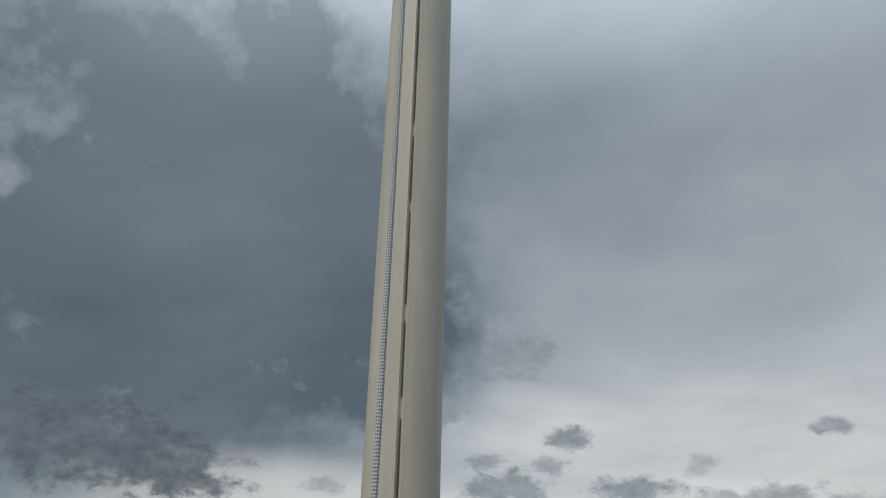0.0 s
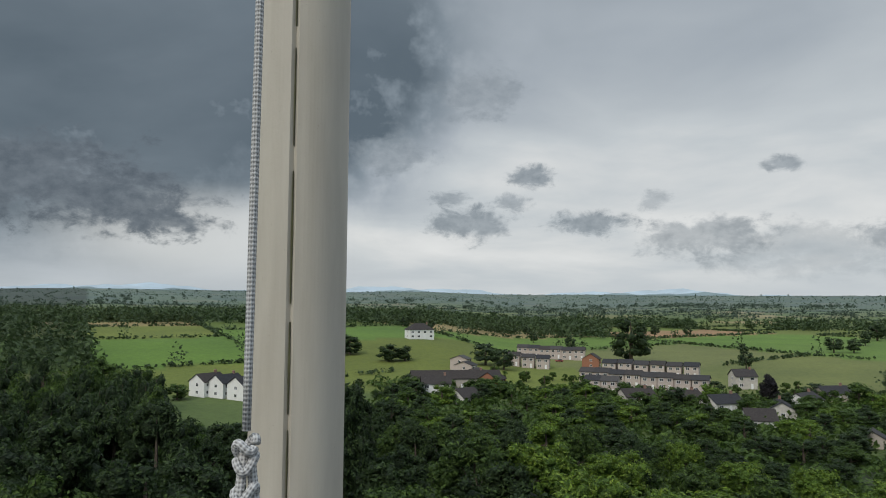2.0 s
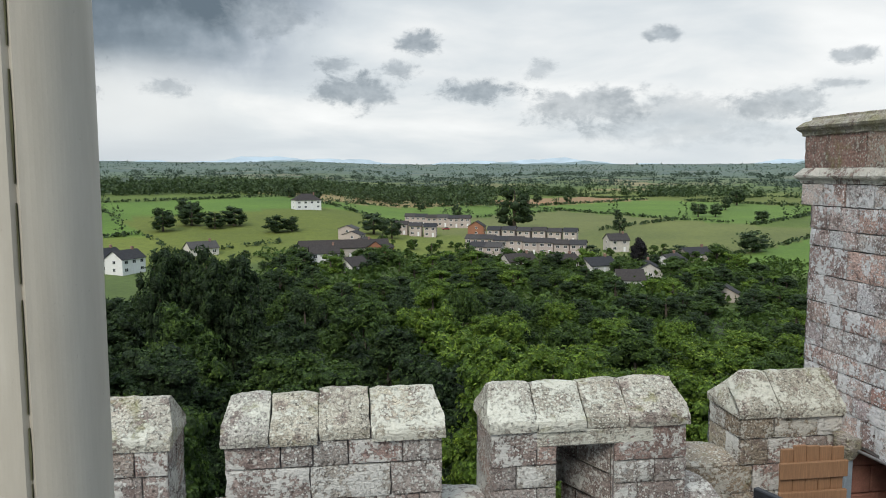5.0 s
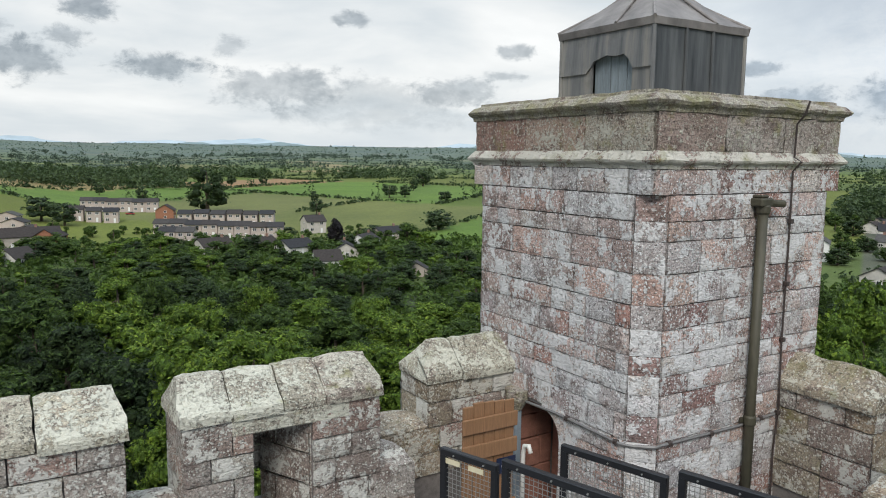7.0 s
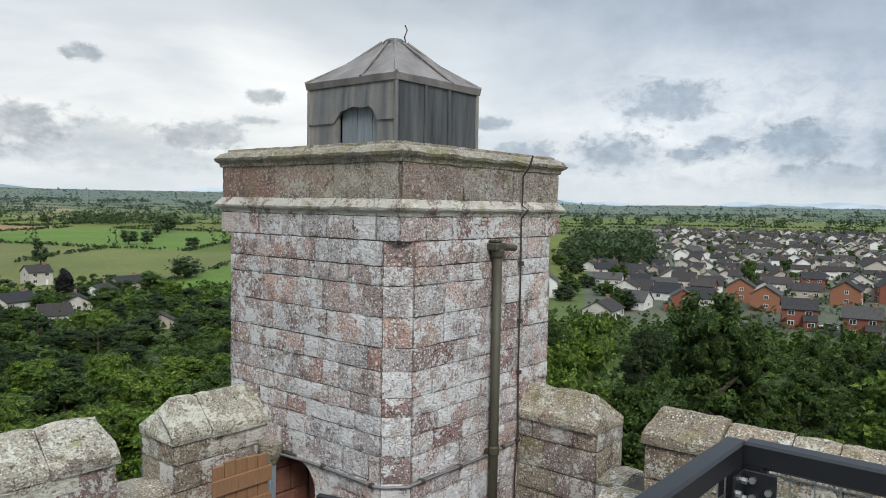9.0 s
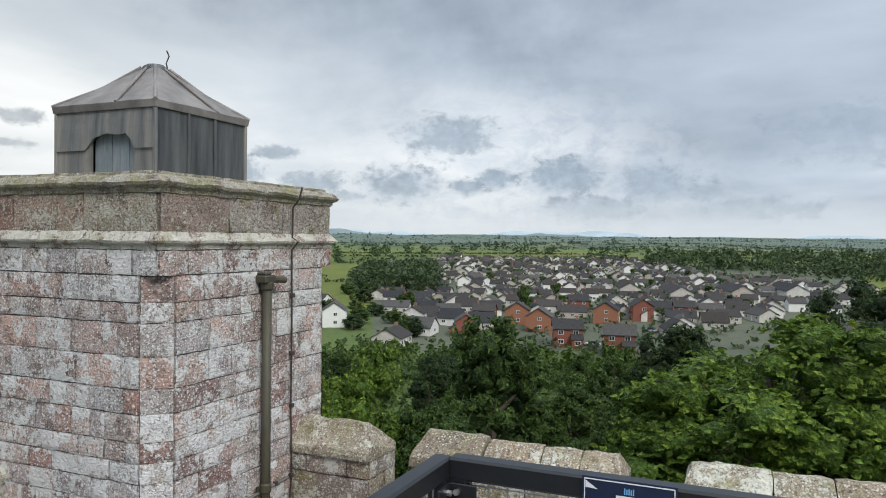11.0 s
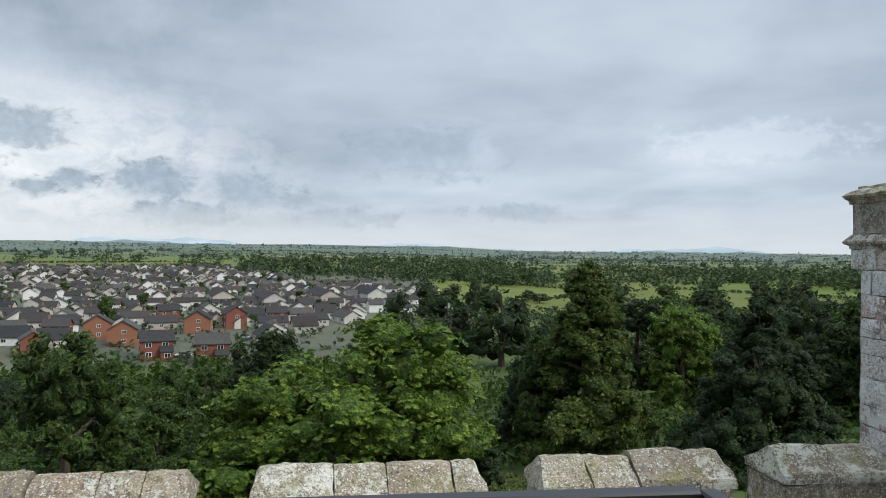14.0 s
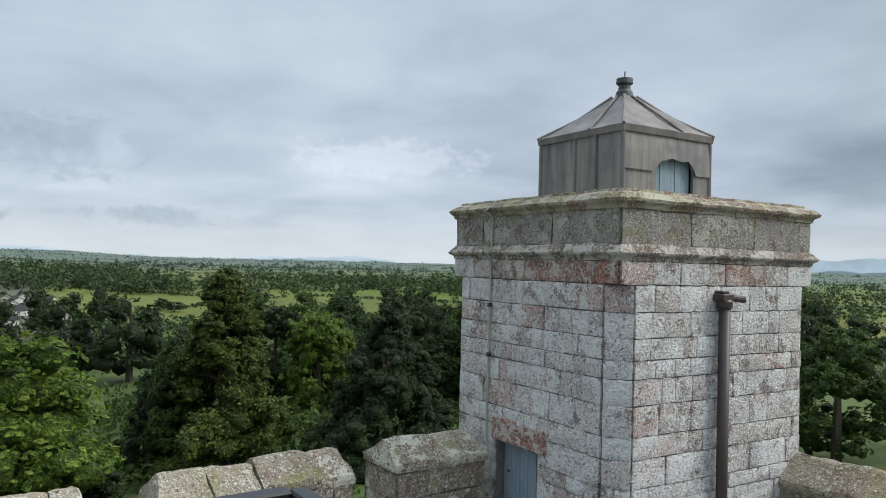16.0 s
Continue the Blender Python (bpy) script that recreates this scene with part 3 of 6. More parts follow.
lay_face(north_wall, (2.1, 0.04), (1.87, 0.5), course_rows(-2.72, -2.0, 0.2, 0.26, 5), [M_PARAPET], 6, 0.02, (0.2, 0.4))

# east parapet, towards the town; it leans 2.4 degrees off square
EAST = Matrix.Translation((5.74, 0.28, 0)) @ pose(0, 0, 0, 0, 0, 2.4) @ pose(0, 0, 0, 0, 0, -90)
parapet("wall_east", "crenellated brown stone parapet with lichen-crusted coping", EAST,
        [(-2.39, -0.73), (-0.27, 1.45), (1.93, 3.5), (3.95, 4.96)], -1.80, -1.635, [M_PARAPET_EAST], M_COPING_EAST, 23, (-2.85, 5.0))
# short returns of the parapet against the turret, set back from the main walls
parapet("wall_north_return", "short lichened merlon of brown stone against the stair turret", pose(0, 5.88, 0), [(3.46, 4.41)], -2.0, -1.745, [M_PARAPET_EAST, M_PARAPET], M_COPING, 51, (2.99, 4.41), y_mid=0.26, hips=(0.17, 0.0))
parapet("wall_east_return", "short mossy merlon of brown stone against the stair turret", pose(6.11, 4.2, 0, 0, 0, -90), [(0.0, 0.86)], -1.97, -1.755, [M_PARAPET_EAST, M_PARAPET], M_COPING_EAST, 57, (0.0, 1.1), half=0.27, y_mid=0.24, hips=(0.0, 0.17))

# south parapet, beyond the second turret
parapet("wall_south", "crenellated grey stone parapet with mossy coping", pose(0, -6.95, 0, 0, 0, 180),
        [(-4.35, -2.75), (-2.35, -0.75), (-0.35, 1.25), (1.65, 3.25), (3.65, 5.25)], -1.95, -1.73, [M_PARAPET_EAST], M_COPING_EAST, 37, (-4.35, 7.1))
bm = bmesh.new()
box(bm, (-7.1, -6.9, FLOOR_Z), (-6.6, 5.2, -1.7))
tagged(part("wall_west", bm, M_GREY, None), "plain grey stone parapet on the west side of the roof", "parapet", kind="structure")


# ---- turrets ----
def turret(name, label, m, wx, wy, z_band, seed, mats, frieze_mat, front, door=None, ch=0.17, top_mats=None):
    """A square stair turret, local corners (0, 0) to (wx, wy). front: the faces whose stones are parts, of 's', 'e', 'n', 'w'."""
    th = empty(name, m)
    poly = [(ch, 0), (wx - ch, 0), (wx, ch), (wx, wy - ch), (wx - ch, wy), (ch, wy), (0, wy - ch), (0, ch)]
    sq = [(0, 0), (wx, 0), (wx, wy), (0, wy)]
    top = z_band - 0.09
    brk = top - 0.2
    names = ["s", "se", "e", "ne", "n", "nw", "w", "sw"]
    # core, with the doorway cut through one face
    bm = bmesh.new()
    n = 8
    a = [bm.verts.new((x, y, FLOOR_Z)) for x, y in poly]
    b = [bm.verts.new((x, y, brk)) for x, y in poly]
    for i in range(n):
        if door and names[i] == door[0]:
            L, R = Vector((*poly[i], 0)), Vector((*poly[(i + 1) % n], 0))
            d = (R - L).normalized()
            inn = Vector((-d.y, d.x, 0)) * 0.55
            p0, p1 = L + d * door[1], L + d * door[2]
            up3 = Vector((0, 0, 1))
            q = lambda p, z, k=0: bm.verts.new(p + up3 * z + inn * k)
            l0, l1, r0, r1 = q(p0, FLOOR_Z), q(p0, door[3]), q(p1, FLOOR_Z), q(p1, door[3])
            i0, i1, j0, j1 = q(p0, FLOOR_Z, 1), q(p0, door[3], 1), q(p1, FLOOR_Z, 1), q(p1, door[3], 1)
            bm.faces.new([a[i], l0, l1, b[i]])
            bm.faces.new([r0, a[(i + 1) % n], b[(i + 1) % n], r1])
            bm.faces.new([l1, r1, b[(i + 1) % n], b[i]])
            for f in ([l0, i0, i1, l1], [r0, r1, j1, j0], [l1, i1, j1, r1], [i0, j0, j1, i1]):
                bm.faces.new(f)
        else:
            bm.faces.new([a[i], a[(i + 1) % n], b[(i + 1) % n], b[i]])
    # chamfer stops under the string course
    c = [bm.verts.new((x, y, top)) for x, y in sq]
    for k, i in enumerate((0, 2, 4, 6)):
        bm.faces.new([b[i], b[i + 1], c[(k + 1) % 4], c[k]])
        bm.faces.new([b[i - 1], b[i], c[k]])
    bm.faces.new(c)
    part("wall", bm, M_MORTAR, th)
    rows = course_rows(FLOOR_Z + 0.3, brk, 0.13, 0.26, seed)
    rows_top = [(brk, top)]
    rest = empty("rest")
    rest.parent = th
    for i in range(n):
        L, R = poly[i], poly[(i + 1) % n]
        holes = [(door[1], door[2], FLOOR_Z, door[3])] if door and names[i] == door[0] else []
        if names[i] in front or (len(names[i]) == 2 and (names[i][0] in front or names[i][1] in front)):
            if len(names[i]) == 2:
                rr = random.Random(seed + i)
                for z0, z1 in rows:
                    lay_face(th, L, R, [(z0, z1)], mats, rr.randint(0, 9999), 0.024, (0.4, 0.5), (), 0.004)
            else:
                lay_face(th, L, R, rows, mats, seed + i, 0.024, (0.15, 0.42), holes, 0.009)
                lay_face(th, sq[(i // 2)], sq[(i // 2 + 1) % 4], rows_top, top_mats or mats, seed + 40 + i, 0.022, (0.2, 0.4))
        else:
            joined(th, L, R, rows, mats[0], seed + i)
    bpy.data.objects.remove(rest)
    # string course and coping: moulded rings mitred at the corners
    def mould(nm, prof, mat, jag):
        bm = bmesh.new()
        loops = []
        for out, z in prof:
            pts = []
            for k in range(4):
                p, q2 = Vector(sq[k]), Vector(sq[(k + 1) % 4])
                sx, sy = (-1 if sq[k][0] == 0 else 1), (-1 if sq[k][1] == 0 else 1)
                tx, ty = (-1 if sq[(k + 1) % 4][0] == 0 else 1), (-1 if sq[(k + 1) % 4][1] == 0 else 1)
                A = p + Vector((sx, sy)) * out
                B = q2 + Vector((tx, ty)) * out
                for s in range(28):
                    P = A.lerp(B, s / 28)
                    pts.append((P.x, P.y))
            loops.append([bm.verts.new((x + jag * noise.noise(Vector((x * 8, y * 8, z * 9 + seed))), y + jag * noise.noise(Vector((x * 8 + 5, y * 8, z * 9))),
                                        z + jag * 0.8 * noise.noise(Vector((x * 6, y * 6 + 3, seed))))) for x, y in pts])
        for la, lb in zip(loops, loops[1:]):
            for k in range(len(la)):
                bm.faces.new([la[k], la[(k + 1) % len(la)], lb[(k + 1) % len(la)], lb[k]])
        if nm == "coping":
            bm.faces.new(loops[-1])
        return part(nm, bm, mat, th)
    mould("string_course", [(-0.03, top - 0.0), (0.016, top), (0.02, top + 0.03), (0.055, top + 0.05), (0.062, top + 0.068), (0.004, top + 0.14), (-0.03, top + 0.142)], M_STRING, 0.012)
    f0, f1 = top + 0.135, top + 0.135 + 0.3
    bm = bmesh.new()
    prism(bm, [(0.02, 0.02), (wx - 0.02, 0.02), (wx - 0.02, wy - 0.02), (0.02, wy - 0.02)], f0 - 0.03, f1 + 0.05)
    part("frieze_core", bm, M_MORTAR, th)
    for k in range(4):
        lay_face(th, (sq[k][0] * 0.992 + 0.01, sq[k][1] * 0.992 + 0.01), (sq[(k + 1) % 4][0] * 0.992 + 0.01, sq[(k + 1) % 4][1] * 0.992 + 0.01), [(f0, f1)], [frieze_mat], seed + 90 + k, 0.018, (0.34, 0.72), (), 0.01, "frieze_stone")
    mould("coping", [(-0.02, f1 - 0.01), (0.016, f1), (0.022, f1 + 0.03), (0.058, f1 + 0.055), (0.068, f1 + 0.078), (0.02, f1 + 0.125), (-0.035, f1 + 0.145), (-0.04, f1 + 0.168), (-0.12, f1 + 0.175), (-0.3, f1 + 0.16)], M_CORNICE, 0.016)
    return tagged(th, label, "turret"), f1 + 0.16


def joined(parent, L, R, rows, mat, seed):
    """Stones of a face that stands away from the walk, as one mesh."""
    rnd = random.Random(seed)
    L, R = Vector((*L, 0)), Vector((*R, 0))
    d = (R - L)
    total = d.length
    d.normalize()
    out = Vector((d.y, -d.x, 0))
    bm = bmesh.new()
    for z0, z1 in rows:
        u = 0.0
        while u < total - 0.01:
            e = u + rnd.uniform(0.22, 0.5)
            if total - e < 0.15:
                e = total
            k = rnd.uniform(0.015, 0.03)
            v = []
            for o, s in ((-0.01, 0.004), (k * 0.5, 0.004), (k, 0.02)):
                v += [bm.verts.new(L + d * (x) + out * o + Vector((0, 0, z))) for x, z in ((u + s, z0 + s), (e - s, z0 + s), (e - s, z1 - s), (u + s, z1 - s))]
            for r in (0, 4):
                for i in range(4):
                    bm.faces.new([v[r + i], v[r + (i + 1) % 4], v[r + 4 + (i + 1) % 4], v[r + 4 + i]])
            bm.faces.new(v[8:12])
            u = e
    ob = part("stones", bm, mat, parent)
    tagged(ob, kind="stuff")


def lead_cap(name, label, m, wide, z0, z_eave, z_top, door_face, finial):
    """A lead-clad hatch house: four clad walls with rolls, a boarded opening with a scalloped lead flap, a low pyramid roof."""
    th = empty(name, m)
    h = wide / 2
    faces = [((-h, -h), (h, -h)), ((h, -h), (h, h)), ((h, h), (-h, h)), ((-h, h), (-h, -h))]
    for k, (A, B) in enumerate(faces):
        A, B = Vector((*A, 0)), Vector((*B, 0))
        d = (B - A).normalized()
        out = Vector((d.y, -d.x, 0))
        M = Matrix(((d.x, out.x, 0, A.x), (d.y, out.y, 0, A.y), (0, 0, 1, 0), (0, 0, 0, 1)))
        bm = bmesh.new()
        if k == door_face:
            d0, d1, zt = wide * 0.36, wide * 0.8, z0 + 0.6 * (z_eave - z0)
            # lead skirt over the opening with a scalloped hem, then two jamb sheets
            cols = 22
            hem = []
            for i in range(cols + 1):
                u = i / cols
                x = wide * u
                z = zt - 0.09
                if d0 - 0.03 < x < d1 + 0.03:
                    v = (x - d0 + 0.03) / (d1 - d0 + 0.06)
                    z = zt + 0.02 + 0.035 * math.sin(math.pi * v) - 0.022 * abs(math.sin(2.5 * math.pi * v))
                    z -= 0.1 * max(0, abs(v - 0.5) * 2 - 0.72) / 0.28
                hem.append((x, z))
            front = [bm.verts.new(M @ Vector((x, 0.018, z))) for x, z in hem]
            mid = [bm.verts.new(M @ Vector((x, 0.012, (z + z_eave) / 2))) for x, z in hem]
            tops = [bm.verts.new(M @ Vector((x, 0.0, z_eave))) for x, z in hem]
            under = [bm.verts.new(M @ Vector((x, -0.01, z + 0.006))) for x, z in hem]
            for r, s in ((front, mid), (mid, tops), (under, front)):
                for i in range(cols):
                    bm.faces.new([r[i], r[i + 1], s[i + 1], s[i]])
            box(bm, (0, -0.03, z0), (d0, 0.0, zt - 0.02), M)
            box(bm, (d1, -0.03, z0), (wide, 0.0, zt - 0.02), M)
            part("lead_sheet", bm, M_LEAD, th)
            w_ = (d1 - d0) / 5
            for i in range(5):
                bm = bmesh.new()
                box(bm, (d0 + i * w_ + 0.003, -0.075, z0), (d0 + (i + 1) * w_ - 0.003, -0.05 + 0.004 * (i % 2), zt + 0.1), M)
                part("door_board", bm, M_GREYWOOD if finial == 0 else M_BLUEWOOD, th)
            bm = bmesh.new()
            box(bm, (d0 - 0.02, -0.12, z0), (d1 + 0.02, -0.08, zt + 0.12), M)
            part("door_back", bm, M_DARK, th)
        else:
            rows_, cols = 5, 16
            g = [[bm.verts.new(M @ Vector((wide * i / cols, 0.008 * noise.noise(Vector((i * 0.6, j * 0.5, k * 9.0))), z0 + (z_eave - z0) * j / rows_))) for i in range(cols + 1)] for j in range(rows_ + 1)]
            for j in range(rows_):
                for i in range(cols):
                    bm.faces.new([g[j][i], g[j][i + 1], g[j + 1][i + 1], g[j + 1][i]])
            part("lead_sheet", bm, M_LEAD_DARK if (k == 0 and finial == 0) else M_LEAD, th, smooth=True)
            for u in ((0.33, 0.62) if k == 0 else (0.45, 0.7)):
                bm = bmesh.new()
                x = wide * u
                tube(bm, [M @ Vector((x, 0.006, z0)), M @ Vector((x + 0.004, 0.008, (z0 + z_eave) / 2)), M @ Vector((x, 0.006, z_eave))], 0.016, 8)
                part("lead_roll", bm, M_LEAD_DARK if finial == 0 else M_LEAD, th)
        bm = bmesh.new()
        tube(bm, [M @ Vector((0, 0.0, z0)), M @ Vector((0, 0.0, z_eave))], 0.02, 8)
        part("corner_roll", bm, M_LEAD, th)
    # roof: sheets that sag a little between eave and peak, over a rounded lip
    lip = h + 0.03
    bm = bmesh.new()
    rings = []
    for s in range(8):
        u = s / 7
        z = z_eave + 0.012 + (z_top - z_eave) * (u ** 1.12)
        rr = lip * (1 - u) + 0.085 * u
        loop = []
        for k in range(4):
            A, B = [Vector((c * rr, s_ * rr)) for c, s_ in (((-1, -1), (1, -1), (1, 1), (-1, 1))[k], ((1, -1), (1, 1), (-1, 1), (-1, -1))[k])]
            for q in range(8):
                P = A.lerp(B, q / 8)
                loop.append(bm.verts.new((P.x, P.y, z + 0.01 * noise.noise(Vector((P.x * 5, P.y * 5, 2))))))
        rings.append(loop)
    under = [bm.verts.new((v.co.x * 0.985, v.co.y * 0.985, z_eave - 0.05)) for v in rings[0]]
    for la, lb in zip([under] + rings, rings):
        for k in range(32):
            bm.faces.new([la[k], la[(k + 1) % 32], lb[(k + 1) % 32], lb[k]])
    bm.faces.new(rings[-1])
    bm.faces.new(under[::-1])
    part("roof", bm, M_LEAD_ROOF, th)
    for k, (sx, sy) in enumerate(((-1, -1), (1, -1), (1, 1), (-1, 1))):
        bm = bmesh.new()
        tube(bm, [(sx * lip, sy * lip, z_eave + 0.01), (sx * lip * 0.52, sy * lip * 0.52, z_eave + 0.012 + (z_top - z_eave) * 0.47), (sx * 0.085, sy * 0.085, z_top + 0.015)], 0.017, 8)
        part("hip_roll", bm, M_LEAD_ROOF, th)
        e = ((-1, -1), (1, -1), (1, 1), (-1, 1))[(k + 1) % 4]
        bm = bmesh.new()
        tube(bm, [((sx + e[0]) / 2 * lip + (e[0] - sx) * 0.08, (sy + e[1]) / 2 * lip + (e[1] - sy) * 0.08, z_eave + 0.015), ((sx + e[0]) * 0.05, (sy + e[1]) * 0.05, z_top + 0.01)], 0.013, 8)
        part("roof_roll", bm, M_LEAD_ROOF, th)
    bm = bmesh.new()
    if finial:
        prof = [(0.1, z_top - 0.03), (0.085, z_top + 0.06), (0.062, z_top + 0.09), (0.058, z_top + 0.13), (0.085, z_top + 0.15), (0.082, z_top + 0.2), (0.05, z_top + 0.205)]
    else:
        prof = [(0.13, z_top - 0.03), (0.115, z_top + 0.02), (0.08, z_top + 0.045), (0.05, z_top + 0.05)]
    loops = [ring(bm, (0, 0, z), (1, 0, 0), (0, 1, 0), r, 14) for r, z in prof]
    for la, lb in zip(loops, loops[1:]):
        for i in range(14):
            bm.faces.new([la[i], la[(i + 1) % 14], lb[(i + 1) % 14], lb[i]])
    bm.faces.new(loops[-1])
    part("finial", bm, M_LEAD_DARK, th)
    bm = bmesh.new()
    zt = prof[-1][1]
    if finial:
        tube(bm, [(0.0, 0, zt - 0.01), (-0.01, 0.01, zt + 0.04), (-0.004, 0.0, zt + 0.07)], 0.006, 6)
    else:
        tube(bm, [(0.1, -0.06, zt - 0.05), (0.085, -0.05, zt + 0.03), (0.11, -0.06, zt + 0.1), (0.09, -0.05, zt + 0.15)], 0.007, 6)
    part("lightning_rod", bm, M_PIPE_BROWN, th)
    return tagged(th, label, "hatch house")


T1 = pose(4.42, 4.21, 0)
turret("stair_turret", "square pink-grey sandstone stair turret with moulded mossy cornice", T1, 2.38, 2.4, -0.015, 101, [M_PINK], M_FRIEZE, "ws", ("w", 0.54, 2.4 - 0.17 - 0.86, -2.31))
lead_cap("hatch_house", "dark lead-clad hatch house with a boarded opening on the turret", pose(5.49, 5.31, 0), 1.16, 0.38, 1.13, 1.55, 3, 0)
T2 = pose(4.42, -4.82, 0, 0, 0, -3) @ pose(0, -2.6, 0)
turret("stair_turret", "square grey lichen-spotted sandstone stair turret with moulded cornice", T2, 2.48, 2.6, 0.155, 202, [M_GREY], M_FRIEZE_GREY, "nw", ("n", 2.48 - 0.17 - 1.64, 2.48 - 0.17 - 0.98, -1.72), top_mats=[M_BLOTCHED, M_BLOTCHED, M_GREY])
lead_cap("hatch_house", "pale grey lead-clad hatch house with finial and blue boarded opening", pose(5.41, -5.93, 0, 0, 0, -3), 1.17, 0.55, 1.3, 1.72, 3, 1)


# ---- countryside: ground sheet ----
def smooth01(v):
    v = np.clip(v, 0, 1)
    return v * v * (3 - 2 * v)


RS = [0, 50, 100, 180, 300, 420, 560, 850, 1400, 2200, 3200, 4400]
Z_WEST = [-25, -25.5, -31, -35, -31, -21, -15.5, -15, -12, 0, 28, 66]
Z_NORTH = [-25, -25.5, -31, -33, -33, -29, -25.5, -23.5, -19, -6, 18, 60]
Z_TOWN = [-25, -25.5, -29, -30, -25.5, -23.5, -20, -17, -15, -8, 4, 22]
Z_PARK = [-25, -24.8, -24.8, -27, -27, -24, -21, -21, -20, -17, -10, 2]


def bump_noise(x, y, scale, seed):
    """Cheap smooth relief from a few sine waves."""
    r = np.random.RandomState(seed)
    out = 0
    for _ in range(6):
        a, p, k = r.uniform(0, 6.28), r.uniform(0, 6.28), r.uniform(0.6, 1.7) / scale
        out = out + np.sin((x * np.cos(a) + y * np.sin(a)) * k * 6.28 + p)
    return out / 6


def ground_z(x, y):
    x, y = np.asarray(x, float), np.asarray(y, float)
    r = np.hypot(x, y)
    b = np.degrees(np.arctan2(x, y))
    b = np.where(b < -120, b + 360, b)
    a, t_, p, hill = [np.interp(r, RS, z) for z in (Z_NORTH, Z_TOWN, Z_PARK, Z_WEST)]
    k0 = smooth01((7 - b) / 10)
    a = a * (1 - k0) + hill * k0
    k1, k2 = smooth01((b - 42) / 16), smooth01((b - 92) / 14)
    z = a * (1 - k1) + (t_ * (1 - k2) + p * k2) * k1
    z = z + smooth01((r - 250) / 900) * (2.5 * bump_noise(x, y, 420, 3) + smooth01((r - 900) / 1500) * 11 * bump_noise(x, y, 1300, 5))
    return z


# fields: a jittered brickwork of hedged plots, given by a smooth warp of the plan
LU, LV = 150.0, 92.0


def field_uv(x, y):
    u = (x * 0.86 + y * 0.51) / LU + 0.3 * np.sin(y / 330 + 0.7) + 0.14 * np.sin(x / 140 + y / 420)
    v = (-x * 0.51 + y * 0.86) / LV + 0.34 * np.sin(x / 290 + 2.1) + 0.15 * np.sin(y / 120 - x / 310)
    return u, v + 0.5 * (np.floor(u) % 2)


def plot_chance(i, j, k):
    """A fixed pseudo-random number for a plot."""
    q = np.sin(i * 12.9898 + j * 78.233 + k * 37.719) * 43758.5453
    return q - np.floor(q)


GREENS = np.array([(0.122, 0.190, 0.024), (0.104, 0.165, 0.024), (0.152, 0.200, 0.036), (0.085, 0.135, 0.024), (0.183, 0.190, 0.056), (0.134, 0.175, 0.028)])
SPECIAL = {}
for b, r, c in ((23.5, 720, (0.36, 0.26, 0.16)), (15.5, 640, (0.34, 0.22, 0.14)), (21, 560, (0.12, 0.23, 0.03)), (27, 560, (0.12, 0.22, 0.035)), (-17, 480, (0.11, 0.215, 0.03)), (-12, 430, (0.11, 0.215, 0.03)), (-15, 360, (0.11, 0.215, 0.03)), (2, 460, (0.11, 0.205, 0.03)), (33, 330, (0.11, 0.21, 0.03)), (20, 430, (0.16, 0.19, 0.07)), (25, 420, (0.15, 0.185, 0.06)), (-22, 900, (0.36, 0.27, 0.16))):
    u, v = field_uv(r * math.sin(radians(b)), r * math.cos(radians(b)))
    SPECIAL[(int(math.floor(u)), int(math.floor(v)))] = c


def plot_colours(x, y):
    u, v = [np.floor(q).ravel() for q in field_uv(x, y)]
    r = np.hypot(x, y).ravel()
    c = GREENS[(plot_chance(u, v, 1) * 5.999).astype(int)].copy()
    c[plot_chance(u, v, 2) < np.where(np.ravel(x) > np.ravel(y) * 1.5, 0.0, 0.06)] = (0.33, 0.27, 0.15)
    c[(r > 1300) & (plot_chance(u, v, 3) < 0.25)] = (0.045, 0.075, 0.035)
    for (i, j), k in SPECIAL.items():
        c[(u == i) & (v == j)] = k
    return c


def mesh_arrays(name, verts, faces, mats, per_face=4):
    me = bpy.data.meshes.new(name)
    nv, nf = len(verts), len(faces)
    me.vertices.add(nv)
    me.vertices.foreach_set("co", np.asarray(verts, np.float32).ravel())
    me.loops.add(nf * per_face)
    me.loops.foreach_set("vertex_index", np.asarray(faces, np.int32).ravel())
    me.polygons.add(nf)
    me.polygons.foreach_set("loop_start", np.arange(0, nf * per_face, per_face, dtype=np.int32))
    me.update(calc_edges=True)
    for m in mats:
        me.materials.append(m)
    return me


bearings = np.concatenate([np.arange(-50, 174, 0.25), np.arange(174, 310, 3.0)])
NB = len(bearings)
radii = np.concatenate([[0.5, 15, 28], np.geomspace(36, 4400, 140)])
bb = np.radians(bearings)
X, Y = np.outer(radii, np.sin(bb)), np.outer(radii, np.cos(bb))
Z = ground_z(X, Y)
verts = np.stack([X, Y, Z], -1).reshape(-1, 3)
i, j = np.meshgrid(np.arange(len(radii) - 1), np.arange(NB), indexing="ij")
quads = np.stack([i * NB + j, (i + 1) * NB + j, (i + 1) * NB + (j + 1) % NB, i * NB + (j + 1) % NB], -1).reshape(-1, 4)[:, ::-1]
crop = plot_colours(X, Y)
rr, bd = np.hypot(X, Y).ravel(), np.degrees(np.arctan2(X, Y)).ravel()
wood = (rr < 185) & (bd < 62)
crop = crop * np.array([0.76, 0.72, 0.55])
# distance haze put into the crop colour: far fields blend to blue-green
haze_k = 0.8 * smooth01((rr - 600) / 2200)[:, None]
crop = crop * (1 - haze_k) + np.array([0.1, 0.14, 0.132]) * haze_k
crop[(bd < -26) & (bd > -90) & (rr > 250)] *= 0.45
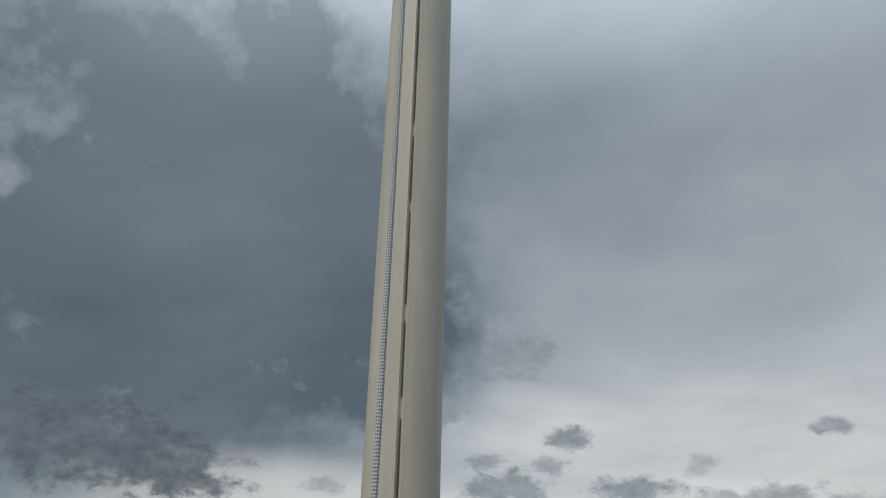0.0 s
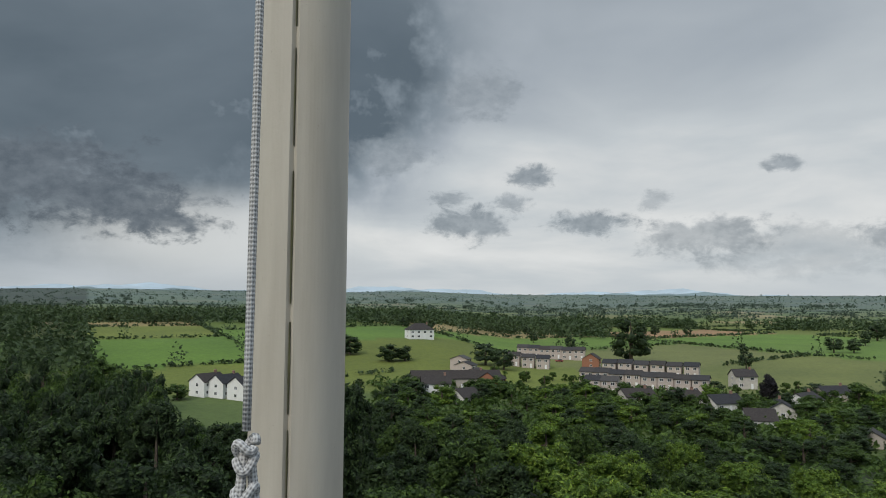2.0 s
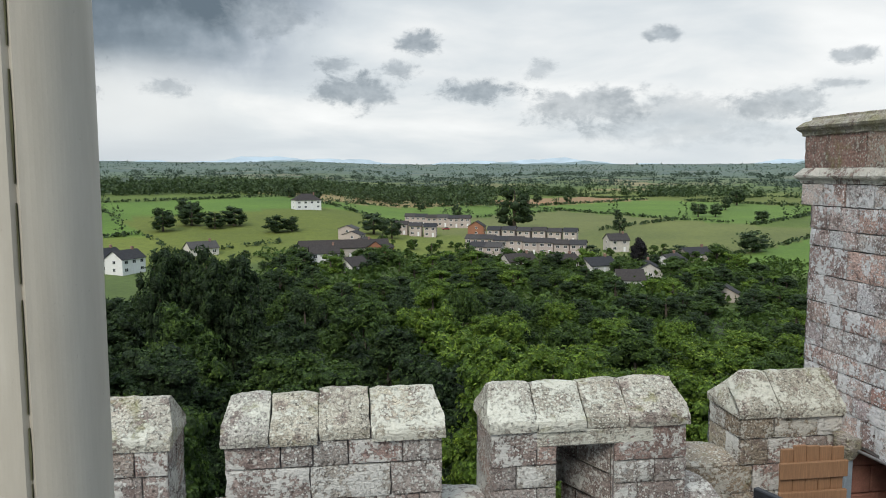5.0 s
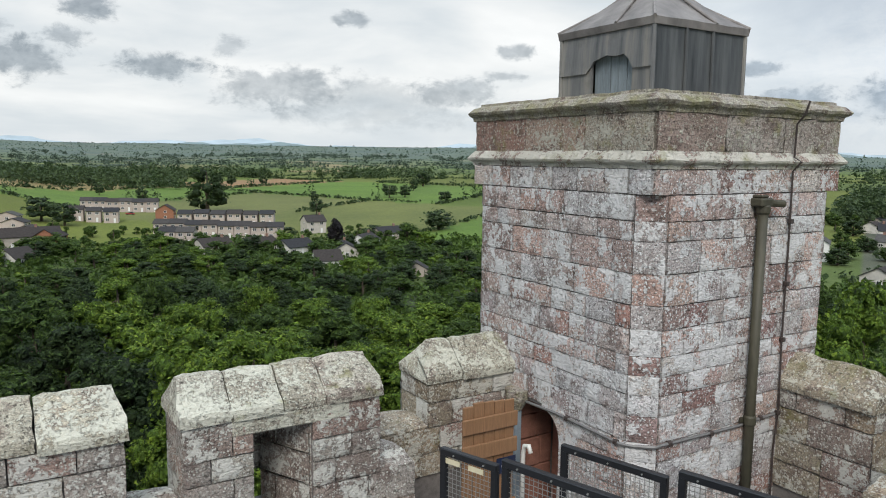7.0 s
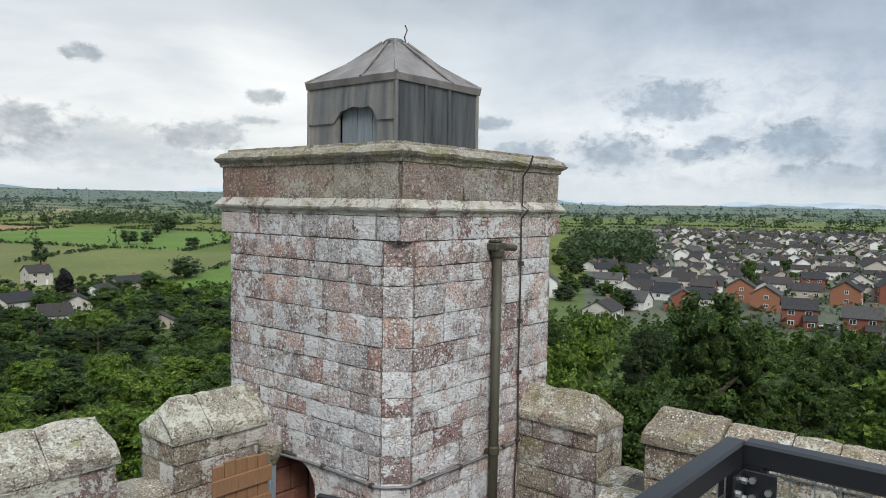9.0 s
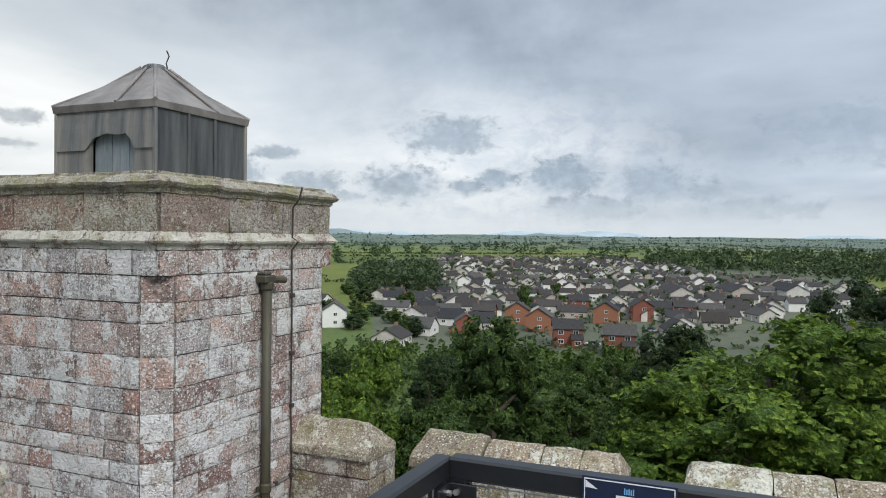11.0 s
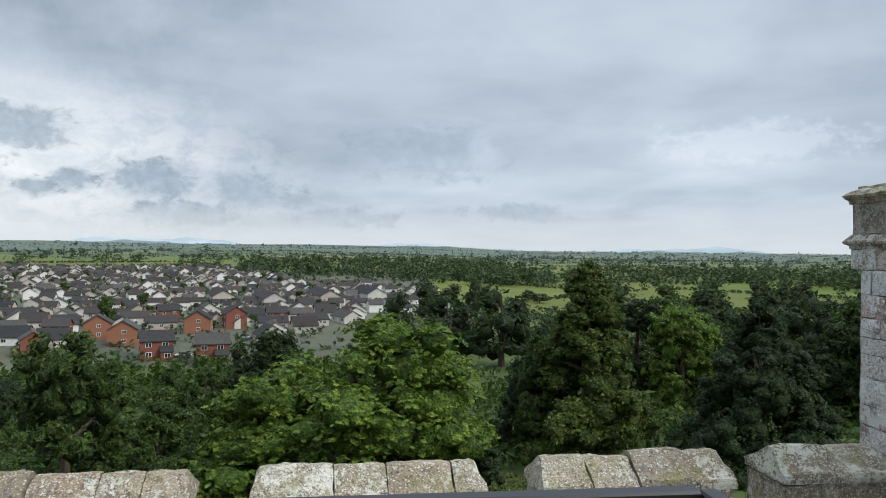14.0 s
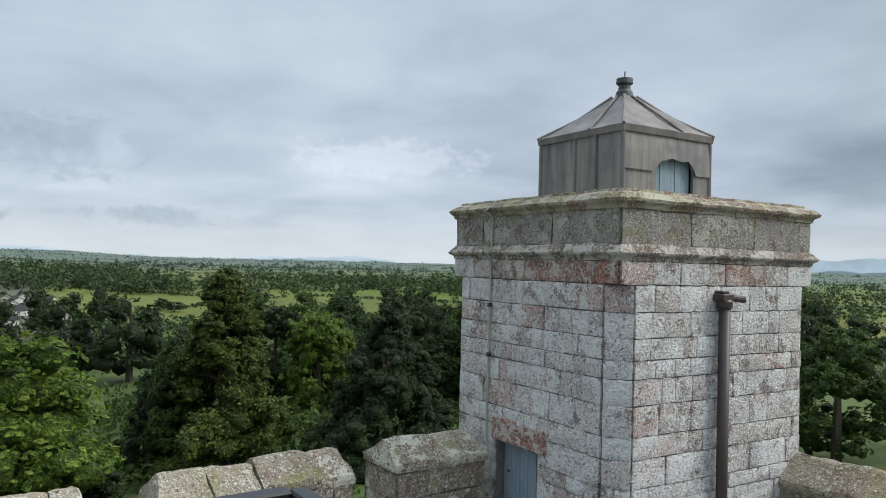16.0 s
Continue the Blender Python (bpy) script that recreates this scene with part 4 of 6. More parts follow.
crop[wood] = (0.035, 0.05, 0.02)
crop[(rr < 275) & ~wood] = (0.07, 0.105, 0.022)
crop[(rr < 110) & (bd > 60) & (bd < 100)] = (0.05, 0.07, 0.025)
crop[(rr > 195) & (rr < 650) & (bd > 61) & (bd < 96)] = (0.085, 0.095, 0.065)
M_GROUND, t = material("fields_and_grass")
at = t.add("ShaderNodeNewGeometry").outputs["Position"]
c = t.add("ShaderNodeAttribute")
c.attribute_name = "crop"
n1 = t.noise(at, 0.02, 5, 0.6)
n2 = t.noise(at, 0.5, 5, 0.65)
col = t.mix(1.0, c.outputs["Color"], t.ramp(n1, [(0.3, (0.8, 0.82, 0.8)), (0.7, (1.2, 1.15, 1.1))]), "MULTIPLY")
col = t.mix(1.0, col, t.ramp(n2, [(0.3, (0.8, 0.8, 0.8)), (0.7, (1.18, 1.18, 1.15))]), "MULTIPLY")
finish(t, col, 0.95, 0, n2, 0.5, 0.3)
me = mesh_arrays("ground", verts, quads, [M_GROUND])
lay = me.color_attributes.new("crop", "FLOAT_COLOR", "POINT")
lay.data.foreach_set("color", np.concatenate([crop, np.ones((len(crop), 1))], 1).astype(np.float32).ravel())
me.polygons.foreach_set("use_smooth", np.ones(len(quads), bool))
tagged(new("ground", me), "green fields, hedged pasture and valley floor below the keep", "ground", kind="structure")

# far blue hills, beyond the ground sheet; haze is put into colour and emission
def hills(name, r, heights, colour, glow, seed):
    bs = np.arange(-90, 200, 0.5)
    hh = np.interp(bs, [h[0] for h in heights], [h[1] for h in heights])
    rs_ = np.random.RandomState(seed)
    for k in (0.35, 0.9, 2.3, 5.1):
        hh = hh + 0.09 / (k ** 0.8) * np.sin(bs * k * 0.9 + rs_.uniform(0, 6.28))
    a = np.radians(bs)
    z = r * np.tan(np.radians(hh))
    v = np.concatenate([np.stack([r * np.sin(a), r * np.cos(a), np.full_like(a, -120)], 1), np.stack([r * np.sin(a), r * np.cos(a), z], 1), np.stack([(r + 250) * np.sin(a), (r + 250) * np.cos(a), z * 0.3 - 80], 1)])
    n_ = len(bs)
    f = [[k * n_ + q, k * n_ + q + 1, (k + 1) * n_ + q + 1, (k + 1) * n_ + q] for k in (0, 1) for q in range(n_ - 1)]
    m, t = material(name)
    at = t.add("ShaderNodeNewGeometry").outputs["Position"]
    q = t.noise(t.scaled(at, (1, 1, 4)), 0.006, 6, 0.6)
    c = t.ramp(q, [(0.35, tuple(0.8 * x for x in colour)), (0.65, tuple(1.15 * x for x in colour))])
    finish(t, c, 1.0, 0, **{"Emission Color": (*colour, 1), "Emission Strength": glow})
    tagged(new("backdrop", mesh_arrays(name, v, f, [m])), "distant hills along the horizon, tinted and glowing blue-grey for haze", "hills", kind="structure")


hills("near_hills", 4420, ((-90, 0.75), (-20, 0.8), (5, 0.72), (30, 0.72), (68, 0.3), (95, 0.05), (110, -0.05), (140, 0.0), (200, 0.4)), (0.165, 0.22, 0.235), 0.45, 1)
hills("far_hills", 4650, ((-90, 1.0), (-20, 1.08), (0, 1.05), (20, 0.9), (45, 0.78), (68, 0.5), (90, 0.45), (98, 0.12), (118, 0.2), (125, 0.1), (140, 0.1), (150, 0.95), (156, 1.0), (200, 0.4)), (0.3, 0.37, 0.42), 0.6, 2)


# ---- trees ----
def foliage(name, tones):
    m, t = material(name)
    own = t.add("ShaderNodeNewGeometry").outputs["Random Per Island"]
    at = t.add("ShaderNodeNewGeometry").outputs["Position"]
    c = t.ramp(own, [(k / (len(tones) - 1), c_) for k, c_ in enumerate(tones)])
    c = t.mix(1.0, c, t.ramp(t.noise(at, 0.35, 4, 0.6), [(0.3, (0.72, 0.75, 0.72)), (0.7, (1.3, 1.22, 1.05))]), "MULTIPLY")
    lump = t.add("ShaderNodeBump", {"Height": t.noise(at, 2.2, 5, 0.7), "Strength": 0.9, "Distance": 0.5}).outputs[0]
    c = t.mix(1.0, c, t.ramp(t.noise(at, 3.5, 4, 0.7), [(0.35, (0.6, 0.64, 0.64)), (0.6, (1.18, 1.18, 1.12))]), "MULTIPLY")
    spray = t.add("ShaderNodeTexVoronoi", {"Vector": at, "Scale": 4.2, "Randomness": 1.0}, feature="F1")
    shade_ = t.add("ShaderNodeSeparateColor", {0: spray.outputs["Color"]}).outputs[0]
    c = t.mix(1.0, c, t.ramp(shade_, [(0.0, (0.55, 0.58, 0.6)), (0.5, (0.98, 0.98, 0.98)), (1.0, (1.5, 1.45, 1.3))]), "MULTIPLY")
    lump = t.add("ShaderNodeBump", {"Height": spray.outputs["Distance"], "Strength": 0.8, "Distance": 0.25, "Normal": lump}).outputs[0]
    d = t.add("ShaderNodeBsdfPrincipled", {"Base Color": c, "Roughness": 0.6, "Specular IOR Level": 0.3, "Normal": lump})
    s = t.add("ShaderNodeBsdfTranslucent", {"Color": c})
    mix = t.add("ShaderNodeMixShader", {0: 0.25, 1: d.outputs[0], 2: s.outputs[0]})
    t.add("ShaderNodeOutputMaterial", {"Surface": mix.outputs[0]})
    return m


F_DARK = foliage("dark_green_leaves", [(0.026, 0.050, 0.020), (0.042, 0.077, 0.026), (0.062, 0.105, 0.036)])
F_MID = foliage("mid_green_leaves", [(0.044, 0.084, 0.02), (0.07, 0.126, 0.028), (0.1, 0.165, 0.037)])
F_LIGHT = foliage("light_oak_leaves", [(0.085, 0.155, 0.022), (0.14, 0.235, 0.034), (0.2, 0.285, 0.046)])
F_CONIFER = foliage("olive_green_leaves", [(0.065, 0.104, 0.022), (0.111, 0.156, 0.031), (0.156, 0.195, 0.042)])
F_PURPLE = foliage("purple_leaves", [(0.018, 0.018, 0.025), (0.03, 0.026, 0.036)])
# far leaves carry distance haze in their colour, F_FAR slightly, F_HAZE strongly
F_FAR = foliage("distant_leaves", [(0.045, 0.078, 0.036), (0.066, 0.106, 0.05), (0.092, 0.138, 0.062)])
F_HAZE = foliage("haze_tinted_leaves", [(0.065, 0.098, 0.085), (0.082, 0.12, 0.1), (0.1, 0.14, 0.12)])
F_DRY = foliage("rough_grass_and_ragwort", [(0.12, 0.15, 0.04), (0.16, 0.17, 0.06), (0.1, 0.14, 0.035), (0.45, 0.36, 0.04)])
# tones of the inner leaf masses, darkened to stand in for shade within crowns
INNER_SHADE = {}
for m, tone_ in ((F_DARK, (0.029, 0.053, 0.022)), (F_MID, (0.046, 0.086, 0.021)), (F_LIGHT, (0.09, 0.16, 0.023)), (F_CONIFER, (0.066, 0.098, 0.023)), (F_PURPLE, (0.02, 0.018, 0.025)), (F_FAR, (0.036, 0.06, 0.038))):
    INNER_SHADE[m.name] = foliage("inner_shade_" + m.name, [tone_, tuple(1.12 * x for x in tone_)])
M_BARK = simple("grey_brown_bark", (0.1, 0.08, 0.06), 0.95, 0, 4, 0.4, (4, 4, 0.6), 0.8, 0.05)


def leaf_quads(rng, centre, normal, size):
    """Folded kites at the centres, lying roughly across the normals."""
    n = len(centre)
    nn = normal + rng.normal(0, 0.55, (n, 3))
    nn /= np.linalg.norm(nn, axis=1, keepdims=True) + 1e-9
    u = np.cross(nn, rng.normal(0, 1, (n, 3)))
    u /= np.linalg.norm(u, axis=1, keepdims=True) + 1e-9
    v = np.cross(nn, u)
    s = (size * rng.uniform(0.55, 1.45, n))[:, None]
    pts = np.stack([centre - u * s * 0.62, centre - v * s * 0.42 + nn * s * 0.12, centre + u * s * 0.62, centre + v * s * 0.42 + nn * s * 0.12], 1)
    return pts.reshape(-1, 3), np.arange(4 * n).reshape(-1, 4)


def crown_points(rng, shape, R, z0, z1, lobes, n):
    """Points and outward directions on the lobes of a crown."""
    h = z1 - z0
    cs, rad = [], []
    for _ in range(lobes):
        while True:
            d = rng.normal(0, 1, 3)
            d /= np.linalg.norm(d)
            if d[2] > -0.85:
                break
        if shape == "cone":
            u = rng.uniform(0.0, 0.97) ** 1.15
            q = R * (1 - u) ** 0.75 * rng.uniform(0.55, 0.85)
            a = rng.uniform(0, 6.28)
            cs.append((q * np.cos(a), q * np.sin(a), z0 + h * u))
            rad.append(R * (0.16 + 0.24 * (1 - u)) * rng.uniform(0.8, 1.2))
        else:
            k = rng.uniform(0.5, 0.68)
            cs.append((d[0] * R * k, d[1] * R * k, z0 + h * (0.42 + 0.44 * d[2] * k / 0.72)))
            rad.append(R * rng.uniform(0.26, 0.38))
    cs, rad = np.array(cs), np.array(rad)
    if lobes > 30:
        # each bough carries a few smaller clumps on its outer side
        few = 5 if n > 5000 else 3
        cen = np.array([0, 0, z0 + 0.3 * h])
        o = np.repeat(cs - cen, few, 0)
        o /= np.linalg.norm(o, axis=1, keepdims=True) + 1e-9
        q = rng.normal(0, 1, (len(cs) * few, 3)) + 0.9 * o + np.array([0, 0, 0.3])
        q /= np.linalg.norm(q, axis=1, keepdims=True)
        sub_c = np.repeat(cs, few, 0) + q * (np.repeat(rad, few) * rng.uniform(0.7, 1.0, len(q)))[:, None]
        sub_r = np.repeat(rad, few) * rng.uniform(0.3, 0.52, len(q))
        cs, rad = np.concatenate([cs, sub_c]), np.concatenate([rad * 0.82, sub_r])
        lobes = len(cs)
    w_ = rad ** 2
    pick = rng.choice(lobes, n, p=w_ / w_.sum())
    d = rng.normal(0, 1, (n, 3))
    d[:, 2] = np.where(d[:, 2] < -0.3, -d[:, 2], d[:, 2])
    d /= np.linalg.norm(d, axis=1, keepdims=True)
    p = cs[pick] + d * (rad[pick] * (1.06 - 0.3 * rng.rand(n) ** 2.5))[:, None] * np.array([1, 1, 0.92])
    out = p - np.array([0, 0, z0 + 0.35 * h])
    out /= np.linalg.norm(out, axis=1, keepdims=True)
    nrm = d + 0.3 * out + np.array([0, 0, 0.25])
    return p, nrm / np.linalg.norm(nrm, axis=1, keepdims=True), cs, rad


bm = bmesh.new()
bmesh.ops.create_icosphere(bm, subdivisions=1, radius=1.0)
ICO_V = np.array([v.co[:] for v in bm.verts])
ICO_F = np.array([[v.index for v in f.verts] for f in bm.faces])
bm.free()
bm = bmesh.new()
bmesh.ops.create_icosphere(bm, subdivisions=2, radius=1.0)
ICO2_V = np.array([v.co[:] for v in bm.verts])
ICO2_F = np.array([[v.index for v in f.verts] for f in bm.faces])
bm.free()


def tree(name, label, shape, height, R, lobes, n, leaf, mat, seed, bare=0.22):
    rng = np.random.RandomState(seed)
    th = empty(name)
    p, nrm, cs, rad = crown_points(rng, shape, R, height * bare, height, lobes, n)
    v, f = leaf_quads(rng, p, nrm, leaf if n > 5000 else leaf * 1.25)
    # lumpy leaf masses inside, so that the crown is dense, in the darkened tone
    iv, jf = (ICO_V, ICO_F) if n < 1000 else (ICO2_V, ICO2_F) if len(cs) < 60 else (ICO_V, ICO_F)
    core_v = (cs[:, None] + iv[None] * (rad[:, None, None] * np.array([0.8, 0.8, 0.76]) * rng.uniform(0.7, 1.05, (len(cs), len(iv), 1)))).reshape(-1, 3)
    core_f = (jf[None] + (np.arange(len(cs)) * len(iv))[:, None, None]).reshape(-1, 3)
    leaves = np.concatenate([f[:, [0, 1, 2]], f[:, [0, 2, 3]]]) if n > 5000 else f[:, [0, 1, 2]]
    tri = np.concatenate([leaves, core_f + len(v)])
    me = mesh_arrays("crown", np.concatenate([v, core_v]), tri, [mat, INNER_SHADE[mat.name]], 3)
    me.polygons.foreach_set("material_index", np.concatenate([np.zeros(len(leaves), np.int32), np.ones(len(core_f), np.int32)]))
    ob = new("crown", me)
    ob.parent = th
    bm = bmesh.new()
    r0 = 0.028 * height + 0.05
    tube(bm, [(0, 0, -1.5), (0.05, 0.02, height * 0.2), (-0.1, 0.08, height * 0.5), (0.05, 0.0, height * 0.82)], [r0 * 1.25, r0, r0 * 0.6, r0 * 0.15], 8 if n > 5000 else 5)
    for c in cs[:: max(1, len(cs) // 9)][:9 if n > 5000 else 3]:
        s = height * (0.2 + 0.35 * rng.rand())
        tube(bm, [(0, 0, s), (c[0] * 0.45, c[1] * 0.45, s * 0.55 + c[2] * 0.45), tuple(c)], [r0 * 0.5, r0 * 0.3, r0 * 0.08], 6 if n > 5000 else 4)
    part("trunk", bm, M_BARK, th)
    return tagged(th, label, "tree")


PROTOS = {
    "dark": [tree("sycamore_tree", "tall dark green broadleaf tree in the valley wood", "round", 16, 6.2, 34, 12500, 0.26, F_DARK, s, bare=0.0) for s in (1, 2)],
    "mid": [tree("broadleaf_tree", "full-crowned mid-green broadleaf tree in the valley", "round", 16, 6.0, 34, 12500, 0.26, F_MID, s, bare=0.0) for s in (3, 4)],
    "light": [tree("oak_tree", "bright yellow-green oak tree with a dense lumpy crown", "round", 15, 6.0, 36, 13500, 0.25, F_LIGHT, s, bare=0.0) for s in (5, 6)],
    "conifer": [tree("lime_tree", "tall conical olive-green tree in the castle grounds", "cone", 20, 6.4, 70, 18000, 0.26, F_CONIFER, 7, bare=0.0)],
    "pyramid": [tree("holly_tree", "dense dark pyramidal evergreen tree on the lawn", "cone", 17, 8.2, 70, 18000, 0.28, F_DARK, 8, bare=0.0)],
    "dark_lod": [tree("sycamore_tree", "dark green broadleaf tree standing farther off in the valley", "round", 16, 6.2, 31, 3000, 0.48, F_DARK, s, bare=0.0) for s in (31, 32)],
    "mid_lod": [tree("broadleaf_tree", "mid-green broadleaf tree standing farther off in the valley", "round", 16, 6.0, 31, 3000, 0.48, F_MID, s, bare=0.0) for s in (33, 34)],
    "light_lod": [tree("oak_tree", "yellow-green oak tree standing farther off in the valley", "round", 15, 6.0, 31, 3000, 0.46, F_LIGHT, 35, bare=0.0)],
    "dark_low": [tree("beech_tree", "dark green tree in the belt beyond the wood", "round", 16, 6.2, 24, 800, 0.8, F_DARK, s, bare=0.0) for s in (41, 42)],
    "mid_low": [tree("ash_tree", "mid-green tree in the belt beyond the wood", "round", 16, 6.0, 24, 800, 0.8, F_MID, s, bare=0.0) for s in (43, 44)],
    "light_low": [tree("willow_tree", "light green tree in the belt beyond the wood", "round", 15, 6.0, 24, 800, 0.78, F_LIGHT, 45, bare=0.0)],
    "far": [tree("field_tree", "rounded dark tree standing among the fields", "round", 12, 5.2, 16, 480, 1.05, F_FAR, s, bare=0.1) for s in (9, 10, 11)],
    "garden": [tree("garden_shrub", "small rounded green garden tree among the houses", "round", 5, 2.2, 9, 260, 0.66, F_MID, s, bare=0.05) for s in (12, 13)],
    "purple": [tree("copper_beech_tree", "small dark purple-leaved tree beside the houses", "round", 9, 3.6, 24, 1500, 0.6, F_PURPLE, 14, bare=0.08)],
}
BASE_H = {"dark_low": 16, "mid_low": 16, "light_low": 15, "dark_lod": 16, "mid_lod": 16, "light_lod": 15, "dark": 16, "mid": 16, "light": 15, "conifer": 20, "pyramid": 17, "far": 12, "garden": 5, "purple": 9}
USED = set()
rt = random.Random(77)


def plant(kind, b, r, height, spread=None, group="trees of the valley"):
    """Stands a tree of that kind at a bearing (degrees from +y towards +x) and distance."""
    x, y = r * math.sin(radians(b)), r * math.cos(radians(b))
    if r > 66 and kind in ("dark", "mid", "light"):
        kind += "_lod" if r < 150 else "_low"
    k = rt.randrange(len(PROTOS[kind]))
    src = PROTOS[kind][k]
    s = height / BASE_H[kind]
    q = s if spread is None else min(spread, s * 1.9)
    m = pose(x, y, float(ground_z(x, y)) - 0.2, 0, 0, rt.uniform(0, 360))
    if (kind, k) not in USED:
        USED.add((kind, k))
        ob = src
        ob.matrix_basis = m
    else:
        ob = copy_thing(src, m)
    ob.scale = (q, q, s)
    tagged(ob, group=group)
    return ob


def top_at(kind, b, r, elevation, spread, group="trees of the valley"):
    z = float(ground_z(r * math.sin(radians(b)), r * math.cos(radians(b))))
    h = r * math.tan(radians(elevation)) - z + 0.2
    plant(kind, b, r, max(h, 3.0) * 1.08, spread, group)


# single trees that stand out
for kind, b, r, e, q in (("light", 90.3, 62, -5.0, 2.3), ("mid", 70.5, 74, -6.0, 1.05), ("light", 61.5, 56, -9.0, 1.0), ("light", 55.5, 47, -11.5, 0.9), ("mid", 66, 52, -12.2, 0.8),
                         ("dark", 84.2, 108, -6.0, 1.1), ("mid", 76.6, 92, -10.6, 0.85), ("mid", 79, 60, -14.0, 0.7), ("dark", 101.8, 178, -2.6, 1.55), ("dark", 97.6, 185, -3.2, 1.4), ("dark", 93.8, 205, -3.0, 0.9)):
    top_at(kind, b, r, e, q)
for kind, b, r, e, q in (("conifer", 108.4, 88, -2.2, 1.3), ("dark", 103.4, 92, -8.0, 0.75), ("mid", 105.2, 90, -6.4, 0.8), ("pyramid", 120.5, 94, -4.2, 1.15), ("light", 115.2, 128, -3.6, 1.2), ("dark", 112.0, 135, -3.4, 1.25),
                         ("dark", 123.5, 150, -2.4, 1.4), ("mid", 127.0, 140, -2.6, 1.3), ("dark", 131, 135, -3.0, 1.3), ("mid", 152.6, 112, -3.7, 1.4), ("dark", 158.5, 130, -3.2, 1.5), ("mid", 146, 150, -3.0, 1.3), ("dark", 98.5, 62, -13.5, 0.8)):
    top_at(kind, b, r, e, q)
for kind, b, r, e, q in (("dark", 13.7, 398, -0.85, 1.9), ("far", 27.2, 500, -2.0, 1.15), ("far", 28.4, 505, -2.1, 1.1), ("far", 31.5, 470, -2.5, 1.0), ("purple", 23.1, 282, -4.7, 1.0), ("far", 29.8, 640, -0.9, 1.8), ("far", 19.5, 300, -5.4, 1.0), ("far", 26, 300, -5.2, 1.1),
                         ("mid", 28.6, 290, -4.9, 0.9), ("light", 30.0, 270, -5.6, 0.8), ("far", 2.8, 360, -3.0, 1.6), ("far", 4.2, 350, -3.4, 1.2), ("dark", -12.6, 360, -2.4, 1.2), ("dark", -10.6, 375, -2.1, 1.3), ("dark", -9.0, 365, -2.7, 1.3), ("dark", -7.6, 372, -2.3, 1.3), ("dark", -4.6, 350, -3.0, 1.4), ("dark", -3.4, 352, -3.2, 1.2), ("far", 31, 330, -4.0, 1.6)):
    top_at(kind, b, r, e, q, "field trees")

# the wood in the valley below the north parapet; its canopy keeps below the village
LIM_B = [-62, -30, -21, -19, -14, -13, -7, -5, 0, 6, 12, 20, 24, 33, 45, 56, 62]
LIM_E = [-3.4, -3.4, -4.6, -8.4, -8.4, -6.0, -6.4, -8.4, -8.6, -8.2, -8.6, -9.4, -10.3, -10.4, -9.6, -9.5, -9.5]
for ring_r, step, drop, span in ((38, 12.5, 5.2, 2.0), (54, 9.5, 3.4, 1.6), (74, 7.2, 2.0, 1.4), (98, 5.6, 0.8, 1.0), (124, 4.0, 0.1, 0.7), (146, 3.2, -0.1, 0.6), (168, 2.8, -0.2, 0.5), (190, 2.7, -0.1, 0.6)):
    b = -62.0 + rt.uniform(0, step)
    while b < 58:
        lim = float(np.interp(b, LIM_B, LIM_E))
        kind = rt.choice(("light", "light", "light", "mid") if 16 < b < 58 and ring_r < 130 else ("mid", "light", "dark") if 6 < b <= 16 else ("dark", "dark", "mid") if b < 30 else ("mid", "dark", "light"))
        if ring_r < 45 and -8 < b < 8:
            kind = "dark"
        r = ring_r * rt.uniform(0.93, 1.08)
        e = lim - drop - rt.uniform(0, span)
        z = float(ground_z(r * math.sin(radians(b)), r * math.cos(radians(b))))
        h = min(20, max(6.0, r * math.tan(radians(e)) - z))
        plant(kind, b, r, h * 1.03, rt.uniform(0.85, 1.15) * (0.8 if ring_r < 45 else 1.0 if ring_r < 110 else 0.75), "trees of the valley")
        b += step * rt.uniform(0.8, 1.2)
# trees about the village and on the slope to the west
for _ in range(110):
    b, r = rt.uniform(-5, 37), rt.uniform(190, 285)
    plant(rt.choice(("dark", "mid", "mid", "dark", "light")), b, r, rt.uniform(5, 7.5) if b < 30 else rt.uniform(4, 6), rt.uniform(0.65, 0.95), "village trees")
for _ in range(80):
    b, r = rt.uniform(-50, -1), 205 + 85 * rt.random()
    if -20 < b < -13:
        continue
    lim = float(np.interp(b, [-50, -27, -22, -8, -1], [-3.3, -3.3, -4.6, -5.8, -6.6]))
    top_at(rt.choice(("dark", "dark", "mid")), b, r, lim - 1.2 * rt.random(), rt.uniform(0.7, 1.0), "trees of the valley")
for b, e in ((-13.2, -5.3), (-11.4, -5.6), (-9.6, -5.2), (-7.8, -5.9), (-24, -6.5), (-28, -6.0)):
    top_at("dark", b, 98, e, 0.85)
# trees in the grounds and along the slope east of the keep
for _ in range(34):
    b, r = rt.uniform(58, 100), rt.uniform(112, 190)
    if 96 < b and r > 140:
        continue
    top_at(rt.choice(("mid", "dark", "mid")), b, r, -9.6 + 1.0 * rt.random(), 0.5 + 0.2 * rt.random())
for _ in range(16):
    b, r = rt.uniform(104, 136), rt.uniform(125, 200)
    top_at(rt.choice(("dark", "mid", "dark")), b, r, -3.6 - 2.0 * rt.random(), 0.9 + 0.3 * rt.random())
for _ in range(44):
    b, r = rt.uniform(96, 170), rt.uniform(215, 420)
    if 104 < b < 116 and rt.random() < 0.5:
        continue
    top_at(rt.choice(("dark", "mid", "dark", "far")), b, r, -1.7 - 1.4 * rt.random(), 1.1 + 0.5 * rt.random())

# ---- distant hedgerows and woods, as masses of leaves ----
rg = np.random.RandomState(21)


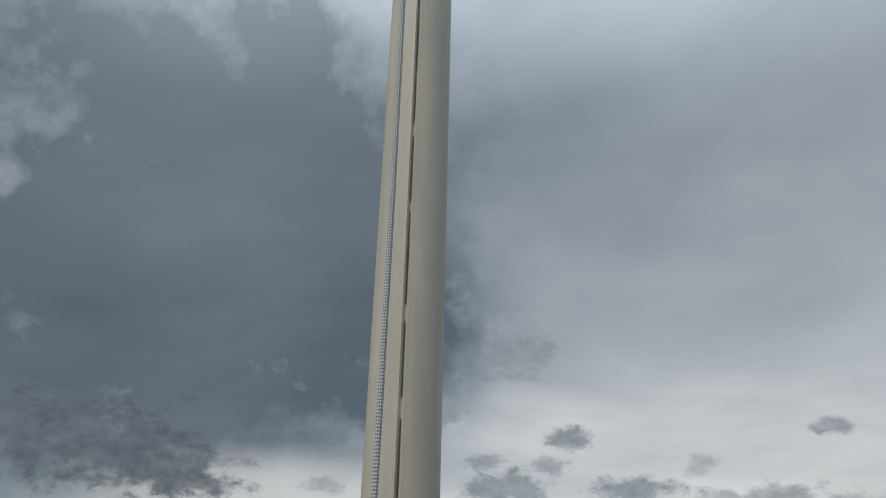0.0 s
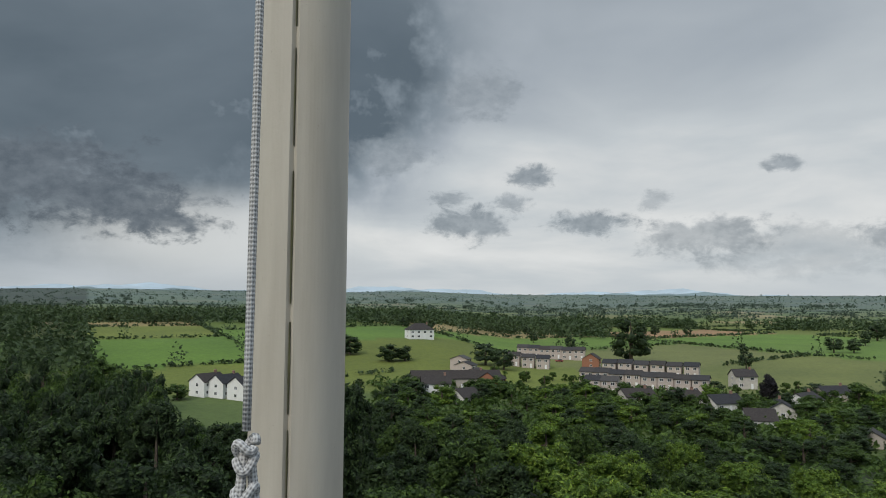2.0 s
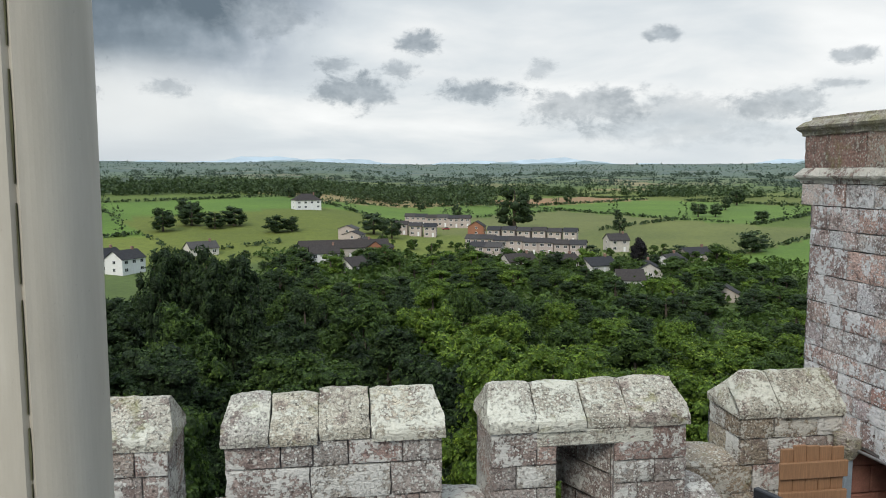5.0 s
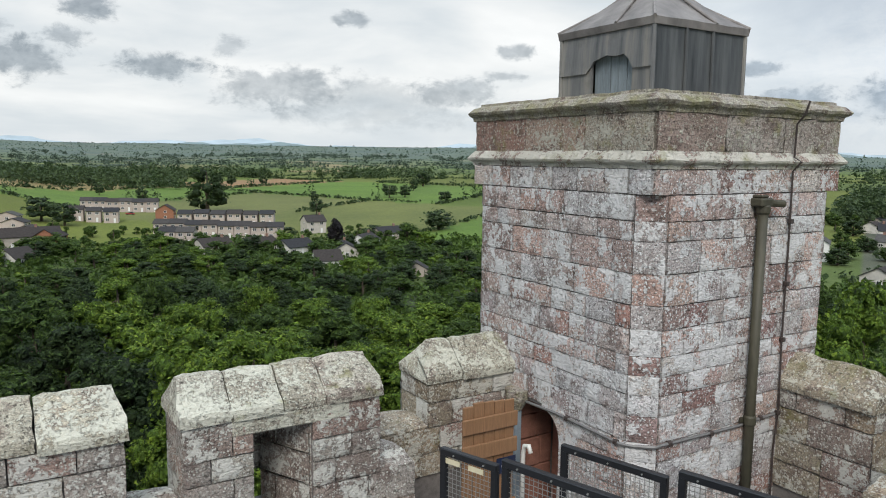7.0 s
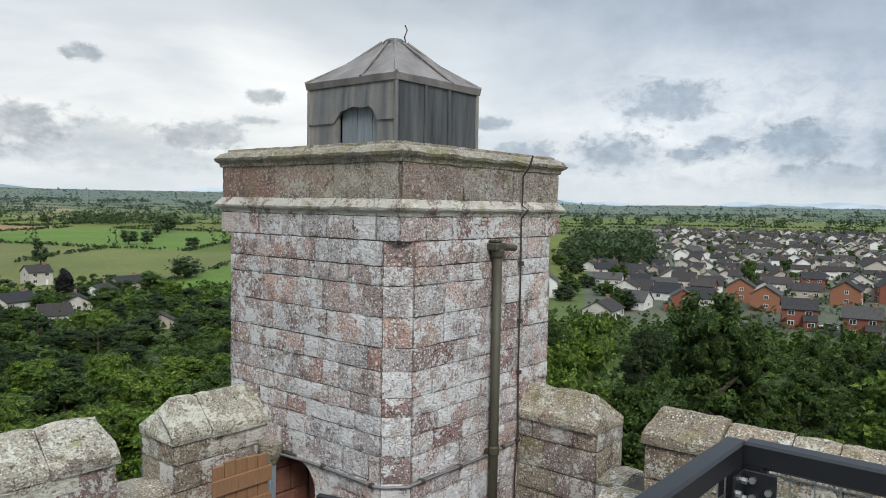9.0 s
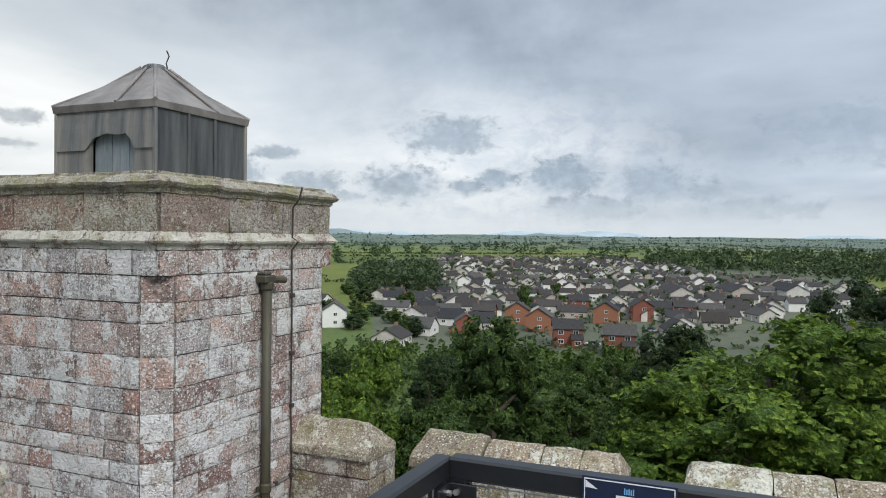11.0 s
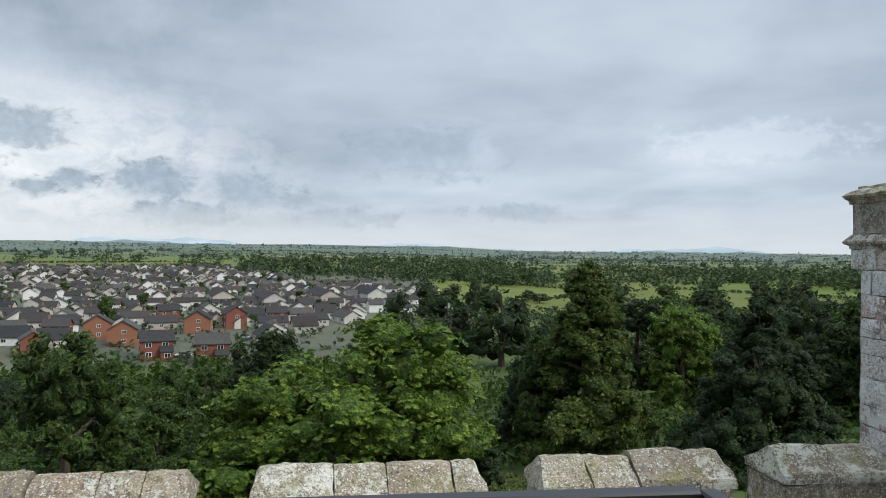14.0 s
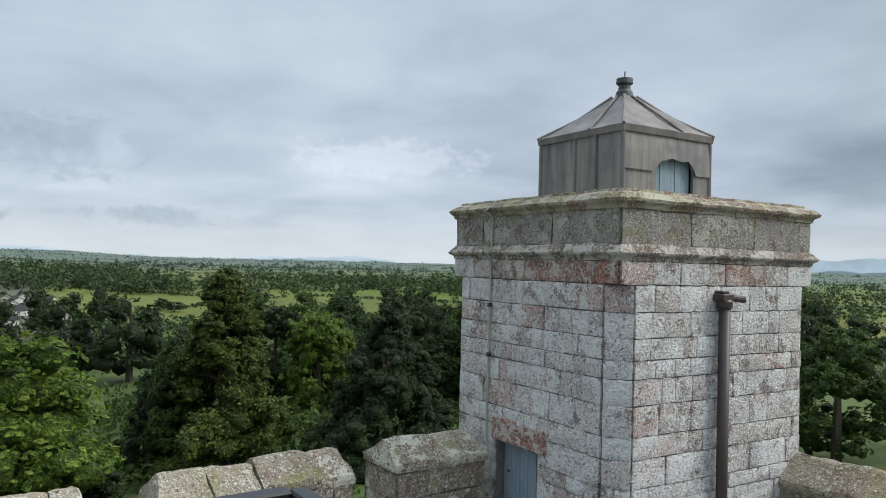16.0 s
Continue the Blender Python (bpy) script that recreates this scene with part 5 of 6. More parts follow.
def mass(name, label, x, y, height, wide, per, leaf, mat):
    n = len(x)
    px = np.repeat(x, per) + rg.normal(0, 1, n * per) * np.repeat(wide, per) * 0.5
    py = np.repeat(y, per) + rg.normal(0, 1, n * per) * np.repeat(wide, per) * 0.5
    u = rg.rand(n * per)
    pz = ground_z(px, py) + np.repeat(height, per) * (0.1 + 0.9 * u * np.exp(-0.5 * (((px - np.repeat(x, per)) ** 2 + (py - np.repeat(y, per)) ** 2) / (np.repeat(wide, per) ** 2 + 0.01))))
    nrm = rg.normal(0, 0.5, (n * per, 3)) + np.array([0, 0, 0.8])
    v, f = leaf_quads(rg, np.stack([px, py, pz], 1), nrm, np.repeat(leaf, per))
    tagged(new(name, mesh_arrays(name, v, f, [mat])), label, "trees", kind="stuff")


def hedge_points():
    """Points along the plot edges of the field pattern, thinned with distance."""
    xs, ys = [], []
    for n_, r0, r1 in ((460000, 300, 900), (260000, 900, 2000), (90000, 2000, 4300)):
        r = np.sqrt(rg.uniform(r0 ** 2, r1 ** 2, n_))
        b = np.radians(rg.uniform(-45, 165, n_))
        x, y = r * np.sin(b), r * np.cos(b)
        u, v = field_uv(x, y)
        fu, fv = u - np.round(u), v - np.round(v)
        eu = (np.abs(fu) * LU < 1.3 + 0.0009 * r) & (plot_chance(np.round(u), np.floor(v), 5) > 0.2)
        ev = (np.abs(fv) * LV < 1.3 + 0.0009 * r) & (plot_chance(np.floor(u), np.round(v), 6) > 0.16)
        ok_ = eu | ev
        xs.append(x[ok_])
        ys.append(y[ok_])
    return np.concatenate(xs), np.concatenate(ys)


hx, hy = hedge_points()
hr, hb = np.hypot(hx, hy), np.degrees(np.arctan2(hx, hy))
sel = ~((hr < 700) & (hb > 60) & (hb < 98)) & ~((hr < 420) & (hb > -4) & (hb < 20))
hx, hy, hr = hx[sel], hy[sel], hr[sel]
for near_, nm, say, mat_ in ((True, "hedgerow", "dark field hedges between the pastures", F_FAR), (False, "far_hedgerow", "haze-tinted hedges between distant pastures", F_HAZE)):
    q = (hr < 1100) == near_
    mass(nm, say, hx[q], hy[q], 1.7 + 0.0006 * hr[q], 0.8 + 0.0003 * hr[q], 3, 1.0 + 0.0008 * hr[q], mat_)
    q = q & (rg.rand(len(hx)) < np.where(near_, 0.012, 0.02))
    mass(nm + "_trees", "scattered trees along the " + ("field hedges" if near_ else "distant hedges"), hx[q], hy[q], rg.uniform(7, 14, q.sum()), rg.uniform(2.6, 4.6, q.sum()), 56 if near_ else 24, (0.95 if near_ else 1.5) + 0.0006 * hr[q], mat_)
# woods
wx, wy = [], []
for b0, b1, r0, r1, n_ in ((82, 104, 470, 860, 620), (98, 140, 430, 900, 560), (135, 172, 300, 1200, 420), (-44, -26, 330, 1000, 900), (-26, 12, 570, 900, 1100), (9, 34, 800, 900, 200), (-6, 40, 1100, 1700, 300), (60, 66, 330, 480, 170), (6, 40, 1900, 2500, 260), (-40, 6, 1700, 2600, 260), (60, 100, 900, 1400, 110), (100, 150, 1300, 2400, 260)):
    b, r = np.radians(rg.uniform(b0, b1, n_)), rg.uniform(r0, r1, n_)
    wx.append(r * np.sin(b))
    wy.append(r * np.cos(b))
wx, wy = np.concatenate(wx), np.concatenate(wy)
keep_ = (bump_noise(wx, wy, 300, 8) > -0.05) | ((wx < wy * 0.2) & (np.hypot(wx, wy) < 950) & (rg.rand(len(wx)) < 0.75))
wx, wy = wx[keep_], wy[keep_]
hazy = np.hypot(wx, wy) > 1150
mass("far_woodland", "haze-tinted blue-green woods on the distant hills", wx[hazy], wy[hazy], rg.uniform(7, 13, hazy.sum()), rg.uniform(6, 12, hazy.sum()), 30, 2.4 + 0.0006 * np.hypot(wx, wy)[hazy], F_HAZE)
wx, wy = wx[~hazy], wy[~hazy]
mass("woodland", "dark woodland patches on the far slopes", wx, wy, rg.uniform(7, 13, len(wx)), rg.uniform(4, 7, len(wx)), 44, 1.5 + 0.0009 * np.hypot(wx, wy), F_FAR)
# scrub under the trees
ub, ur = np.radians(np.concatenate([rg.uniform(-62, 60, 5200), rg.uniform(56, 135, 4800)])), np.concatenate([rg.uniform(26, 150, 5200), rg.uniform(34, 195, 4800)])
ok = ~((np.degrees(ub) > 94) & ((ur > 150) | (ur < 84)) & (rg.rand(len(ub)) < 0.85)) & ~((np.degrees(ub) > 95) & (np.degrees(ub) < 100) & (ur > 100))
ub, ur = ub[ok], ur[ok]
mass("undergrowth", "dense shrubs and scrub under the valley trees", ur * np.sin(ub), ur * np.cos(ub), rg.uniform(1.5, 4.5, len(ub)), rg.uniform(1.2, 2.4, len(ub)), 7, 0.5 + 0.005 * ur, F_MID)
pb, pr = np.radians(np.concatenate([rg.uniform(96, 172, 1500), rg.uniform(60, 96, 900)])), np.concatenate([rg.uniform(190, 330, 1500), rg.uniform(195, 640, 900)])
mass("shrubs", "shrubs and garden hedges among houses and parkland", pr * np.sin(pb), pr * np.cos(pb), rg.uniform(1.5, 4.0, len(pb)), rg.uniform(1.5, 3.0, len(pb)), 10, 1.0 + 0.001 * pr, F_FAR)
vb, vr = np.radians(rg.uniform(-6, 38, 1700)), rg.uniform(150, 300, 1700)
mass("village_scrub", "garden hedges and scrub filling the village edge", vr * np.sin(vb), vr * np.cos(vb), rg.uniform(1.2, 3.6, 1700), rg.uniform(2.0, 4.0, 1700), 12, np.full(1700, 1.3), F_MID)
# rough grass with yellow weeds on the slope under the east parapet
gb, gr = np.radians(rg.uniform(94, 118, 5200)), rg.uniform(40, 82, 5200)
mass("rough_grass", "rough grass with yellow ragwort below the keep", gr * np.sin(gb), gr * np.cos(gb), np.full(5200, 1.1), np.full(5200, 0.5), 4, np.full(5200, 0.3), F_DRY)

# trees about the western edge of the town
for _ in range(30):
    plant(rt.choice(("mid", "dark", "mid")), rt.uniform(53, 65), rt.uniform(205, 340), rt.uniform(4.5, 8), rt.uniform(0.5, 0.8), "town trees")

# ---- houses ----
M_RENDER, t = material("painted_render")
own = t.add("ShaderNodeObjectInfo").outputs["Random"]
at = t.add("ShaderNodeNewGeometry").outputs["Position"]
c = t.ramp(own, [(0.0, (0.72, 0.72, 0.7)), (0.3, (0.5, 0.47, 0.42)), (0.55, (0.76, 0.75, 0.72)), (0.75, (0.4, 0.35, 0.3)), (1.0, (0.66, 0.63, 0.58))])
c = t.mix(1.0, c, t.ramp(t.noise(at, 0.9, 4), [(0.3, (0.85, 0.85, 0.85)), (0.7, (1.08, 1.08, 1.08))]), "MULTIPLY")
finish(t, c, 0.9)
M_TERRACE = simple("pinkish_grey_render", (0.47, 0.4, 0.36), 0.9, 0, 0.8, 0.15)
M_WHITEWALL = simple("white_render", (0.76, 0.76, 0.74), 0.85, 0, 0.8, 0.08)
M_BRICK, t = material("red_brick")
at = t.add("ShaderNodeNewGeometry").outputs["Position"]
c = t.ramp(t.noise(at, 5, 5, 0.7), [(0.3, (0.17, 0.06, 0.042)), (0.7, (0.27, 0.1, 0.068))])
finish(t, c, 0.9, 0, t.noise(t.scaled(at, (1, 1, 4)), 9, 2), 0.3, 0.02)
M_ORANGE = simple("orange_brick", (0.3, 0.135, 0.08), 0.9, 0, 4, 0.2)
M_SLATE, t = material("grey_roof_tiles")
own = t.add("ShaderNodeObjectInfo").outputs["Random"]
at = t.add("ShaderNodeNewGeometry").outputs["Position"]
c = t.ramp(own, [(0.0, (0.032, 0.033, 0.038)), (0.4, (0.05, 0.047, 0.048)), (0.7, (0.046, 0.039, 0.037)), (1.0, (0.085, 0.083, 0.083))])
row = t.math("SINE", t.math("MULTIPLY", t.add("ShaderNodeSeparateXYZ", {0: at}).outputs[2], 42.0))
c = t.mix(1.0, c, t.ramp(t.noise(at, 1.5, 5, 0.7), [(0.3, (0.75, 0.75, 0.75)), (0.7, (1.25, 1.25, 1.2))]), "MULTIPLY")
finish(t, c, 0.9, 0, row, 0.35, 0.03, **{"Specular IOR Level": 0.2})
M_GLASS = simple("dark_window_glass", (0.03, 0.035, 0.04), 0.08, 0, 2, 0.2, bump=0.0)
M_FRAME = simple("white_window_frame", (0.78, 0.78, 0.78), 0.5, 0, 6, 0.05, bump=0.0)
M_CHIMNEY = simple("chimney_brick", (0.28, 0.17, 0.13), 0.9, 0, 4, 0.3)


def window(parent, m, wd, ht):
    bm = bmesh.new()
    box(bm, (-wd / 2, -0.06, 0), (wd / 2, 0.02, ht), m)
    for f in bm.faces:
        f.material_index = 0
    k = len(bm.faces)
    for x0, x1 in ((-wd / 2 + 0.1, -0.05), (0.05, wd / 2 - 0.1)):
        box(bm, (x0, -0.075, 0.1), (x1, -0.061, ht - 0.1), m)
    bm.faces.ensure_lookup_table()
    for f in bm.faces[k:]:
        f.material_index = 1
    return part("window", bm, [M_FRAME, M_GLASS], parent)


def house(name, label, wd, dp, eave, rise, wall_mat, storeys=1, hip=0.0, chimney=True, porch=False, plain=False):
    """A pitched-roof house, ridge along local x, front towards local -y."""
    th = empty(name)
    bm = bmesh.new()
    box(bm, (-wd / 2, -dp / 2, -1.5), (wd / 2, dp / 2, eave))
    if not hip:
        for s in (-1, 1):
            vs = [bm.verts.new((s * wd / 2, y, z)) for y, z in ((-dp / 2, eave), (dp / 2, eave), (0, eave + rise))]
            ws = [bm.verts.new((s * (wd / 2 - 0.2), y, z)) for y, z in ((-dp / 2, eave), (dp / 2, eave), (0, eave + rise))]
            bm.faces.new(vs)
            bm.faces.new(ws[::-1])
            for i in range(3):
                bm.faces.new([vs[i], vs[(i + 1) % 3], ws[(i + 1) % 3], ws[i]])
    part("wall", bm, wall_mat, th)
    bm = bmesh.new()
    o, tk = 0.35, 0.16
    ex, ey = wd / 2 + o, dp / 2 + o
    zr, ze = eave + rise, eave - rise * o / (dp / 2)
    rx = ex - hip
    for dz in (0, tk):
        a = [bm.verts.new((x, y, ze + dz)) for x, y in ((-ex, -ey), (ex, -ey), (ex, ey), (-ex, ey))]
        r2 = [bm.verts.new((x, 0, zr + dz)) for x in (-rx, rx)]
        if dz == 0:
            a0, r0 = a, r2
        bm.faces.new([a[0], a[1], r2[1], r2[0]])
        bm.faces.new([a[2], a[3], r2[0], r2[1]])
        if hip:
            bm.faces.new([a[1], a[2], r2[1]])
            bm.faces.new([a[3], a[0], r2[0]])
    for i, k in ((0, 1), (2, 3)) + (((1, 2), (3, 0)) if hip else ()):
        bm.faces.new([a0[i], a0[k], a[k], a[i]])
    if not hip:
        for i, k, q in ((1, 2, 1), (3, 0, 0)):
            bm.faces.new([a0[i], r0[q], r2[q], a[i]])
            bm.faces.new([r0[q], a0[k], a[k], r2[q]])
    part("roof", bm, M_SLATE, th)
    for s in range(storeys):
        z = 0.9 + 2.5 * s
        nwin = 2 if plain else max(2, int(wd / 3.2))
        for i in range(nwin):
            x = -wd / 2 + wd * (i + 0.5) / nwin
            if s == 0 and i == nwin // 2:
                bm = bmesh.new()
                box(bm, (x - 0.45, -dp / 2 - 0.05, 0), (x + 0.45, -dp / 2 + 0.02, 2.05))
                part("door", bm, M_FRAME, th)
            else:
                window(th, Matrix.Translation((x, -dp / 2, z)), 1.5, 1.2)
            if not plain or i == 0:
                window(th, Matrix.Translation((x, dp / 2, z)) @ pose(0, 0, 0, 0, 0, 180), 1.3, 1.1)
        if plain:
            continue
        window(th, Matrix.Translation((wd / 2, 0.3, z)) @ pose(0, 0, 0, 0, 0, 90), 1.2, 1.1)
        window(th, Matrix.Translation((-wd / 2, -0.3, z)) @ pose(0, 0, 0, 0, 0, -90), 1.2, 1.1)
    if chimney:
        bm = bmesh.new()
        box(bm, (wd * 0.28, -0.35, eave + rise * 0.5), (wd * 0.28 + 0.7, 0.35, eave + rise + 0.9))
        box(bm, (wd * 0.28 - 0.06, -0.41, eave + rise + 0.9), (wd * 0.28 + 0.76, 0.41, eave + rise + 1.02))
        part("chimney", bm, M_CHIMNEY, th)
    if porch:
        bm = bmesh.new()
        box(bm, (wd * 0.1, -dp / 2 - 2.2, -1), (wd / 2 - 0.2, -dp / 2 + 0.02, 2.3))
        part("extension", bm, wall_mat, th)
        bm = bmesh.new()
        vs = [bm.verts.new(p) for p in ((wd * 0.1 - 0.2, -dp / 2 - 2.5, 2.25), (wd / 2, -dp / 2 - 2.5, 2.25), (wd / 2, -dp / 2, 3.5), (wd * 0.1 - 0.2, -dp / 2, 3.5))]
        ws = [bm.verts.new(v.co + Vector((0, 0, 0.14))) for v in vs]
        bm.faces.new(vs[::-1])
        bm.faces.new(ws)
        for i in range(4):
            bm.faces.new([vs[i], vs[(i + 1) % 4], ws[(i + 1) % 4], ws[i]])
        part("extension_roof", bm, M_SLATE, th)
        window(th, Matrix.Translation((wd * 0.3, -dp / 2 - 2.2, 0.8)), 1.6, 1.2)
    return tagged(th, label, "house")


H = {
    "bungalow": house("bungalow", "low rendered bungalow with a grey tiled roof", 11, 8, 2.7, 2.3, M_RENDER),
    "gabled": house("gabled_house", "cream rendered bungalow with a steep grey tiled roof", 9, 9.5, 2.7, 3.2, M_RENDER, chimney=False),
    "white": house("detached_house", "white rendered two-storey house with a slate roof", 10, 7.5, 5.0, 2.5, M_WHITEWALL, 2),
    "render": house("detached_house", "rendered two-storey house with a grey tiled roof", 8.5, 8, 4.9, 2.4, M_RENDER, 2),
    "brick": house("brick_house", "red brick two-storey house with white windows and slate roof", 8, 7, 5.0, 2.3, M_BRICK, 2, porch=True),
    "orange": house("brick_house", "orange brick house with a plain gable and tiled roof", 8, 8, 4.6, 2.5, M_ORANGE, 2, chimney=False),
    "bungalow_far": house("bungalow", "small low bungalow with a grey tiled roof farther up the town", 8, 6.2, 2.4, 1.8, M_RENDER, plain=True),
    "gabled_far": house("gabled_house", "small gabled house with a grey tiled roof farther up the town", 6.6, 7.4, 2.5, 2.2, M_RENDER, chimney=False, plain=True),
    "render_far": house("detached_house", "small rendered house with a grey tiled roof farther up the town", 7, 6.2, 3.9, 2.0, M_WHITEWALL, plain=True),
    "terrace": house("terraced_house", "pinkish-grey rendered terraced house with a shallow tiled roof", 6.0, 8.0, 5.0, 1.5, M_TERRACE, 2, chimney=False),
    "villa": house("villa", "white hipped-roof villa among trees on the hillside", 15, 10, 5.4, 3.4, M_WHITEWALL, 2, hip=5.0),
    "long": house("long_terrace", "long low rendered terrace with a grey tiled roof", 34, 9, 4.2, 2.6, M_RENDER, 1),
}
PLACED = set()


def settle(kind, b, r, turn, group="houses of the town", dz=0.0, xy=None):
    x, y = xy or (r * math.sin(radians(b)), r * math.cos(radians(b)))
    m = pose(x, y, float(ground_z(x, y)) + dz, 0, 0, turn)
    if kind in PLACED:
        ob = copy_thing(H[kind], m)
    else:
        PLACED.add(kind)
        ob = H[kind]
        ob.matrix_basis = m
    return tagged(ob, group=group)


# houses that stand out; a turn of -b faces the keep
for kind, b, r, a in (("white", 58.2, 238, 30), ("bungalow", 62.6, 202, 10), ("white", 56.8, 262, 80), ("brick", 76.1, 207, -72), ("brick", 80.0, 200, -80), ("orange", 74.0, 232, 10), ("orange", 72.3, 246, 15),
                      ("orange", 79.0, 252, 5), ("brick", 81.5, 262, 20), ("brick", 94.8, 222, -92), ("brick", 96.7, 226, -92), ("brick", 98.2, 236, -92), ("long", 84.0, 330, 14), ("long", 88.0, 345, 14), ("long", 91.5, 360, 12), ("long", 80.5, 345, 14), ("render", 97, 292, 10)):
    settle(kind, b, r, a)
rh = random.Random(5)
spots = []
tries = 0
while len(spots) < 470 and tries < 30000:
    tries += 1
    b, r = rh.uniform(60, 97), 215 + 470 * rh.random() ** 0.72
    lo = np.interp(r, [215, 300, 460, 660], [64.5, 61, 63, 66.5])
    hi = np.interp(r, [215, 300, 420, 480, 680], [83, 94, 96.5, 86, 82])
    if not lo < b < hi or (r < 260 and 70 < b < 84):
        continue
    x, y = r * math.sin(radians(b)), r * math.cos(radians(b))
    if any((x - p) ** 2 + (y - q) ** 2 < (9.0 + r * 0.0025) ** 2 for p, q in spots):
        continue
    spots.append((x, y))
    kind = rh.choice(("bungalow", "gabled", "render", "bungalow", "bungalow", "gabled", "bungalow", "gabled", "white" if rh.random() < 0.3 else "bungalow", "brick" if r < 300 else "gabled"))
    if r > 300:
        kind = {"bungalow": "bungalow_far", "gabled": "gabled_far"}.get(kind, "render_far")
    ob = settle(kind, 0, 0, rh.choice((18, 108, 198, 288)) + rh.uniform(-12, 12), xy=(x, y))
    ob.scale = (0.88, 0.88, 0.85)
for x, y in spots[:230]:
    x, y = x + rh.uniform(6, 9) * rh.choice((-1, 1)), y + rh.uniform(6, 9)
    plant(rh.choice(("garden", "garden", "garden", "far")), math.degrees(math.atan2(x, y)), math.hypot(x, y), rh.uniform(2.5, 6), None, "garden shrubs")
top_at("mid", 72.8, 262, -3.2, 0.55)


def terrace(b0, r0, b1, r1, n, turn, step=0.0):
    p, q = [Vector((r * math.sin(radians(b)), r * math.cos(radians(b)))) for b, r in ((b0, r0), (b1, r1))]
    for i in range(n):
        s = p.lerp(q, i / max(1, n - 1))
        settle("terrace", 0, 0, turn, "village terraces", step * (i % 2), (s.x, s.y))


terrace(10.6, 318, 18.6, 300, 8, -24, 0.3)
terrace(5.7, 418, 9.9, 408, 6, -14, 0.3)
terrace(5.0, 372, 7.2, 366, 3, -12)
terrace(12.2, 352, 18.0, 345, 6, -24, 0.3)
terrace(11.0, 290, 12.2, 288, 2, -24)
for kind, b, r, a in (("orange", 3.3, 284, 62), ("terrace", 2.0, 300, 66), ("terrace", 1.3, 318, 66), ("terrace", 0.9, 335, 70), ("white", -1.0, 262, 5), ("white", -15.2, 262, 60), ("white", -16.6, 268, 60), ("white", -17.9, 272, 60), ("villa", -2.3, 440, 20),
                      ("bungalow", -10.0, 300, 30), ("gabled", 1.2, 250, 40), ("bungalow", 20.0, 255, 20), ("gabled", 22.4, 224, -10), ("bungalow", 25.3, 272, 40), ("render", 21.4, 320, 0), ("bungalow", 27.0, 300, 10), ("gabled_far", 29.3, 206, 60),
                      ("bungalow", 17.3, 262, 15), ("bungalow", 14.0, 262, 15), ("long", 0.5, 285, 10), ("bungalow", 23.8, 246, 70), ("white", -13, 690, 40), ("orange", 10.8, 372, 70)):
    settle(kind, b, r, a, "village houses")
for _ in range(46):
    b, r = rh.uniform(0, 30), rh.uniform(240, 330)
    plant("garden", b, r, rh.uniform(3, 6.5), None, "garden shrubs")
for _ in range(16):
    b, r = rh.uniform(-40, 34), rh.uniform(380, 640)
    plant("far", b, r, rh.uniform(7, 13), None, "field trees")


# ---- parked cars ----
M_CARS = [simple(n, c, 0.3, 0.0, 3, 0.05, bump=0.0) for n, c in (("white_car_paint", (0.7, 0.7, 0.7)), ("silver_car_paint", (0.45, 0.46, 0.48)), ("red_car_paint", (0.3, 0.03, 0.03)), ("dark_car_paint", (0.03, 0.035, 0.05)))]
M_TYRE = simple("tyre_rubber", (0.02, 0.02, 0.02), 0.9, 0, 8, 0.2)


def car(mat, label):
    th = empty("car")
    bm = bmesh.new()
    box(bm, (-2.1, -0.85, 0.3), (2.1, 0.85, 0.85), None, 0.12)
    part("body", bm, mat, th)
    bm = bmesh.new()
    a = [bm.verts.new((x, y, 0.84)) for x, y in ((-1.7, -0.8), (1.0, -0.8), (1.0, 0.8), (-1.7, 0.8))]
    b = [bm.verts.new((x, y, 1.45)) for x, y in ((-1.2, -0.65), (0.35, -0.65), (0.35, 0.65), (-1.2, 0.65))]
    bm.faces.new(b)
    for i in range(4):
        bm.faces.new([a[i], a[(i + 1) % 4], b[(i + 1) % 4], b[i]])
    part("cabin", bm, M_GLASS, th)
    for x in (-1.3, 1.3):
        for y in (-0.8, 0.8):
            bm = bmesh.new()
            tube(bm, [(x, y - 0.1, 0.32), (x, y + 0.1, 0.32)], 0.32, 12)
            part("wheel", bm, M_TYRE, th)
    return tagged(th, label, "car", "parked cars")


rc = random.Random(9)
cars = [car(m, l) for m, l in zip(M_CARS, ("white hatchback parked by the houses", "silver hatchback parked by the houses", "red hatchback parked by the houses", "dark hatchback parked by the houses"))]
for i, (b, r) in enumerate(((78.0, 207), (82.2, 236), (83.0, 236), (92.4, 268), (92.9, 262), (93.3, 256), (72.0, 225), (19.4, 268), (21.8, 268), (23.6, 262), (8.4, 395), (15.0, 292), (5.8, 330))):
    x, y = r * math.sin(radians(b)), r * math.cos(radians(b))
    m = pose(x, y, float(ground_z(x, y)) + 0.02, 0, 0, rc.uniform(0, 180))
    if i < 4:
        cars[i].matrix_basis = m
    else:
        copy_thing(cars[rc.choice((0, 0, 1, 2, 3))], m)


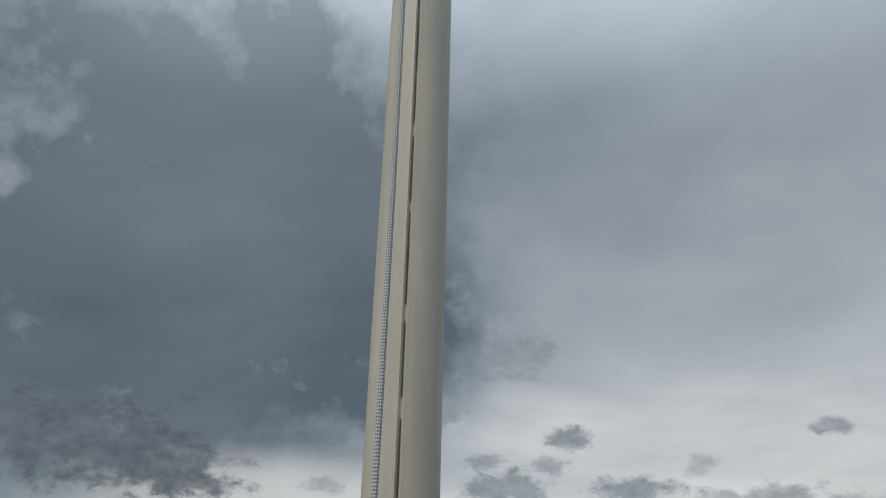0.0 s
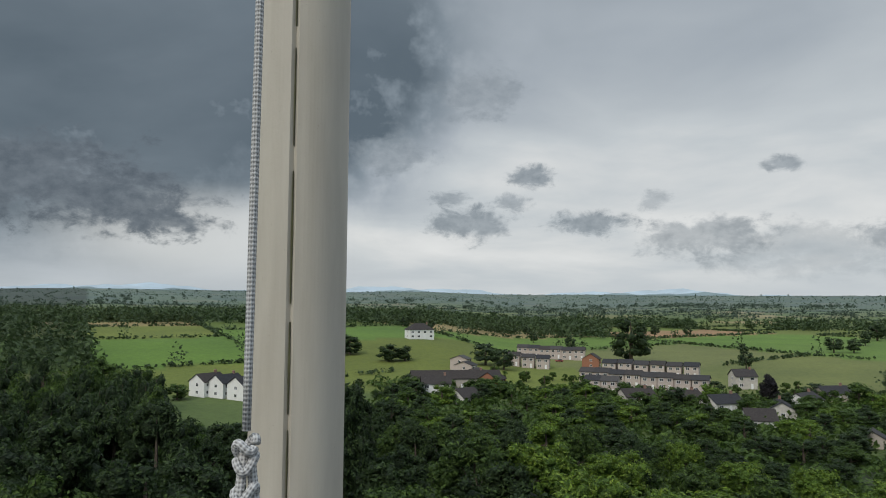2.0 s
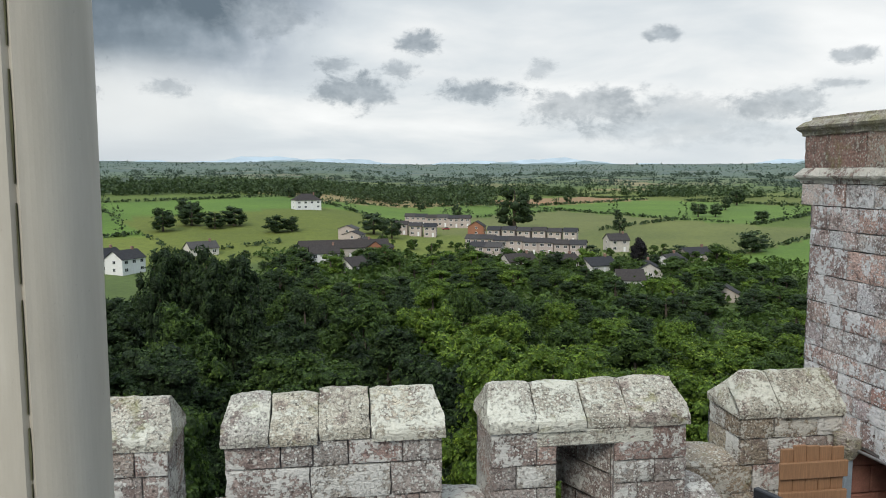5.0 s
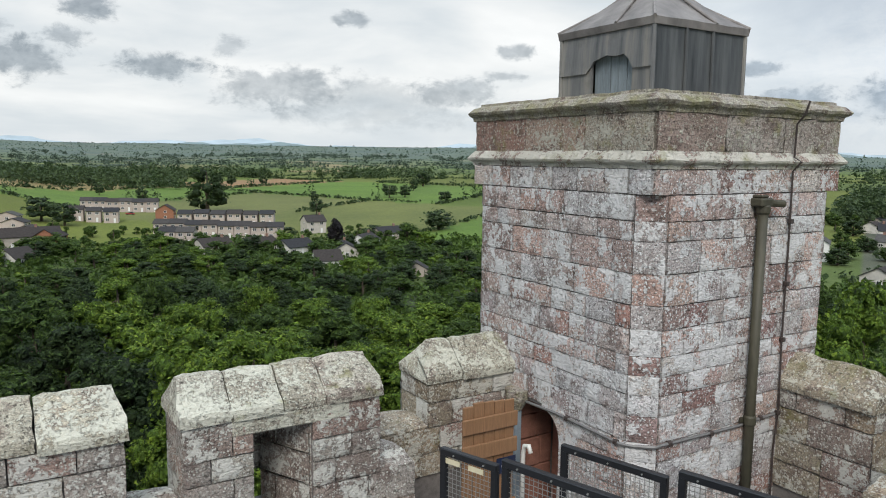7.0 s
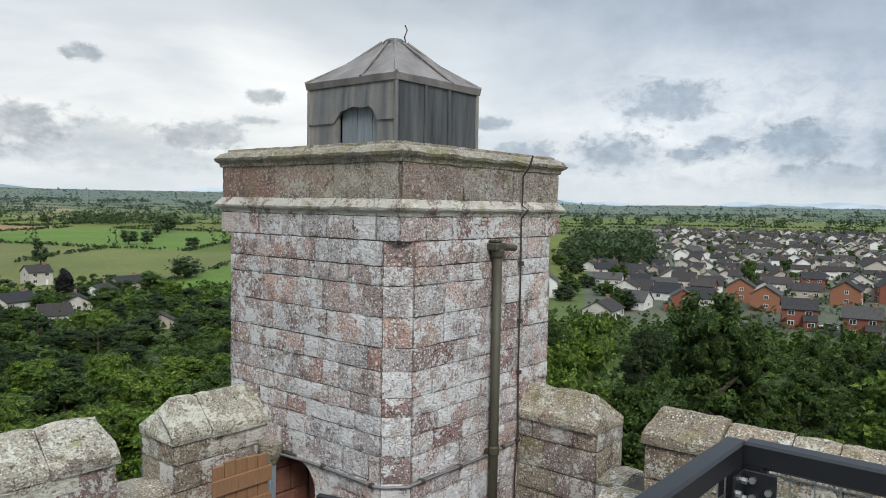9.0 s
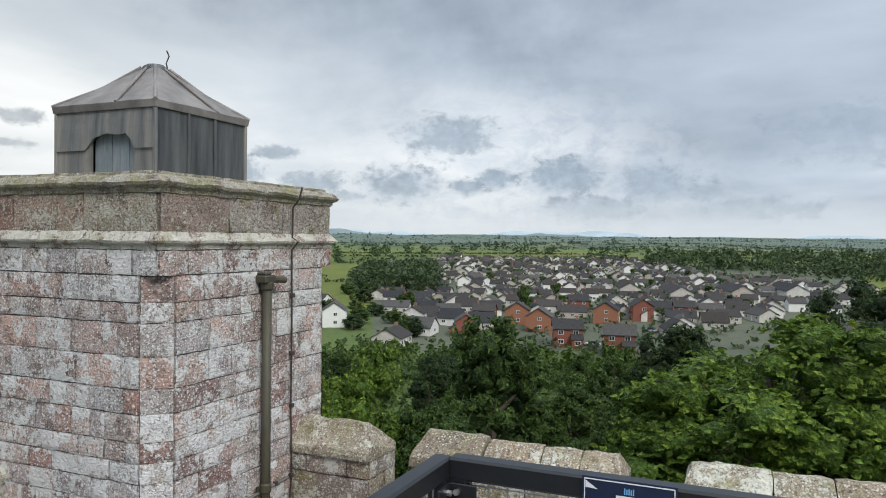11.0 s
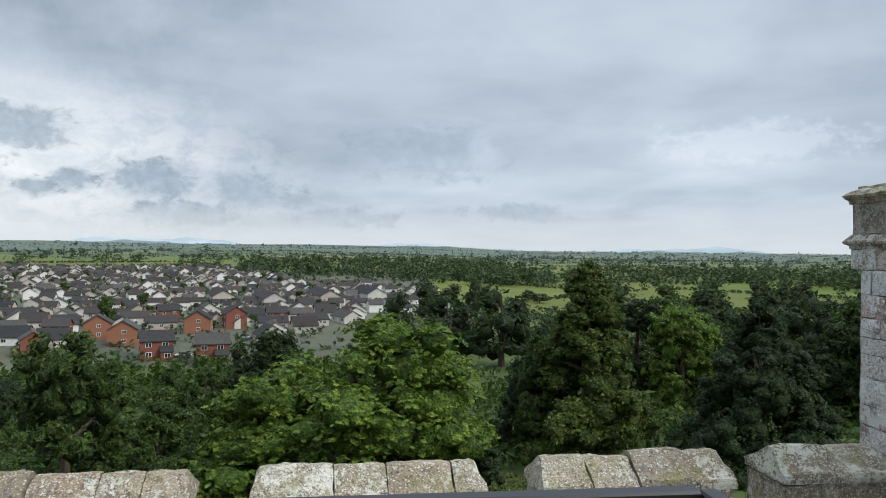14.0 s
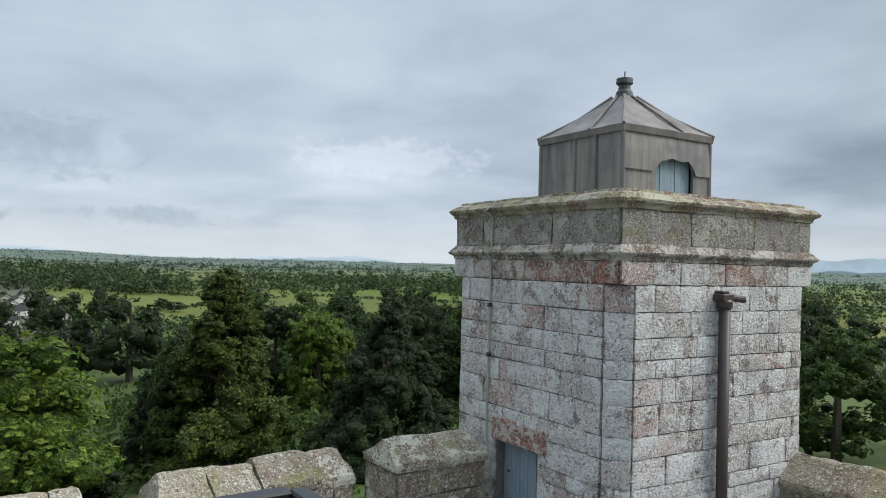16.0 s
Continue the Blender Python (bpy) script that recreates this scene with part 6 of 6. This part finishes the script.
# ---- flagpole ----
POLE = empty("flagpole", pose(-0.186, 0.992, 0))
R = 0.0555
bm = bmesh.new()
seam = math.atan2(0.936 - 0.992, -0.185 + 0.186)
prof = []
for k in range(80):
    a = seam + math.pi * 2 * k / 80
    r = R - (0.004 if k == 0 else -0.0006 if k in (1, 79) else 0.0)
    prof.append((r * math.cos(a), r * math.sin(a)))
prism(bm, prof, FLOOR_Z, 6.5)
part("pole", bm, M_POLE, POLE, smooth=False)
bm = bmesh.new()
rp = random.Random(3)
z = -1.6
while z < 3.2:
    e = z + rp.uniform(0.02, 0.16)
    r, wd = R - 0.0012, rp.uniform(0.0006, 0.0014)
    c, s = math.cos(seam), math.sin(seam)
    q = [bm.verts.new((c * r - s * x, s * r + c * x, zz)) for zz, x in ((z, -wd * 0.3), (z, wd * 0.3), ((z + e) / 2, wd), (e, wd * 0.3), (e, -wd * 0.3), ((z + e) / 2, -wd * 0.8))]
    q2 = [bm.verts.new(v.co * 1.0 - Vector((c, s, 0)) * 0.003) for v in q]
    bm.faces.new(q)
    for i in range(6):
        bm.faces.new([q[i], q[(i + 1) % 6], q2[(i + 1) % 6], q2[i]])
    z = e + rp.uniform(0.0, 0.03)
part("seam_dirt", bm, M_ALGAE, POLE, "green-black algae in the seam")
tagged(POLE, "cream fibreglass flagpole with a dirty seam and halyard", "flagpole")
# halyard on the pole's left side, with its knot
HAL = empty("halyard", pose(-0.2, 0.826, 0))
bm = bmesh.new()
pts = [(0.0 + 0.0015 * math.sin(z * 3), 0.003 * math.sin(z * 2), z) for z in np.arange(-0.03, 6.0, 0.06)]
tube(bm, pts, 0.0042, 10, 115)
part("line", bm, M_ROPE, HAL, smooth=True)
bm = bmesh.new()
for ph, zc, rad in ((0.0, -0.045, 0.0085), (1.3, -0.062, 0.008), (2.2, -0.09, 0.009)):
    loop = [(rad * math.cos(a) * 1.1, rad * math.sin(a) * 0.9, zc + 0.006 * math.sin(a * 2 + ph) + 0.003 * math.cos(a)) for a in np.linspace(ph, ph + 6.0, 22)]
    tube(bm, loop, 0.0045, 9, 115)
part("knot", bm, M_ROPE, HAL, smooth=True)
for dx, dy in ((-0.006, 0.0), (0.009, 0.004)):
    bm = bmesh.new()
    tube(bm, [(dx * 0.3, dy, -0.05), (dx, dy, -0.1), (dx * 1.1, dy - 0.004, -0.25), (dx, dy + 0.004, -0.6), (dx, dy, -1.2)], 0.0048, 10, 115)
    part("tail", bm, M_ROPE, HAL, smooth=True)
tagged(HAL, "grey-white braided flag halyard with a knot, hanging by the pole", "rope")


# ---- viewing platform and its guard rails ----
def mesh_panel(th, p, q, z_top, z_bot, post=0.05, rail_h=0.055, pitch=0.05, bolts=True):
    """A framed wire-mesh guard panel from p to q."""
    p, q = Vector((*p, 0)), Vector((*q, 0))
    d = q - p
    ln = d.length
    d.normalize()
    nrm = Vector((-d.y, d.x, 0))
    M = Matrix(((d.x, nrm.x, 0, p.x), (d.y, nrm.y, 0, p.y), (0, 0, 1, 0), (0, 0, 0, 1)))
    h = post / 2
    bm = bmesh.new()
    box(bm, (0, -h, z_top - rail_h), (ln, h, z_top), M, 0.006)
    part("top_rail", bm, M_RAIL, th)
    bm = bmesh.new()
    box(bm, (0, -h, z_bot), (ln, h, z_bot + 0.045), M, 0.004)
    part("bottom_rail", bm, M_RAIL, th)
    for x in (0, ln - post):
        bm = bmesh.new()
        box(bm, (x + 0.001, -h + 0.001, z_bot - 0.1), (x + post - 0.001, h - 0.001, z_top - 0.004), M, 0.004)
        part("post", bm, M_RAIL, th)
    bm = bmesh.new()
    r = 0.0016
    for i in range(1, int(ln / pitch)):
        box(bm, (i * pitch - r, -r, z_bot + 0.02), (i * pitch + r, r, z_top - 0.03), M)
    for i in range(1, int((z_top - z_bot) / pitch)):
        z = z_bot + i * pitch
        box(bm, (0.02, r, z - r), (ln - 0.02, 3 * r, z + r), M)
    part("wire_mesh", bm, M_WIRE, th)
    if bolts:
        x = 0.12
        while x < ln - 0.05:
            for y in (-h - 0.004, h + 0.004):
                bm = bmesh.new()
                tube(bm, [M @ Vector((x, y - 0.004, z_top - 0.028)), M @ Vector((x, y + 0.004, z_top - 0.028))], 0.006, 6)
                part("bolt", bm, M_BOLT, th)
            x += 0.24


def guard(name, label, panels, **kw):
    th = empty(name)
    for p, q, zt, zb in panels:
        mesh_panel(th, p, q, zt, zb, **kw)
    return tagged(th, label, "railing", group="guard rails")


X1, Y0, Y1 = 1.915, -0.955, 0.785
DECK = -1.64
guard("guard_rail", "black steel guard rail with wire mesh round the viewing platform", [((X1, Y1 - 0.02), (X1, Y0 + 0.02), -0.54, DECK + 0.08)], bolts=False)
guard("guard_rail", "black steel guard rail with wire mesh round the viewing platform", [((-0.05, Y1), (X1, Y1), -0.541, DECK + 0.08)], bolts=False)
guard("guard_rail", "black steel guard rail with wire mesh round the viewing platform", [((X1, Y0), (-1.9, Y0), -0.541, DECK + 0.08)], bolts=False)
# corner gussets with bright bolts
for yc, sy in ((Y1, -1), (Y0, 1)):
    th = empty("corner_bracket", pose(X1, yc, 0))
    bm = bmesh.new()
    box(bm, (-0.1, sy * 0.026, -0.68), (-0.026, sy * 0.032, -0.6), None, 0.002)
    box(bm, (-0.032, sy * 0.026, -0.68), (-0.026, sy * 0.1, -0.6), None, 0.002)
    part("plate", bm, M_RAIL, th)
    for dx, dz in ((-0.05, -0.62), (-0.05, -0.66), (-0.085, -0.64)):
        bm = bmesh.new()
        tube(bm, [(dx, sy * 0.03, dz), (dx, sy * 0.042, dz)], 0.008, 6)
        part("bolt", bm, M_BOLT, th)
    for dy, dz in ((0.05, -0.62), (0.05, -0.66), (0.085, -0.64)):
        bm = bmesh.new()
        tube(bm, [(-0.03, sy * dy, dz), (-0.042, sy * dy, dz)], 0.008, 6)
        part("bolt", bm, M_BOLT, th)
    tagged(th, "black steel corner bracket with zinc bolts on the rail", "bracket")
bm = bmesh.new()
box(bm, (-1.95, Y0, DECK - 0.06), (X1, Y1, DECK))
box(bm, (-1.9, Y0 + 0.05, FLOOR_Z), (-1.8, Y1 - 0.05, DECK - 0.06))
box(bm, (X1 - 0.12, Y0 + 0.05, FLOOR_Z), (X1 - 0.02, Y1 - 0.05, DECK - 0.06))
tagged(part("platform_deck", bm, M_LEADROOF, None), "raised grey deck of the rooftop viewing platform", "platform", kind="structure")
bm = bmesh.new()
box(bm, (X1 + 0.06, 0.7, DECK - 0.1), (4.1, 1.95, DECK - 0.04))
for x, y in ((2.1, 0.8), (4.0, 0.8), (2.1, 1.8), (4.0, 1.8)):
    box(bm, (x - 0.03, y - 0.03, FLOOR_Z), (x + 0.03, y + 0.03, DECK - 0.1))
tagged(part("stair_landing", bm, M_LEADROOF, None), "grey landing between the platform and the stair flight", "platform", kind="structure")
# notice on the rail: a navy plate with white edging, a small blue mark and unreadable lettering
SG = empty("notice", pose(X1 - 0.031, 0.32, -0.54))
bm = bmesh.new()
box(bm, (-0.004, -0.105, -0.12), (0.0, 0.105, 0.006), None, 0.001)
part("plate", bm, M_SIGN, SG)
bm = bmesh.new()
for y0, y1, z0, z1 in ((-0.1, 0.1, -0.0015, 0.001), (-0.1, -0.098, -0.115, -0.001), (0.098, 0.1, -0.115, -0.001)):
    box(bm, (-0.0052, y0, z0), (-0.0042, y1, z1))
part("edging", bm, M_WHITE, SG)
bm = bmesh.new()
for k in range(5):
    box(bm, (-0.0052, -0.012 + k * 0.0048, -0.026), (-0.0042, -0.009 + k * 0.0048, -0.012 - 0.002 * (k % 2)))
part("mark", bm, M_BLUEPRINT, SG)
bm = bmesh.new()
for y0, y1, z in ((-0.028, 0.028, -0.036), (-0.045, 0.045, -0.05), (-0.04, 0.04, -0.064)):
    box(bm, (-0.0052, y0, z), (-0.0042, y1, z + 0.006))
part("lettering", bm, M_WHITE, SG)
bm = bmesh.new()
vs = [bm.verts.new((x, y, z)) for x in (-0.0053, -0.0041) for y, z in ((0.097, -0.004), (0.097, -0.02), (0.07, -0.022))]
bm.faces.new(vs[:3])
bm.faces.new(vs[3:][::-1])
for i in range(3):
    bm.faces.new([vs[i], vs[(i + 1) % 3], vs[3 + (i + 1) % 3], vs[3 + i]])
part("corner_mark", bm, M_WHITE, SG)
tagged(SG, "navy notice plate with white edging fixed on the rail", "sign")

# stair rails down to the walkway
for k, (p, q, z) in enumerate((((2.646, 4.311), (2.80, 3.88), -1.95), ((2.745, 3.752), (3.03, 2.85), -1.85), ((3.381, 3.949), (3.6, 3.22), -1.95), ((3.556, 3.10), (3.86, 2.15), -1.85))):
    th = guard("stair_rail", "black steel stair rail panel with wire mesh infill", [(p, q, z, FLOOR_Z + 0.1)], post=0.045, rail_h=0.05, pitch=0.032)
    if k == 0:
        d = (Vector((2.80, 3.88)) - Vector((2.646, 4.311))).normalized()
        for s in (0.1, 0.29):
            bm = bmesh.new()
            c = Vector((2.646, 4.311)) + d * s
            M = Matrix(((d.x, -d.y, 0, c.x), (d.y, d.x, 0, c.y), (0, 0, 1, 0), (0, 0, 0, 1)))
            box(bm, (-0.06, -0.012, z - 0.1), (0.06, -0.006, z - 0.065), M)
            part("label", bm, M_CREAMLABEL, th, "cream paper label")
bm = bmesh.new()
for k in range(9):
    f = k / 8
    c = Vector((2.98, 4.05)).lerp(Vector((3.4, 1.9)), f)
    M = Matrix.Translation((c.x, c.y, 0)) @ pose(0, 0, 0, 0, 0, 11)
    box(bm, (-0.35, -0.13, FLOOR_Z + 0.12 + f * 1.55), (0.35, 0.13, FLOOR_Z + 0.16 + f * 1.55), M)
for s in (-0.37, 0.37):
    a, b = Vector((2.98 + s, 4.15, FLOOR_Z)), Vector((3.4 + s, 1.85, FLOOR_Z + 1.68))
    tube(bm, [a, b], 0.035, 4)
tagged(part("stair_flight", bm, M_RAIL, None), "black steel stair flight between walkway and platform", "stairs")

# ---- doors, pipes and cables on the turrets ----
LEAF = empty("timber_door", pose(3.96, 5.2, 0, 0, 0, 0))
for k in range(5):
    bm = bmesh.new()
    x = -0.56 + k * 0.105
    box(bm, (x, 0.0, FLOOR_Z + 0.1), (x + 0.1, 0.025, -2.09 + 0.008 * ((k * 3) % 4)), None, 0.004)
    part("board", bm, M_PINE, LEAF)
for z in (-2.32, -2.55, -3.1):
    bm = bmesh.new()
    box(bm, (-0.58, -0.028, z), (-0.02, -0.001, z + 0.13), None, 0.005)
    part("ledge", bm, M_PINE, LEAF)
bm = bmesh.new()
box(bm, (-0.24, -0.034, -2.72), (-0.04, -0.029, -2.58))
part("notice", bm, M_SIGN, LEAF, "dark notice with pale lettering")
bm = bmesh.new()
box(bm, (-0.19, -0.037, -2.66), (-0.09, -0.0345, -2.645))
box(bm, (-0.17, -0.037, -2.63), (-0.11, -0.0345, -2.61))
part("lettering", bm, M_WHITE, LEAF)
tagged(LEAF, "open new pine board door at the turret doorway", "door")
PO = empty("door_post", pose(4.36, 5.74, 0))
bm = bmesh.new()
box(bm, (-0.035, -0.035, FLOOR_Z), (0.035, 0.035, -2.3), None, 0.006)
part("shaft", bm, M_GREYPOST, PO)
bm = bmesh.new()
tube(bm, [(0, 0, -2.42), (0, 0, -2.34), (0, 0, -2.3), (0, 0, -2.22)], [0.055, 0.1, 0.115, 0.12], 12)
part("head", bm, M_CORNICE, PO, "carved stone capital")
tagged(PO, "grey post with stone head beside the turret doorway", "post")
bm = bmesh.new()
tube(bm, [(4.2, 5.42, FLOOR_Z), (4.2, 5.42, -2.72), (4.2, 5.40, -2.64), (4.2, 5.34, -2.62), (4.2, 5.31, -2.68)], 0.022, 10)
tagged(part("vent_pipe", bm, M_WHITEPIPE, None, smooth=True), "white plastic hooked pipe standing by the doorway", "pipe")
bm = bmesh.new()
box(bm, (4.9, 5.08, FLOOR_Z), (4.94, 5.84, -2.33))
for k, (z0, z1) in enumerate(((-3.5, -3.1), (-3.09, -2.8), (-2.79, -2.55), (-2.54, -2.33))):
    box(bm, (4.46, 5.845 - 0.006 * (k % 2), z0), (4.68 + 0.06 * (k % 2), 5.89, z1), None, 0.01)
    box(bm, (4.69 + 0.06 * (k % 2), 5.85, z0), (4.895, 5.89, z1), None, 0.01)
tagged(part("passage_wall", bm, M_REDSTONE, None), "red sandstone inner wall of the turret doorway", "wall", kind="structure")
# arched head over that doorway
bm = bmesh.new()
for k in range(6):
    a0, a1 = math.pi * k / 12, math.pi * (k + 1) / 12
    pts = []
    for a, rr in ((a0, 0.255), (a1, 0.255), (a1, 0.42), (a0, 0.42)):
        pts.append((5.42 - rr * math.cos(a), -2.57 + rr * math.sin(a)))
    vs = [bm.verts.new((x, y, z)) for x in (4.4, 4.52) for y, z in pts]
    for q in ((0, 1, 2, 3), (7, 6, 5, 4), (0, 4, 5, 1), (1, 5, 6, 2), (2, 6, 7, 3), (3, 7, 4, 0)):
        bm.faces.new([vs[i] for i in q])
box(bm, (4.4, 5.0, FLOOR_Z), (4.52, 5.165, -2.57))
tagged(part("door_arch", bm, M_PINK, None), "pink sandstone quarter arch over the turret doorway", "arch", kind="structure")

TD = empty("plank_door", T2 @ pose(0.995, 2.6 - 0.12, 0))
for k in range(5):
    bm = bmesh.new()
    box(bm, (k * 0.128, 0.0, FLOOR_Z + 0.02), (k * 0.128 + 0.122, 0.03 + 0.003 * (k % 2), -1.74), None, 0.004)
    part("plank", bm, M_BLUEWOOD, TD)
bm = bmesh.new()
tube(bm, [(0.55, 0.03, -2.03), (0.55, 0.045, -2.03)], 0.012, 8)
part("knob", bm, M_PIPE_BROWN, TD)
tagged(TD, "closed blue-painted plank door in the turret", "door")
LT = empty("door_lintel", T2 @ pose(0, 2.6, 0))
bm = bmesh.new()
box(bm, (0.86, -0.3, -1.73), (1.71, 0.032, -1.49), None, 0.02)
part("lintel", bm, M_BLOTCHED, LT)
tagged(LT, "red sandstone door lintel blotched with lichen", "lintel", kind="structure")


def drainpipe(name, label, m, mat, z_top, collar_z, r=0.05, spout=1):
    """A pipe against a wall whose outward side is local -y."""
    th = empty(name, m)
    bm = bmesh.new()
    tube(bm, [(0, 0, FLOOR_Z), (0, 0, z_top)], r, 16)
    part("pipe", bm, mat, th, smooth=True)
    bm = bmesh.new()
    prof = [(r * 1.0, z_top - 0.04), (r * 1.35, z_top - 0.02), (r * 1.4, z_top + 0.03), (r * 1.1, z_top + 0.05)]
    loops = [ring(bm, (0, 0, z), (1, 0, 0), (0, 1, 0), q, 16) for q, z in prof]
    for la, lb in zip(loops, loops[1:]):
        for i in range(16):
            bm.faces.new([la[i], la[(i + 1) % 16], lb[(i + 1) % 16], lb[i]])
    bm.faces.new(loops[-1])
    part("socket", bm, mat, th)
    bm = bmesh.new()
    box(bm, (-0.085, -0.05, z_top + 0.03), (0.07, 0.09, z_top + 0.1), None, 0.012)
    box(bm, (-0.06, -0.03, z_top + 0.1), (0.03, 0.1, z_top + 0.125), None, 0.008)
    tube(bm, [(0.04, 0, z_top + 0.065), (0.13, -0.03, z_top + 0.055), (0.2, -0.05, z_top + 0.05)], [0.036, 0.03, 0.032], 10)
    part("hopper", bm, mat, th)
    for z in collar_z:
        bm = bmesh.new()
        tube(bm, [(0, 0, z - 0.045), (0, 0, z - 0.03), (0, 0, z + 0.03), (0, 0, z + 0.045)], [r * 1.05, r * 1.25, r * 1.25, r * 1.05], 16)
        box(bm, (-r * 1.9, 0.03, z - 0.02), (r * 1.9, 0.045, z + 0.02))
        part("collar", bm, mat, th)
    return tagged(th, label, "drainpipe")


drainpipe("drainpipe", "olive-stained cast iron drainpipe with hopper on the turret", pose(5.64, 4.13, 0), M_PIPE_GREEN, -0.44, (-2.25,), 0.043)
drainpipe("drainpipe", "dark brown cast iron drainpipe with hopper on the turret", T2 @ pose(-0.085, 2.6 - 1.2, 0, 0, 0, -90), M_PIPE_BROWN, -0.3, (-2.6,), 0.05)


def strip(name, label, pts, wide, thick, mat, category="cable", clips=()):
    th = empty(name)
    bm = bmesh.new()
    tube(bm, pts, wide, 6)
    part("strip", bm, mat, th)
    for c in clips:
        bm = bmesh.new()
        box(bm, (c[0] - 0.02, c[1] - 0.02, c[2] - 0.02), (c[0] + 0.02, c[1] + 0.02, c[2] + 0.02), None, 0.004)
        part("clip", bm, M_PIPE_BROWN, th)
    return tagged(th, label, category)


strip("lightning_cable", "dark lightning conductor cable down the turret wall", [(6.06, 4.05, 0.47), (6.06, 4.085, 0.36), (6.07, 4.16, 0.28), (6.07, 4.165, 0.0), (6.06, 4.09, -0.04), (6.07, 4.17, -0.12), (6.08, 4.17, -0.8), (6.075, 4.17, -1.6), (6.09, 4.165, -2.25), (6.05, 4.165, -2.6), (6.06, 4.165, -3.4)], 0.009, 0, M_PIPE_BROWN,
      clips=[(6.08, 4.165, z) for z in (-0.55, -1.1, -1.6, -2.27)])
strip("conductor_tape", "grey conductor tape running round the turret corner", [(4.385, 5.86, -2.33), (4.385, 5.2, -2.3), (4.385, 4.4, -2.31), (4.42, 4.33, -2.31), (4.55, 4.185, -2.3), (4.62, 4.175, -2.29), (5.5, 4.175, -2.3), (6.05, 4.175, -2.28)], 0.014, 0, M_TAPE,
      clips=[(4.385, 5.05, -2.3), (4.385, 4.45, -2.31), (4.7, 4.175, -2.29), (5.2, 4.175, -2.3), (5.85, 4.175, -2.28)])
strip("lightning_cable", "pale green lightning conductor cable down the grey turret", [T2 @ Vector(p) for p in ((1.8, 2.55, 0.66), (1.78, 2.71, 0.55), (1.76, 2.63, 0.48), (1.77, 2.63, 0.16), (1.75, 2.71, 0.12), (1.76, 2.64, 0.03), (1.76, 2.64, -0.8), (1.77, 2.64, -1.5), (1.76, 2.64, -1.75), (1.68, 2.64, -1.9), (1.68, 2.64, -3.4))], 0.011, 0, M_PALETAPE,
      clips=[tuple(T2 @ Vector((1.76, 2.64, z))) for z in (-0.4, -0.9)])
